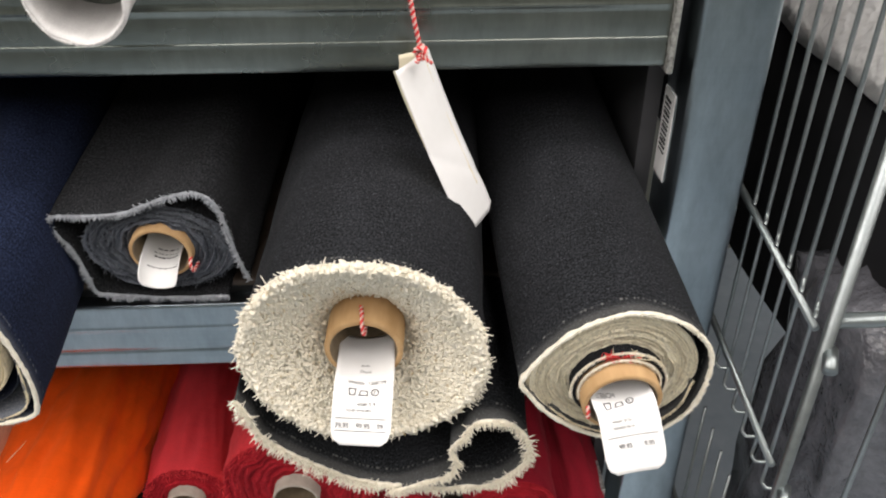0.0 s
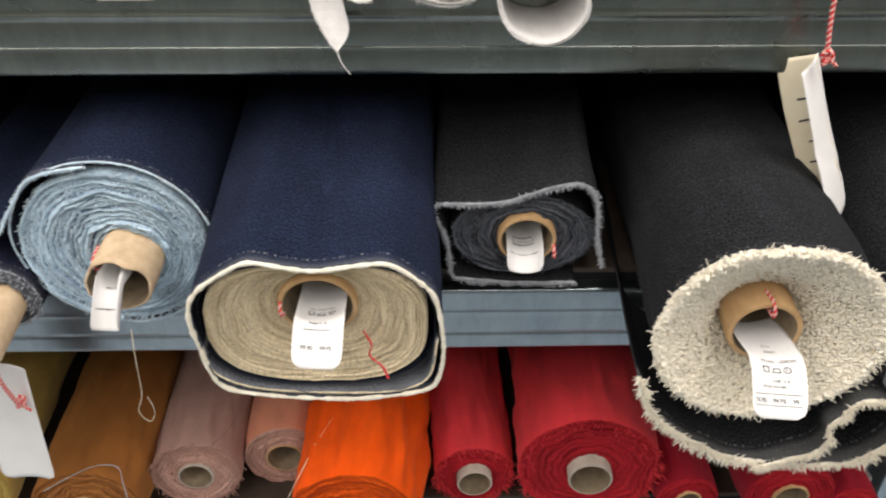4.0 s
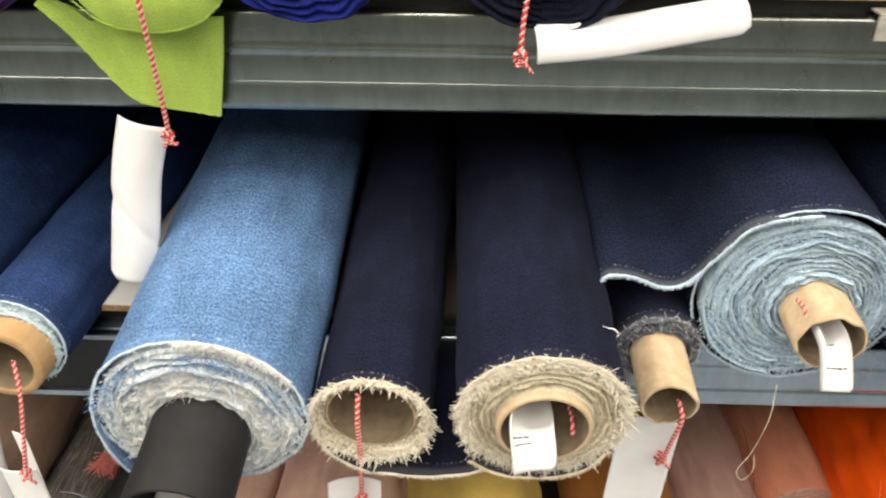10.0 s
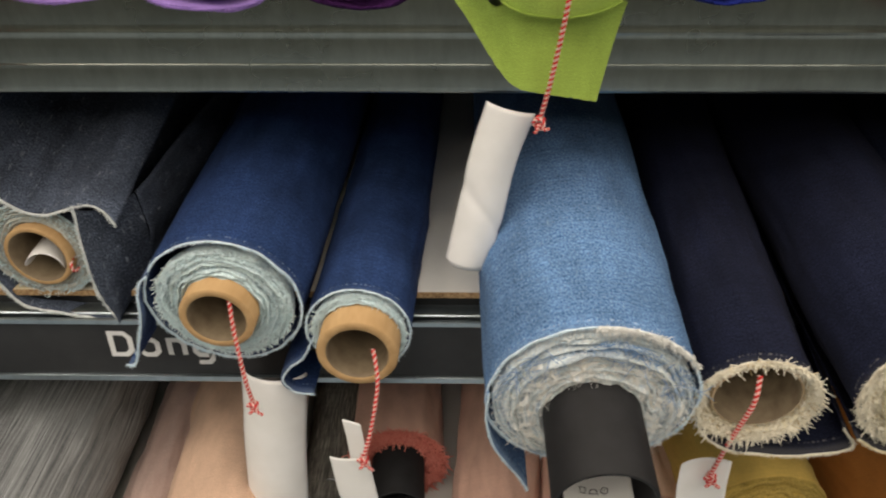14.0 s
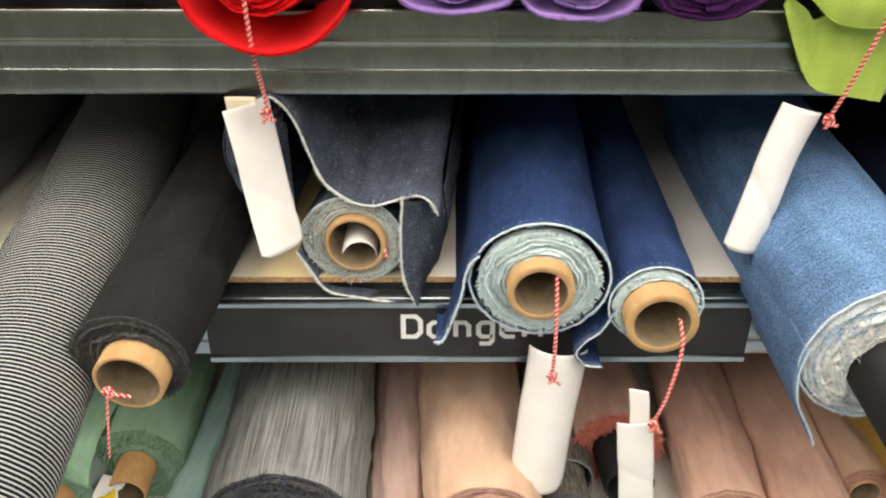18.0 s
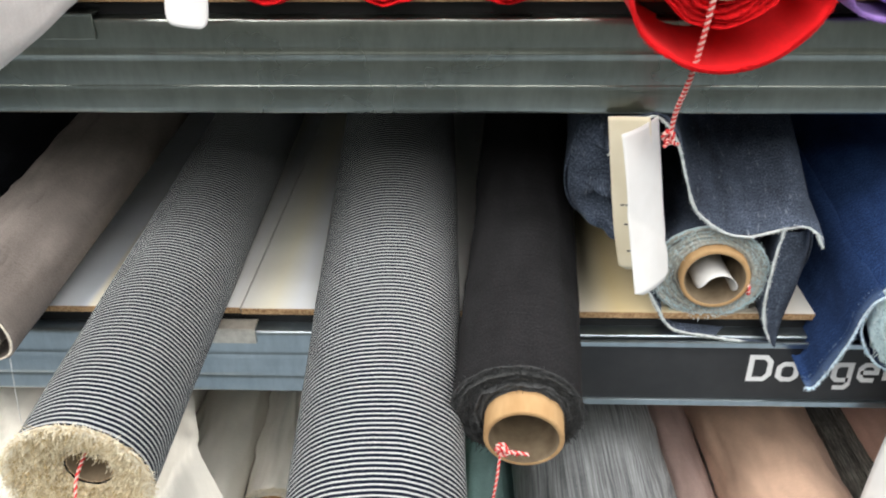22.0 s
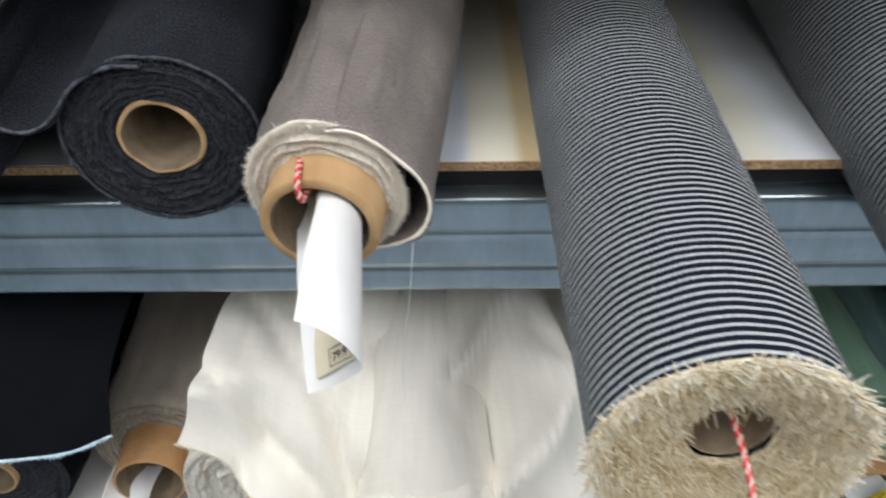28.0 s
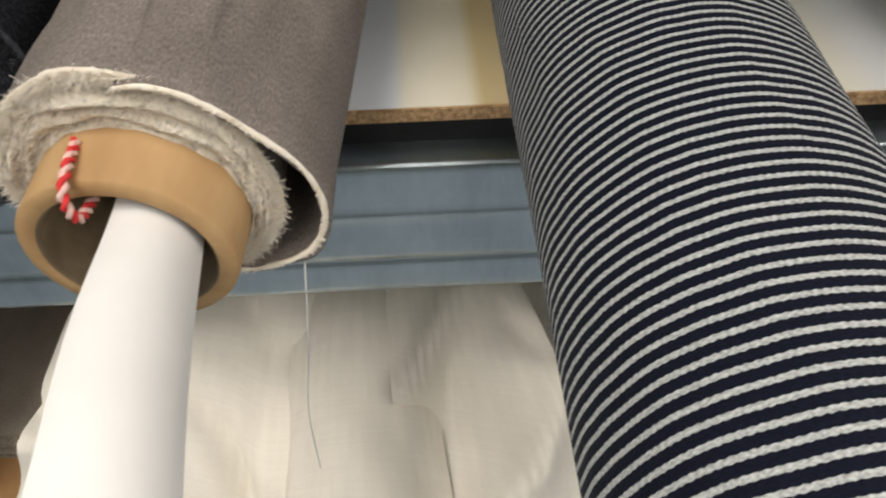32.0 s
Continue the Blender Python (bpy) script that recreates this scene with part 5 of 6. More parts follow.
r = fabric_roll("taupe melange roll with pale fuzzy layers and wide tube", AT, 5.4, 8.6, 0.039, 0.0405, TAUPE, W_TAUPE, 3, 0.030, CARD, 0.0062, 0.022, (0.0, -0.006), edge=FUZZ_PALE, edge_r=0.0016, edge_reach=0.6, seed=33, ridge=0.0042, crumple=0.0045, tufts=[(14000, 0.0024, 0.00012, FUZZ_PALE, 0.0), (3500, 0.0026, 0.00013, FUZZ_PALE, 0.85)])
loose_sheet("loose_flap", local(AT, [(-2.164, 1.1415), (-2.156, 1.1408), (-2.147, 1.1365), (-2.135, 1.125), (-2.122, 1.11), (-2.118, 1.092), (-2.124, 1.075), (-2.137, 1.066), (-2.15, 1.063)]), -0.004, 0.8, TAUPE, r, hem=FUZZ_PALE, seed=18, n=44, hem_r=0.0017, tuck=0.004, hairs=1.2, reach=0.6)
AT = (-2.263, 0.573, 1.102)
r = fabric_roll("black navy felted roll with a ragged tube mouth", AT, -1.7, 6.3, 0.0535, 0.0525, FELT_NAVY, W_FELT, 6, 0.0235, CARD, 0.0034, 0.003, (0.0, 0.004), edge=FELT_T, edge_r=0.0017, edge_reach=0.7, seed=35, ragged=0.0022, shrink=0.94, ridge=0.003, tufts=[(9000, 0.0026, 0.00011, FELT_T, 0.0)])
loose_sheet("loose_flap", local(AT, [(-2.263, 1.1552), (-2.28, 1.153), (-2.30, 1.14), (-2.318, 1.12), (-2.335, 1.114), (-2.351, 1.123), (-2.357, 1.141), (-2.35, 1.158)]), -0.006, 0.8, FELT_NAVY, r, hem=FELT_T, seed=19, n=44, hem_r=0.0018, tuck=0.004, hairs=0.8, reach=0.5)
AT = (-2.40, 0.56, 1.115)
r = fabric_roll("dark navy felted roll lying at the rack's far part", AT, -1.7, 6.3, 0.05, 0.06, FELT_NAVY, W_FELT, 6, 0.0235, CARD_PALE, 0.003, 0.002, (0.0, 0.004), edge=INDIGO_T, edge_r=0.002, seed=37)


# ---- lower shelf ----
LOWER = "fabric rolls on the lower shelf"


def low_roll(label, x, yaw, radius, y_end, body, wound_m, core=0.02, tube=CARD, out=0.005, turns=7, z=0.0, edge=None, tufts=None, seed=1, squash=0.96, lumps=0.03, pitch=1.0, **more):
    a = math.radians(yaw)
    at = (x - (0.65 - y_end) * math.tan(a), y_end, 0.736 + radius * squash + z)
    return fabric_roll(label, at, yaw, pitch, radius, radius * squash, body, wound_m, turns, core, tube, 0.003, out, seed=seed, edge=edge, tufts=tufts, group=LOWER, lumps=lumps, **{"crumple": 0.004, **more})


W_RED = wound("wound_red", (0.35, 0.012, 0.02), (0.6, 0.03, 0.045), (0.2, 0.004, 0.01))
W_PINK = wound("wound_pink", (0.5, 0.28, 0.22), (0.7, 0.45, 0.38), (0.3, 0.15, 0.12))
W_PALE = wound("wound_white", (0.8, 0.755, 0.67), (0.92, 0.885, 0.81), (0.62, 0.56, 0.47), 0.12)
W_GREEN = wound("wound_green", (0.2, 0.36, 0.26), (0.4, 0.58, 0.45), (0.1, 0.2, 0.14))
low_roll("crimson cotton roll with a small tube", 0.098, 0, 0.05, 0.57, CRIMSON, W_RED, seed=41)
low_roll("crimson cotton roll beside the upright", 0.172, 0, 0.03, 0.57, CRIMSON, W_RED, core=0.014, seed=40)
low_roll("narrow crimson cotton roll", -0.012, -1.1, 0.035, 0.58, CRIMSON, W_RED, core=0.015, seed=42)
low_roll("thick red cotton roll with a raw end", -0.122, 2.6, 0.079, 0.587, RED, W_RED, tube=CARD_GREY, core=0.024, out=0.016, seed=43, crumple=0.006, tufts=(500, 0.006, 0.0006, RED, 0.6))
low_roll("slim red cotton roll on a cardboard tube", -0.25, -0.9, 0.045, 0.61, RED, W_RED, tube=CARD_GREY, core=0.02, out=0.014, seed=44, tufts=(300, 0.006, 0.0006, RED, 0.6))
low_roll("bright orange cotton roll", -0.372, 3.5, 0.066, 0.54, ORANGE, wound("wound_orange", (0.6, 0.06, 0.004), (0.8, 0.12, 0.01), (0.4, 0.03, 0.002)), seed=45, lumps=0.07, crumple=0.01)
low_roll("salmon cotton roll set back on the shelf", -0.469, -3.5, 0.046, 0.642, SALMON, W_PINK, core=0.022, seed=46)
low_roll("dusty pink cotton roll with puckered end", -0.566, -2.6, 0.050, 0.612, MAUVE, W_PINK, tube=CARD_GREY, core=0.02, seed=47, lumps=0.05, tufts=(300, 0.006, 0.0006, MAUVE, 0.5))
low_roll("caramel brown cotton roll", -0.672, -3.0, 0.058, 0.56, BROWN, wound("wound_brown", (0.3, 0.11, 0.03), (0.45, 0.19, 0.06), (0.15, 0.05, 0.01)), seed=48)
low_roll("mustard yellow cotton roll", -0.83, -4.0, 0.072, 0.57, YELLOW, wound("wound_yellow", (0.5, 0.34, 0.08), (0.7, 0.5, 0.16), (0.3, 0.2, 0.04)), seed=49, lumps=0.05)
low_roll("peach cotton roll beside a yellow one", -0.92, 0, 0.038, 0.60, PEACH, W_PINK, seed=50)
low_roll("soft pink cotton roll", -1.0, 4.0, 0.047, 0.47, PINK, W_PINK, seed=51)
low_roll("pink cotton roll with a slanting fold", -1.092, 4.0, 0.048, 0.55, PINK, W_PINK, seed=52, lumps=0.05)
low_roll("coral roll with frayed end on a black tube", -1.205, -3.0, 0.052, 0.665, PINK, wound("wound_coral", (0.5, 0.12, 0.1), (0.75, 0.25, 0.2), (0.4, 0.08, 0.06)), core=0.03, tube=BLACK_TUBE, out=0.07, seed=53, tufts=(2800, 0.0085, 0.0009, CORAL_T, 0.2), tube_name="plastic_tube")
linen_roll = low_roll("thin dark slub linen roll", -1.283, -0.6, 0.034, 0.57, DARK_LINEN, W_GREY, core=0.012, seed=54)
loose_sheet("torn_flap", [(0.004, 0.036), (0.02, 0.033), (0.036, 0.02), (0.042, 0.0), (0.04, -0.02)], 0.05, 0.6, DARK_LINEN, linen_roll, hem=GREY_T, seed=44, n=24, hem_r=0.0012, wobble=0.006)
low_roll("wide peach cotton roll", -1.383, -2.0, 0.066, 0.52, PEACH, W_PINK, seed=55)
low_roll("slim pale pink cotton roll", -1.478, -1.1, 0.032, 0.55, PALE_PINK, W_PINK, core=0.014, seed=56)
low_roll("thick grey slub linen roll with black edge", -1.597, -0.5, 0.086, 0.50, LINEN, W_CHAR, core=0.02, tube=CARD_PALE, seed=57, tufts=(900, 0.01, 0.0006, INDIGO_T, 0.4))
low_roll("slim pale aqua cotton roll", -1.71, 3.0, 0.033, 0.56, AQUA, W_GREEN, core=0.02, tube=CARD_PALE, seed=58)
low_roll("mint green crinkled roll on a protruding tube", -1.792, -2.0, 0.056, 0.63, MINT, W_GREEN, core=0.0225, tube=CARD_ORANGE, out=0.05, seed=59, lumps=0.06, tufts=(900, 0.008, 0.0008, MINT, 0.5))
low_roll("grey-green cotton roll with a tan tube", -1.874, 0, 0.047, 0.588, TEAL, W_GREEN, core=0.022, tube=CARD_ORANGE, out=0.025, seed=60, lumps=0.05)
low_roll("crumpled cream calico roll with a torn edge", -1.957, -4.0, 0.033, 0.645, WHITE, W_PALE, crumple=0.008, core=0.022, tube=CARD_ORANGE, out=0.03, seed=61, lumps=0.06, edge=CREAM, edge_r=0.0016, edge_reach=2.0, tufts=(500, 0.006, 0.0005, CREAM, 0.6))
low_roll("white calico roll on a kraft tube", -2.037, 0, 0.044, 0.60, WHITE, W_PALE, core=0.026, tube=CARD_ORANGE, out=0.06, seed=62)
low_roll("bulging cream calico roll", -2.128, -4.5, 0.057, 0.518, WHITE, W_PALE, core=0.027, tube=CARD_PALE, out=0.002, seed=63, crumple=0.006, lumps=0.07)
low_roll("white calico roll with a printed tube", -2.262, 0, 0.056, 0.59, WHITE, W_PALE, core=0.027, tube=CARD_ORANGE, out=0.05, off=(0.022, -0.006), seed=64)
low_roll("beige linen roll on a kraft tube", -2.35, -3.2, 0.052, 0.635, BEIGE, W_BEIGE, core=0.028, tube=CARD_ORANGE, out=0.04, seed=65, turns=10, ridge=0.003)
low_roll("dark navy cotton roll", -2.47, 0, 0.06, 0.6, NAVY, W_FELT, seed=66)
low_roll("dark navy cotton roll", -2.6, 0, 0.06, 0.6, NAVY, W_FELT, seed=67)


# ---- price tags on the middle shelf ----
FRONT = (0, -0.75, 0.65)
price_tag("white price tag hanging out of a cardboard tube", [(-0.035, 0.50, 1.085), (-0.035, 0.456, 1.092), (-0.036, 0.432, 1.092), (-0.039, 0.404, 1.068)], 0.043, 22, FRONT, None, (-0.036, 0.4615, 1.129), care=(("text", -0.012, 0.60, "Width: 150CM", 0.0046), ("marks", -0.0105, 0.635)), prints=(
    ("Arti", -0.004, 0.40, 0.0042), ("Deni", -0.004, 0.47, 0.0042), ("wash 5 %", -0.004, 0.755, 0.0036), ("TO BE WASHED", -0.012, 0.795, 0.0026), ("79.95", -0.019, 0.895, 0.0046), ("99.95", -0.004, 0.895, 0.0046), ("99", 0.011, 0.895, 0.0046),
    ("bar", -0.019, 0.018, 0.835, 0.0004), ("bar", -0.019, 0.018, 0.91, 0.0004)))
price_tag("white price tag with washing marks in a tube", [(0.143, 0.48, 1.082), (0.144, 0.425, 1.09), (0.147, 0.408, 1.085), (0.152, 0.383, 1.055)], 0.044, 20, FRONT, None, (0.121, 0.418, 1.083), care=(("marks", -0.014, 0.55),), prints=(
    (":150CM", -0.018, 0.52, 0.0045), ("wash 5 %", -0.012, 0.70, 0.0038),
    ("SEPARATELY", -0.012, 0.745, 0.0028), ("99.95", -0.01, 0.86, 0.0044), ("9.95", 0.008, 0.86, 0.0044), ("bar", -0.018, 0.019, 0.79, 0.0004)))
price_tag("curled white price tag in a charcoal roll's tube", [(-0.211, 0.66, 1.100), (-0.212, 0.605, 1.094), (-0.2125, 0.588, 1.089), (-0.213, 0.577, 1.082)], 0.05, 62, FRONT, None, (-0.186, 0.586, 1.102), lines=((0.5, -0.01, 0.01, 0.0018), (0.58, -0.012, 0.012, 0.0012), (0.64, -0.011, 0.011, 0.0012), (0.76, -0.015, 0.015, 0.0014)))
price_tag("white price tag in the flattened navy roll's tube", [(-0.384, 0.54, 1.107), (-0.383, 0.475, 1.115), (-0.383, 0.459, 1.116), (-0.3845, 0.435, 1.095)], 0.041, 34, FRONT, None, (-0.416, 0.483, 1.118), care=(("text", -0.010, 0.50, "th: 140CM", 0.0046), ("marks", -0.0105, 0.535), ("text", -0.009, 0.70, "wash 5 %", 0.0038), ("text", -0.0125, 0.755, "ASHED SEPARATEL", 0.0026), ("text", -0.014, 0.885, "99.95", 0.0044), ("text", 0.001, 0.885, "99.95", 0.0044)))
price_tag("tightly curled white tag in a torn cardboard tube", [(-0.558, 0.58, 1.105), (-0.56, 0.53, 1.108), (-0.56, 0.517, 1.106), (-0.561, 0.497, 1.084)], 0.046, 92, FRONT, None, (-0.577, 0.537, 1.126), lines=((0.6, -0.006, 0.006, 0.002), (0.82, -0.014, 0.014, 0.0012)))
price_tag("curled white tag inside a fringed roll's tube", [(-0.80, 0.50, 1.085), (-0.798, 0.455, 1.087), (-0.797, 0.44, 1.085), (-0.794, 0.425, 1.064)], 0.05, 62, (0.35, -0.7, 0.6), None, (-0.762, 0.45, 1.086), lines=((0.72, -0.012, 0.004, 0.0014), (0.78, -0.01, 0.006, 0.0012)))
price_tag("white label with washing marks inside a black tube", [(-1.036, 0.47, 1.038), (-1.036, 0.42, 1.0325), (-1.036, 0.378, 1.028)], 0.056, 30, (0, -0.3, 1), None, None, round_end=0.1, care=(("marks", -0.012, 0.62), ("text", -0.014, 0.75, "wash 5 %", 0.0045), ("text", -0.018, 0.85, "WASHED SEPARATELY", 0.003)))
price_tag("white paper tag curled inside a grey roll's tube", [(-1.507, 0.66, 1.112), (-1.507, 0.62, 1.112), (-1.505, 0.60, 1.112)], 0.06, -58, (0.1, 0.4, 1.0), None, (-1.482, 0.603, 1.1))
# the long folded tag in front of the taupe roll
tag = price_tag("long folded white price tag reaching out of a tube", [(-2.186, 0.57, 1.078), (-2.186, 0.56, 1.078)], 0.002, 0, FRONT, None, (-2.1785, 0.503, 1.117))
lines_ = {"back": ((-2.194, 0.57, 1.082), (-2.188, 0.532, 1.076), (-2.181, 0.48, 1.070), (-2.172, 0.432, 1.050)),
          "fold": ((-2.158, 0.57, 1.086), (-2.152, 0.515, 1.091), (-2.148, 0.465, 1.091), (-2.1445, 0.418, 1.082)),
          "front": ((-2.176, 0.57, 1.106), (-2.171, 0.51, 1.108), (-2.171, 0.465, 1.109), (-2.171, 0.424, 1.103))}
lb, lf, lr = (spline(lines_[k], 40) for k in ("back", "fold", "front"))


def leaf(name, a, b, bulge, material, cut, steps=14):
    """One leaf of the folded card between two lines; cut: how much shorter it is along its free side."""
    v = []
    for lift in (0.0, -0.0004):
        for i in range(steps):
            u = i / (steps - 1)
            for j in range(40):
                s = 39 * j / 39 * (1 - cut * u ** 1.5)
                k = min(38, int(s))
                w = s - k
                p = (a[k] * (1 - w) + a[k + 1] * w) * (1 - u) + (b[k] * (1 - w) + b[k + 1] * w) * u
                v.append(p + np.array(bulge) * (4 * u * (1 - u)) ** 0.8 + np.array([0.1, -0.7, 0.7]) * lift)
    return part(name, v, sheet_faces(steps, 40) + sheet_faces(steps, 40, True, steps * 40), material, tag, "cream inner leaf" if material is PAPER_CREAM else "")


leaf("back_leaf", lf, lb, (0.0, 0.003, -0.004), PAPER, 0.02)
leaf("front_leaf", lf, lr, (0.004, -0.003, 0.006), PAPER, 0.0)
c0, c1 = (lb * 0.82 + lf * 0.18), (lb * 0.05 + lf * 0.95)
up = np.array([0.0, -0.0008, 0.0012]) + np.array([0.0, 0.003, -0.004]) * 0.55
v = [c0[4] + up, c1[4] + up, c0[20] + up, c1[20] + up, c0[37] + up, c1[37] + up]
part("yellowed_panel", v, [(0, 1, 3, 2), (2, 3, 5, 4)], PAPER_CREAM, tag, "yellowed printed panel", smooth=False)
o = c0[36] * 0.6 + c1[36] * 0.4 + up + np.array([0, -0.0006, 0.0008])
e1 = (c1[36] - c0[36]) / np.linalg.norm(c1[36] - c0[36])
e2 = (c0[30] - c0[36]) / np.linalg.norm(c0[30] - c0[36])
tv, tf = letters("79.9", 0.0062)
part("print", [o + e1 * x + e2 * y for x, y, z in tv], tf, INK, tag, smooth=False)
for y0, y1, x0, x1 in ((-0.002, -0.0016, -0.002, 0.014), (0.0062, 0.0066, -0.002, 0.014), (-0.002, 0.0066, -0.002, -0.0016)):
    part("print", [o + e1 * x + e2 * y for x, y in ((x0, y0), (x1, y0), (x1, y1), (x0, y1))], [(0, 1, 2, 3)], INK, tag, smooth=False)

price_tag("yellowed back leaf of a hanging price tag", [(-1.606, 0.592, 1.264), (-1.600, 0.589, 1.215), (-1.594, 0.586, 1.17), (-1.586, 0.583, 1.128)], 0.034, 8, (-0.42, -0.9, 0.15), material=PAPER_CREAM, round_end=0.06, lines=((0.55, -0.01, 0.004, 0.0014), (0.68, -0.008, 0.004, 0.0018), (0.86, -0.008, 0.002, 0.0018)))
# tags that hang on twine
first_tag = price_tag("folded white price tag hanging on red twine", [(0.006, 0.585, 1.278), (0.02, 0.58, 1.24), (0.04, 0.573, 1.19), (0.058, 0.57, 1.146)], 0.042, -8, (0.75, -0.62, 0.25), crumple=0.0012, round_end=0.02, string=[(0.0, 0.565, 1.40), (0.004, 0.572, 1.33), (0.011, 0.576, 1.287)], knot=(0.011, 0.574, 1.287))
inner = Card([(0.0, 0.602, 1.276), (0.013, 0.598, 1.238), (0.031, 0.592, 1.195), (0.044, 0.588, 1.165)], 0.031, 8, (-0.5, -0.85, 0.2), 0.02)
inner_leaf = inner.build(first_tag, PAPER_CREAM, "inner_leaf", "yellowed inner leaf with print")
for k, (u0, u1) in enumerate(((-0.004, 0.008), (-0.006, 0.006), (-0.002, 0.01), (-0.005, 0.009))):
    inner.bar(inner_leaf, u0, u1, 0.3 + 0.16 * k, 0.0016)
price_tag("rolled white price tag lying across the upper beam", [(-0.797, 0.549, 1.336), (-0.75, 0.556, 1.339), (-0.70, 0.566, 1.345), (-0.652, 0.575, 1.351)], 0.033, -60, (0.0, -0.85, 0.5), [(-0.80, 0.56, 1.385), (-0.806, 0.556, 1.35), (-0.807, 0.555, 1.325)], (-0.807, 0.553, 1.323))
price_tag("white price tag hanging from lime felt", [(-1.096, 0.593, 1.252), (-1.108, 0.59, 1.21), (-1.118, 0.588, 1.16), (-1.129, 0.586, 1.107)], 0.045, -34, (0.1, -0.95, 0.2), crumple=0.0022, round_end=0.1, string=[(-1.062, 0.545, 1.40), (-1.064, 0.556, 1.345), (-1.07, 0.578, 1.28), (-1.075, 0.592, 1.243)], knot=(-1.075, 0.59, 1.243))
price_tag("folded white price tag hanging from a scarlet roll", [(-1.597, 0.578, 1.262), (-1.589, 0.574, 1.215), (-1.582, 0.57, 1.168), (-1.574, 0.566, 1.12)], 0.048, -10, (0.68, -0.72, 0.15), crumple=0.0015, round_end=0.08, string=[(-1.575, 0.505, 1.40), (-1.577, 0.53, 1.325), (-1.578, 0.56, 1.28), (-1.578, 0.569, 1.256)], knot=(-1.579, 0.568, 1.256))
price_tag("white price tag under a bare cardboard tube", [(-0.683, 0.53, 1.022), (-0.686, 0.53, 0.98), (-0.689, 0.53, 0.93), (-0.692, 0.53, 0.875)], 0.052, 18, (0, -0.95, 0.2), [(-0.672, 0.503, 1.066), (-0.668, 0.498, 1.05), (-0.67, 0.505, 1.02), (-0.671, 0.517, 0.985)], (-0.671, 0.522, 0.983))
price_tag("white price tag hanging under a slim navy roll", [(-0.93, 0.488, 0.985), (-0.93, 0.486, 0.95), (-0.925, 0.484, 0.9), (-0.92, 0.484, 0.86)], 0.046, 25, (0.1, -0.95, 0.3), [(-0.917, 0.455, 1.105), (-0.918, 0.452, 1.08), (-0.92, 0.468, 1.03), (-0.924, 0.482, 0.972)], (-0.924, 0.48, 0.968))
price_tag("large white price tag under a blue denim roll", [(-1.306, 0.552, 1.008), (-1.309, 0.55, 0.97), (-1.314, 0.548, 0.92), (-1.32, 0.546, 0.822)], 0.072, -28, (0, -0.97, 0.2), [(-1.321, 0.527, 1.118), (-1.32, 0.522, 1.09), (-1.318, 0.522, 1.04), (-1.317, 0.53, 1.002)], (-1.317, 0.528, 1.0))
small_tag = price_tag("small folded price tag under a slim blue roll", [(-1.234, 0.508, 0.957), (-1.231, 0.507, 0.93), (-1.226, 0.506, 0.89), (-1.221, 0.505, 0.845)], 0.037, -22, (-0.12, -0.95, 0.2), [(-1.206, 0.514, 1.078), (-1.203, 0.504, 1.05), (-1.211, 0.499, 1.0), (-1.219, 0.501, 0.967)], (-1.219, 0.500, 0.963), round_end=0.12, crumple=0.001)
back_leaf = Card([(-1.231, 0.524, 0.987), (-1.228, 0.522, 0.965), (-1.225, 0.520, 0.93), (-1.220, 0.518, 0.88)], 0.02, 12, (-0.5, -0.85, 0.2), 0.1)
back_leaf.build(small_tag, PAPER, "back_leaf")


def hanging_twine(label, points, knot=None):
    thing = tagged(new("twine"), label, "string", "loose twine")
    twine(points, thing, 0.001)
    if knot:
        k = Vector(knot)
        twine([k + Vector((0.004 * math.cos(a * 1.9), 0.003 * math.sin(a * 1.3), 0.004 * math.sin(a * 1.9))) for a in np.linspace(0, 7, 14)], thing, 0.0012, "knot")
        for dx in (0.012, 0.02):
            twine([k, k + Vector((dx * 0.5, -0.003, 0.001)), k + Vector((dx, -0.002, -0.002))], thing, 0.0013, "loose_end")
    return thing


hanging_twine("red and white twine knotted on a tan tube", [(-1.705, 0.434, 1.064), (-1.708, 0.43, 1.056), (-1.711, 0.426, 1.03), (-1.716, 0.424, 0.995)], (-1.707, 0.43, 1.06))
hanging_twine("long red and white twine out of a striped roll", [(-2.004, 0.42, 1.085), (-2.003, 0.378, 1.080), (-2.0, 0.36, 1.06), (-1.998, 0.355, 1.02), (-1.996, 0.352, 0.965)], (-1.996, 0.352, 0.965))
thread = tagged(new("loose_thread"), "fine tan thread hanging under a denim roll", "thread")
tr = spline([(-0.572, 0.56, 1.035), (-0.573, 0.555, 1.0), (-0.578, 0.56, 0.955), (-0.586, 0.562, 0.93), (-0.578, 0.564, 0.915), (-0.571, 0.563, 0.93), (-0.574, 0.562, 0.95)], 60)
rim(tr, 0.0004, STRAW, thread, 3, "strand", hairs=0)

for label, m, pts in (("fine tan thread lying over an orange roll", STRAW, [(-0.391, 0.664, 0.853), (-0.41, 0.62, 0.853), (-0.425, 0.585, 0.848), (-0.446, 0.535, 0.832)]),
                      ("grey-blue thread curling over a caramel roll", GREY_T, [(-0.69, 0.535, 0.848), (-0.664, 0.552, 0.853), (-0.646, 0.566, 0.85), (-0.628, 0.57, 0.842), (-0.62, 0.556, 0.83), (-0.612, 0.54, 0.80)]),
                      ("dark thread lying over a dusty pink roll", INDIGO_T, [(-0.513, 0.736, 0.82), (-0.52, 0.68, 0.823), (-0.528, 0.64, 0.825), (-0.541, 0.61, 0.83)])):
    thread = tagged(new("loose_thread"), label, "thread")
    rim(spline(pts, 40), 0.0005, m, thread, 5, "strand", hairs=0)

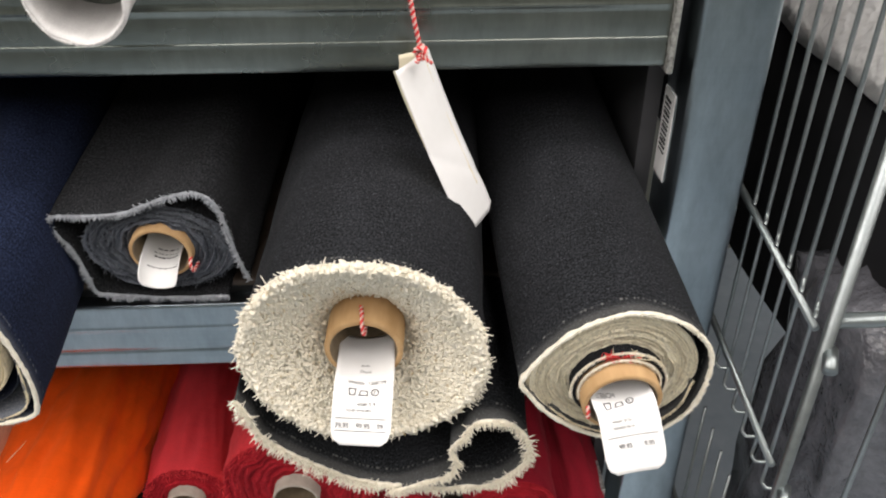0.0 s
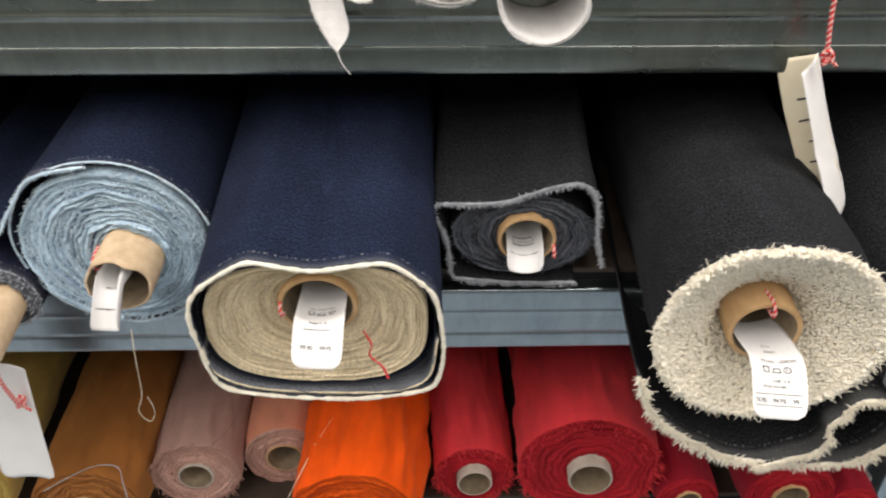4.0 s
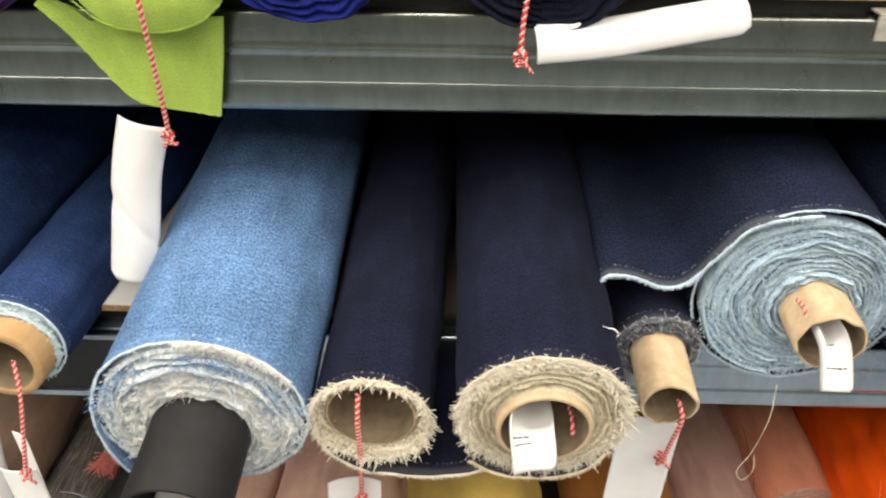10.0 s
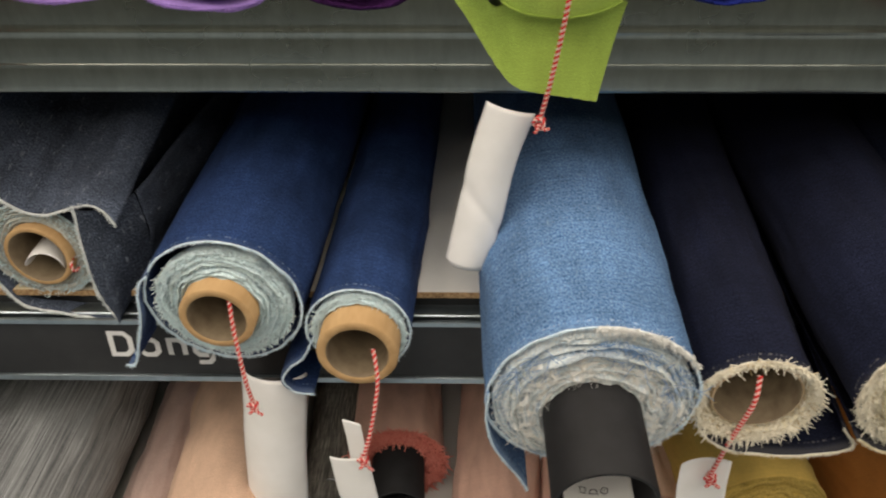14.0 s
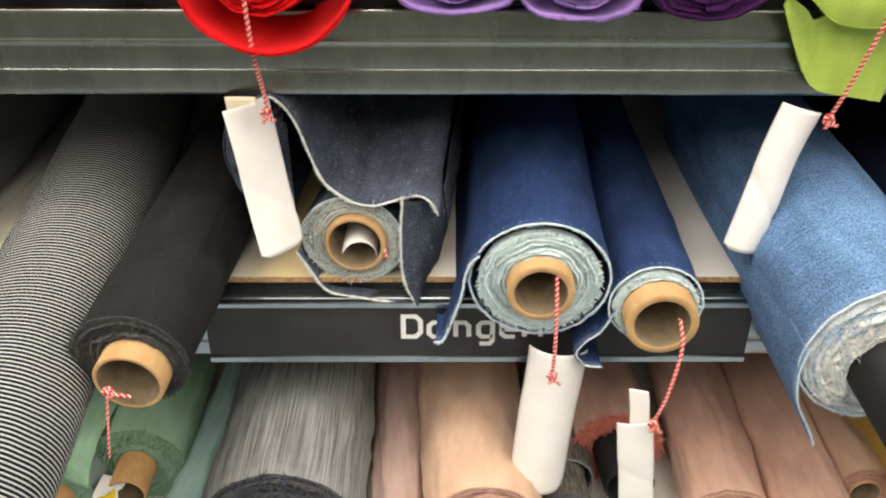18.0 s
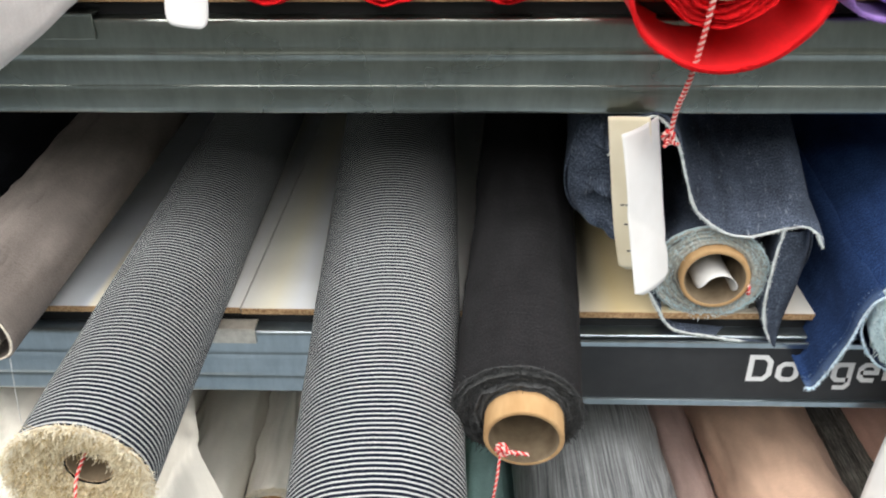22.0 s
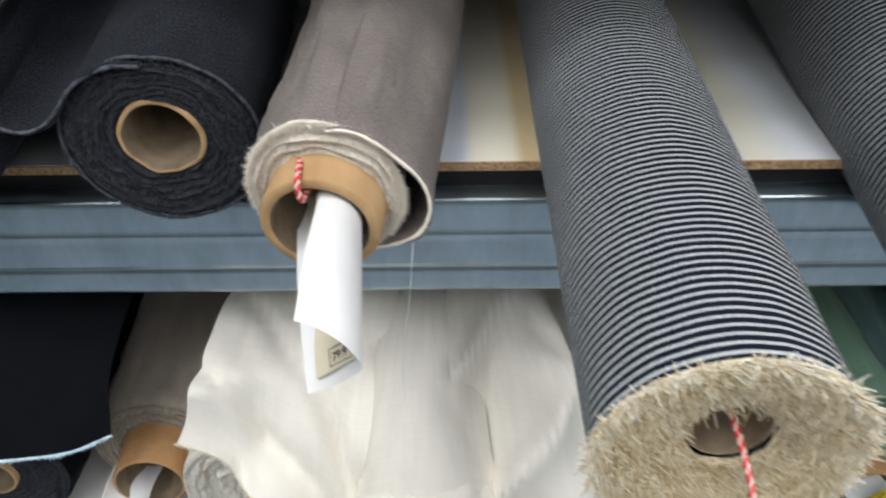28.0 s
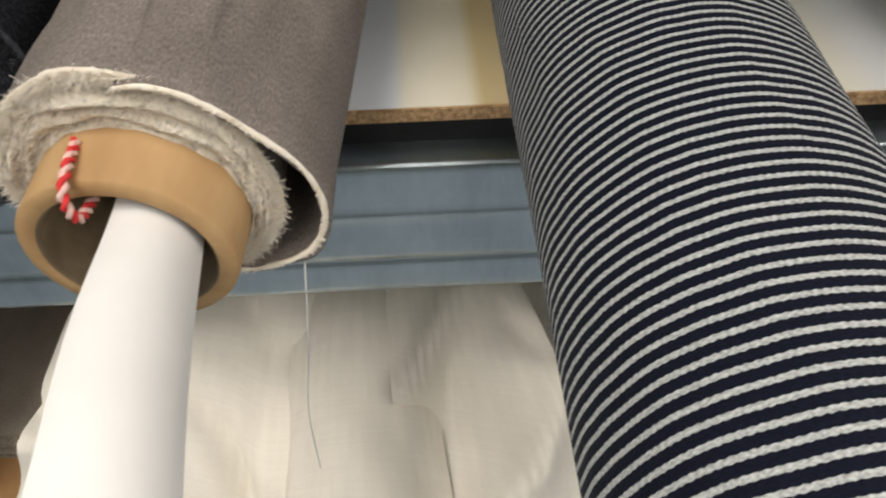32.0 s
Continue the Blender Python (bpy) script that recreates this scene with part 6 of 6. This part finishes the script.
thread = tagged(new("loose_thread"), "fine white thread hanging from a taupe roll", "thread")
rim(spline([(-2.128, 0.527, 1.066), (-2.131, 0.524, 1.03), (-2.136, 0.526, 0.99), (-2.137, 0.53, 0.945)], 30), 0.0003, WHITE_T, thread, 7, "strand", hairs=0)
thread = tagged(new("loose_thread"), "curl of pale lint lying on a navy denim roll", "thread")
rim(spline([(-0.739, 0.500, 1.1385), (-0.735, 0.496, 1.1395), (-0.731, 0.497, 1.138), (-0.728, 0.492, 1.137), (-0.730, 0.489, 1.1375)], 24), 0.0006, WHITE_T, thread, 6, "strand", hairs=0)

# ---- upper shelf ----
UP = "fabric rolls on the upper shelf"
felt = dict(group=UP, tube=CARD_PALE, ridge=0.006, lumps=0.05)


def upper_roll(label, x, y, z, rx, rz, m, seed, core=0.02, turns=6, pitch=2.0, **more):
    w = wound("wound_" + m.name, tuple(v * 0.75 for v in TINT[m.name]), tuple(min(0.95, v * 1.2) for v in TINT[m.name]), tuple(v * 0.4 for v in TINT[m.name]))
    return fabric_roll(label, (x, y, z), 0, pitch, rx, rz, m, w, turns, core, seed=seed, **{**felt, **more})


TINT = {"white_felt": (0.74, 0.72, 0.7), "dark_navy_cotton": (0.008, 0.01, 0.024), "royal_blue_felt": (0.012, 0.022, 0.19), "lime_felt": (0.42, 0.62, 0.06), "dark_purple_felt": (0.055, 0.012, 0.08),
        "lavender_felt": (0.33, 0.2, 0.55), "scarlet_felt": (0.72, 0.008, 0.012), "grey_lilac_felt": (0.3, 0.22, 0.26)}
WFELT = soft("white_felt", (0.74, 0.72, 0.7), 0.05, 700)
WF_T = plain("white_felt_edge", (0.7, 0.68, 0.66), (0.85, 0.83, 0.81), 300, 0.95, spec=0.1)
r = upper_roll("white felt roll with soft scalloped ends", -0.415, 0.556, 1.389, 0.052, 0.046, WFELT, 71, edge=WF_T, edge_r=0.002)
AT = (-0.36, 0.56, 1.35)
r2 = tagged(new("fabric_roll"), "loose white felt roll with a drooping tip", "fabric roll", UP)
r2.matrix_basis = pose(*AT)
left, right = spline([(-0.386, 1.362), (-0.384, 1.351), (-0.381, 1.33), (-0.371, 1.309), (-0.365, 1.301)], 30), spline([(-0.362, 1.358), (-0.360, 1.339), (-0.356, 1.320), (-0.3575, 1.311), (-0.3645, 1.301)], 30)
v, uv = [], []
for lift in (0.0, 0.003):
    for i in range(30):
        for j in range(12):
            w = j / 11
            p = left[i] * (1 - w) + right[i] * w
            v.append((p[0] - AT[0], -0.004 + lift + 0.012 * math.sin(math.pi * w) * (1 - i / 29) - 0.006 * i / 29, p[1] - AT[2] + 0.0007 * wave(p[0], p[1], 2, 300)))
            uv.append((p[0], p[1]))
part("drooping_tip", v, sheet_faces(30, 12, True) + sheet_faces(30, 12, False, 360), WFELT, r2, "pointed white felt tip", uv)
rim([(x - AT[0], -0.004 - 0.006 * k / 29, z - AT[2]) for k, (x, z) in enumerate(left)], 0.0013, WF_T, r2, 62, "frayed_edge")
loose_sheet("cloth", local(AT, [(-0.384, 1.372), (-0.370, 1.352), (-0.362, 1.342), (-0.355, 1.337), (-0.343, 1.335), (-0.334, 1.341), (-0.331, 1.352), (-0.336, 1.375), (-0.36, 1.392), (-0.38, 1.388)]), -0.002, 0.5, WFELT, r2, hem=WF_T, seed=21, n=70, hem_r=0.0016, thick=0.003, lift=0.12)
rim(spline([(-0.365 - AT[0], -0.011, 1.301 - AT[2]), (-0.362 - AT[0], -0.013, 1.293 - AT[2]), (-0.356 - AT[0], -0.012, 1.284 - AT[2])], 16), 0.0004, WF_T, r2, 63, "loose_thread", hairs=0)
r = upper_roll("white felt roll with a wide wound end", -0.285, 0.56, 1.378, 0.05, 0.047, WFELT, 72, edge=WF_T, edge_r=0.002)
AT = (-0.217, 0.55, 1.342)
r = tagged(new("fabric_roll"), "hollow white felt roll with a dented mouth", "fabric roll", UP)
r.matrix_basis = pose(*AT)
loose_sheet("cloth", local(AT, [(-0.236, 1.360), (-0.247, 1.345), (-0.246, 1.328), (-0.235, 1.312), (-0.215, 1.306), (-0.197, 1.311), (-0.186, 1.324), (-0.184, 1.338), (-0.19, 1.35), (-0.203, 1.352), (-0.215, 1.345), (-0.226, 1.352), (-0.237, 1.359)]), 0.0, 0.5, WFELT, r, hem=WF_T, seed=22, n=70, hem_r=0.0014, thick=0.003, lift=0.16)
upper_roll("white felt roll beside a navy one", -0.16, 0.6, 1.40, 0.046, 0.046, WFELT, 73, edge=WF_T, edge_r=0.002)
upper_roll("dark navy felt roll", -0.79, 0.562, 1.388, 0.065, 0.05, NAVY, 74)
loose_r = upper_roll("royal blue felt roll", -0.955, 0.57, 1.393, 0.062, 0.055, ROYAL, 75)
AT = (-1.072, 0.575, 1.405)
r = upper_roll("lime green felt roll with a hanging tongue", *AT, 0.062, 0.056, LIME, 76)
tongue = spline([(-1.145, 1.36), (-1.122, 1.345), (-1.112, 1.335), (-1.10, 1.338), (-1.06, 1.338), (-1.018, 1.338)], 40)
v, uv = [], []
for lift in (0.0, 0.003):
    for i in range(40):
        s = i / 39
        low = np.interp(tongue[i][0], [-1.145, -1.138, -1.129, -1.119, -1.110, -1.101, -1.091, -1.066, -1.031, -1.018], [1.35, 1.338, 1.322, 1.304, 1.289, 1.277, 1.2695, 1.265, 1.2605, 1.2595])
        for j in range(14):
            w = j / 13
            z = tongue[i][1] * (1 - w) + low * w
            x = tongue[i][0] - 0.014 * w * s ** 4 + 0.003 * math.sin(w * 3) * (1 - s)
            y = 0.583 + 0.006 * math.sin(w * 2.4) - 0.018 * (1 - s) ** 6 + lift + 0.002 * wave(x, z, 3, 30)
            v.append((x - AT[0], y - AT[1], z - AT[2] + 0.0008 * wave(x, 4, 1, 400) * (j == 13)))
            uv.append((x, z))
part("tongue", v, sheet_faces(40, 14, True) + sheet_faces(40, 14, False, 560), LIME, r, "lime felt tongue over the beam", uv)
lip = spline([(-1.118, 1.352), (-1.10, 1.337), (-1.075, 1.331), (-1.05, 1.332), (-1.03, 1.339), (-1.016, 1.35)], 40)
v, uv = [], []
for lift in (0.0, 0.003):
    for i in range(40):
        for j in range(12):
            w = j / 11
            x, z = lip[i][0], 1.392 + (lip[i][1] - 1.392) * w
            v.append((x - AT[0], 0.578 - 0.012 * math.sin(w * 2.6) * math.sin(math.pi * i / 39) ** 0.6 + lift - AT[1], z - AT[2]))
            uv.append((x, z))
part("lip", v, sheet_faces(40, 12, True) + sheet_faces(40, 12, False, 480), LIME, r, "outer lime felt layer", uv)
rim([(x - AT[0], 0.572 - AT[1], z - AT[2]) for x, z in lip], 0.0011, LIME, r, 61, "frayed_edge")
upper_roll("dark purple felt roll", -1.205, 0.57, 1.385, 0.062, 0.05, PURPLE, 77)
for x, z, s in ((-1.312, 1.383, 78), (-1.415, 1.388, 79)):
    AT = (x, 0.568, z)
    r = upper_roll("lavender felt roll with curling outer layer", *AT, 0.04, 0.037, LAVENDER, s, core=0.016)
    loose_sheet("curled_edge", [(0.048, 0.01), (0.046, -0.03), (0.02, -0.042), (-0.02, -0.043), (-0.044, -0.034), (-0.056, -0.01), (-0.062, 0.012)], -0.004, 0.5, LAVENDER, r, seed=s, n=40, thick=0.003, hem=LAVENDER, hem_r=0.0016)
AT = (-1.567, 0.525, 1.392)
r = upper_roll("scarlet felt roll with flaring outer layer", *AT, 0.046, 0.042, SCARLET, 80, core=0.02)
loose_sheet("flaring_layer", [(-0.062, 0.05), (-0.063, 0.0), (-0.052, -0.042), (-0.025, -0.062), (0.005, -0.069), (0.035, -0.062), (0.058, -0.044), (0.072, -0.022), (0.06, -0.008), (0.066, 0.03)], -0.006, 0.6, SCARLET, r, seed=23, n=60, thick=0.003, hem=SCARLET, hem_r=0.0018, lift=0.05)
for x, s in ((-1.705, 81), (-1.795, 82), (-1.885, 83)):
    upper_roll("scarlet felt roll behind the beam", x, 0.592, 1.394, 0.042, 0.044, SCARLET, s)
upper_roll("grey lilac felt roll", -1.965, 0.615, 1.395, 0.04, 0.042, LILAC, 84)
upper_roll("thick white calico roll jutting over the beam", -2.066, 0.372, 1.372, 0.058, 0.055, WFELT, 85, pitch=7, turns=4, edge=WF_T, edge_r=0.002)
price_tag("white tag with print between scarlet rolls", [(-1.932, 0.57, 1.42), (-1.938, 0.57, 1.385), (-1.944, 0.57, 1.34)], 0.034, -30, (0, -0.95, 0.3), lines=((0.45, -0.012, 0.01, 0.0014), (0.6, -0.01, 0.008, 0.002)))

# ---- cloths lying over the white rolls of the lower shelf ----
for x, s in ((-2.2, 91),):
    low_roll("white calico roll stacked behind", x, 0, 0.042, 0.69, WHITE, W_PALE, core=0.02, tube=CARD_ORANGE, out=0.004, seed=s, z=0.09)


def drape(label, front, top, back, material, seed, folds=0.015, nu=90, nv=36, hem=None, category="cloth"):
    """A loose cloth from a back line over a crest to a free front hem; folds run with the fall."""
    a, b, c = spline(back, nu), spline(top, nu), spline(front, nu)
    thing = tagged(new("draped_cloth"), label, category)
    span = abs(c[-1][0] - c[0][0])
    v, uv = [], []
    edge = []
    for lift in (0.0, -0.0016):
        for i in range(nu):
            for j in range(nv):
                w = j / (nv - 1)
                if w < 0.4:
                    p = a[i] * (1 - w / 0.4) + b[i] * (w / 0.4)
                else:
                    k = (w - 0.4) / 0.6
                    p = b[i] * (1 - k) + c[i] * k
                    p = p + np.array([0, -0.02, 0.012]) * math.sin(k * math.pi)
                amp = folds * (0.25 + 0.75 * min(1, max(0, (w - 0.2) / 0.6)))
                u = i / nu * span
                d = w * 0.42
                f = 0.8 * wave(u * 9 + seed, d * 5, seed, 1.0) + 0.35 * wave(u * 17 - d * 9, d * 8 + u * 4, seed + 4, 1.0)
                f += 0.9 * (max(0, 1 - 3.2 * abs(wave(u * 8 + 0.5 * d * seed, d * 2.2, seed + 11, 1.0))) ** 2 - 0.6 * max(0, 1 - 3.5 * abs(wave(u * 9 - d * 6, d * 4, seed + 7, 1.0))) ** 2) * min(1, w / 0.3)
                q = (p[0] + 0.3 * amp * wave(i / nu * 4, w * 3, seed + 2, 1), p[1] - amp * f * 0.8, p[2] + amp * f * 0.9 + lift)
                v.append(q)
                uv.append((i / nu * 0.4, w * 0.4))
                if lift == 0.0 and j == nv - 1:
                    edge.append(q)
    f = sheet_faces(nu, nv, True) + sheet_faces(nu, nv, False, nu * nv)
    ob = part("sheet", v, f, material, thing, uv=uv)
    if hem:
        rim(edge, 0.0018, hem, thing, seed, "frayed_edge")
    return thing


drape("crumpled white calico hanging over the shelf front", [(-2.296, 0.570, 0.862), (-2.271, 0.568, 0.841), (-2.223, 0.562, 0.782), (-2.19, 0.556, 0.745), (-2.165, 0.556, 0.752)],
      [(-2.272, 0.68, 0.925), (-2.23, 0.68, 0.93), (-2.19, 0.68, 0.93), (-2.148, 0.68, 0.915)], [(-2.25, 0.95, 0.935), (-2.14, 0.95, 0.935)], WHITE, 3, folds=0.03, hem=CREAM)
drape("bunched cream calico swelling over a roll", [(-2.178, 0.545, 0.775), (-2.166, 0.53, 0.80), (-2.14, 0.518, 0.822), (-2.112, 0.516, 0.824), (-2.085, 0.525, 0.806), (-2.070, 0.54, 0.778)],
      [(-2.162, 0.66, 0.90), (-2.14, 0.66, 0.915), (-2.115, 0.66, 0.915), (-2.092, 0.66, 0.90)], [(-2.16, 0.95, 0.92), (-2.10, 0.95, 0.92)], WHITE, 12, folds=0.012, hem=CREAM)
drape("white calico flap hanging over a kraft tube", [(-2.106, 0.566, 0.838), (-2.08, 0.560, 0.809), (-2.03, 0.556, 0.797), (-1.986, 0.558, 0.793), (-1.969, 0.565, 0.800)],
      [(-2.112, 0.68, 0.92), (-2.085, 0.68, 0.93), (-2.06, 0.68, 0.925), (-2.038, 0.68, 0.905)], [(-2.10, 0.95, 0.935), (-2.04, 0.95, 0.93)], WHITE, 8, folds=0.026, hem=CREAM)
drape("dark navy cloth with a pale frayed hem", [(-2.53, 0.565, 0.838), (-2.474, 0.566, 0.845), (-2.415, 0.568, 0.849), (-2.38, 0.57, 0.854), (-2.350, 0.573, 0.867)], [(-2.53, 0.66, 0.955), (-2.335, 0.66, 0.948)], [(-2.52, 1.0, 0.955), (-2.325, 1.0, 0.948)], NAVY, 5, folds=0.004, hem=PALE_BLUE_T)
drape("mint crepe cloth with a torn edge over a grey-green roll", [(-1.916, 0.578, 0.80), (-1.898, 0.575, 0.806), (-1.884, 0.59, 0.832), (-1.866, 0.605, 0.852), (-1.856, 0.585, 0.815), (-1.83, 0.582, 0.80)],
      [(-1.925, 0.66, 0.845), (-1.875, 0.655, 0.866), (-1.822, 0.66, 0.845)], [(-1.93, 0.95, 0.84), (-1.82, 0.95, 0.84)], MINT, 6, folds=0.007, nu=50, nv=24, hem=MINT)
# tags in the lower tubes
price_tag("yellow and white price tag in a kraft tube", [(-1.803, 0.60, 0.80), (-1.801, 0.565, 0.806), (-1.798, 0.548, 0.812), (-1.79, 0.515, 0.80)], 0.034, 30, FRONT)
price_tag("yellow sticker with print on a price tag", [(-1.7995, 0.560, 0.8115), (-1.797, 0.548, 0.815), (-1.7925, 0.525, 0.8075)], 0.022, 30, FRONT, material=YELLOW_LABEL, lines=((0.15, -0.007, 0.007, 0.0012), (0.4, -0.007, 0.007, 0.0022), (0.6, -0.007, 0.004, 0.001), (0.82, -0.006, 0.007, 0.0016)))
price_tag("white tag curled in a kraft tube's mouth", [(-2.362, 0.63, 0.765), (-2.364, 0.6, 0.77), (-2.366, 0.578, 0.76)], 0.05, 55, FRONT, lines=((0.72, -0.012, 0.012, 0.002),))
price_tag("white printed tag drooping from a kraft tube", [(-2.25, 0.62, 0.765), (-2.25, 0.588, 0.772), (-2.25, 0.56, 0.752)], 0.05, 50, FRONT, lines=((0.66, -0.012, 0.012, 0.002),))

# ---- wire stand beyond the upright ----
stand = tagged(new("wire_stand"), "chromed wire display stand beside the rack", "wire stand")
WX = 0.305


def rod(name, a, b, radius, parent=stand, n=8):
    a, b = Vector(a), Vector(b)
    w = (b - a).normalized()
    s = w.orthogonal().normalized()
    t = w.cross(s)
    v = [p + (s * math.cos(6.2832 * k / n) + t * math.sin(6.2832 * k / n)) * radius for p in (a, b) for k in range(n)]
    f = [(k, (k + 1) % n, n + (k + 1) % n, n + k) for k in range(n)] + [tuple(range(n))[::-1], tuple(range(n, 2 * n))]
    return part(name, v, f, WIRE, parent)


def bent(name, points, radius, parent=stand):
    p = spline(points, 40)
    t = np.gradient(p, axis=0)
    v, f = [], []
    for i in range(40):
        w = Vector(t[i]).normalized()
        s = w.cross(Vector((1, 0.2, 0.1))).normalized()
        u = w.cross(s)
        v += [Vector(p[i]) + (s * math.cos(6.2832 * k / 6) + u * math.sin(6.2832 * k / 6)) * radius for k in range(6)]
    for i in range(39):
        f += [(i * 6 + k, i * 6 + (k + 1) % 6, (i + 1) * 6 + (k + 1) % 6, (i + 1) * 6 + k) for k in range(6)]
    return part(name, v, f, WIRE, parent)


rod("frame_rod", (WX, 0.456, 0.02), (WX, 0.456, 1.345), 0.005)
rod("frame_rod", (WX, 0.456, 1.345), (WX, 0.80, 1.345), 0.005)
for tier in (1.113, 0.962, 0.70):
    rod("cross_rod", (WX, 0.475, tier - 0.012), (WX, 0.80, tier + 0.03), 0.0034)
    rod("peg", (WX - 0.004, 0.436, tier - 0.020), (WX + 0.004, 0.455, tier - 0.016), 0.0055, n=14)
for k in range(6):
    y = 0.488 + 0.0277 * k
    z = 1.113 - 0.012 + 0.13 * (y - 0.475)
    bent("wire", [(WX + 0.004, y, 1.345), (WX + 0.004, y, 1.25), (WX + 0.004, y, z + 0.02), (WX + 0.003, y - 0.003, z + 0.006), (WX + 0.001, y - 0.006, z + 0.003)], 0.0019)
    z2 = 0.962 - 0.012 + 0.13 * (y - 0.475)
    bent("wire", [(WX + 0.004, y, z - 0.002), (WX + 0.004, y, z2 + 0.05), (WX + 0.004, y, z2 - 0.02), (WX + 0.002, y - 0.003, z2 - 0.033), (WX + 0.004, y - 0.008, z2 - 0.037), (WX + 0.02, y - 0.010, z2 - 0.036)], 0.0017)
    rod("wire", (WX + 0.004, y, z2 - 0.10), (WX + 0.004, y, 0.5), 0.0017)
rod("front_bar", (WX, 0.458, 1.122), (1.0, 0.458, 1.122), 0.0058)
for x in (0.375, 0.45, 0.53):
    rod("front_wire", (x, 0.468, 1.345), (x, 0.468, 0.5), 0.0025)
PLASTIC, nt, b = shader("clear_wrap")
nn = noisy(nt, coords(nt, (1, 1, 1), uv=False), 22, 4.0, 0.7)
nt.links.new(ramp(nt, nn, [(0.3, (0.05, 0.05, 0.058)), (0.7, (0.15, 0.15, 0.165))]), b.inputs["Base Color"])
b.inputs["Roughness"].default_value = 0.22
b.inputs["Coat Weight"].default_value = 0.6
bump(nt, b, nn, 0.9, 0.012)
SATIN, nt, b = shader("white_wrap")
nn = noisy(nt, coords(nt, (1, 1, 1), uv=False), 14, 4.0, 0.65)
nt.links.new(ramp(nt, nn, [(0.3, (0.6, 0.59, 0.57)), (0.7, (0.78, 0.77, 0.75))]), b.inputs["Base Color"])
b.inputs["Roughness"].default_value = 0.3
bump(nt, b, nn, 0.8, 0.015)


def bundle(label, lo, hi, material, seed, swell=0.02, lean=0.0):
    """A soft wrapped bale with bulging, wrinkled sides."""
    bm = bmesh.new()
    bmesh.ops.create_cube(bm, size=1)
    bmesh.ops.subdivide_edges(bm, edges=bm.edges[:], cuts=14, use_grid_fill=True)
    for q in bm.verts:
        c = q.co.copy()
        w = [1 - (2 * t) ** 4 for t in c]
        n = noise.noise(Vector((c.x * 4 + seed, c.y * 4, c.z * 4))) + 0.5 * noise.noise(Vector((c.x * 9, c.y * 9 + seed, c.z * 9)))
        out = c.normalized() * swell * (0.4 + n)
        q.co = Vector([(l + h) / 2 + t * (h - l) * (0.94 + 0.06 * (w[(i + 1) % 3] + w[(i + 2) % 3]) / 2) for i, (t, l, h) in enumerate(zip(c, lo, hi))]) + out
    for q in bm.verts:
        if q.co.x < (lo[0] + hi[0]) / 2:
            q.co.x += lean * (q.co.z - lo[2])
    me = bpy.data.meshes.new("wrapped_bale")
    bm.to_mesh(me)
    bm.free()
    me.materials.append(material)
    me.polygons.foreach_set("use_smooth", [True] * len(me.polygons))
    return tagged(new("wrapped_bale", me), label, "wrapped bale", "wrapped bales")


BALE_DARK = cloth("bale_dark_cloth", (0.008, 0.008, 0.009), (0.024, 0.024, 0.026))
bundle("white bale in shiny plastic wrap", (0.405, 0.5, 1.2), (0.95, 1.3, 1.47), SATIN, 2, 0.008, 0.8)
bundle("dark bale under the white one", (0.41, 0.52, 0.9), (0.95, 1.3, 1.195), BALE_DARK, 5, 0.006)
bundle("grey goods in clear wrinkled plastic", (0.38, 0.50, 0.35), (0.62, 0.66, 1.06), PLASTIC, 7)
bundle("grey goods in clear wrinkled plastic", (0.64, 0.5, 0.3), (0.9, 0.7, 1.02), PLASTIC, 9)
tagged(box("stand_shelf", (0.36, 0.49, 0.28), (1.0, 0.72, 0.3), WIRE), "chromed base shelf of the wire stand", "shelf")
tagged(box("stand_shelf", (0.44, 0.58, 0.88), (1.0, 1.35, 0.9), WIRE), "chromed middle shelf of the wire stand", "shelf")
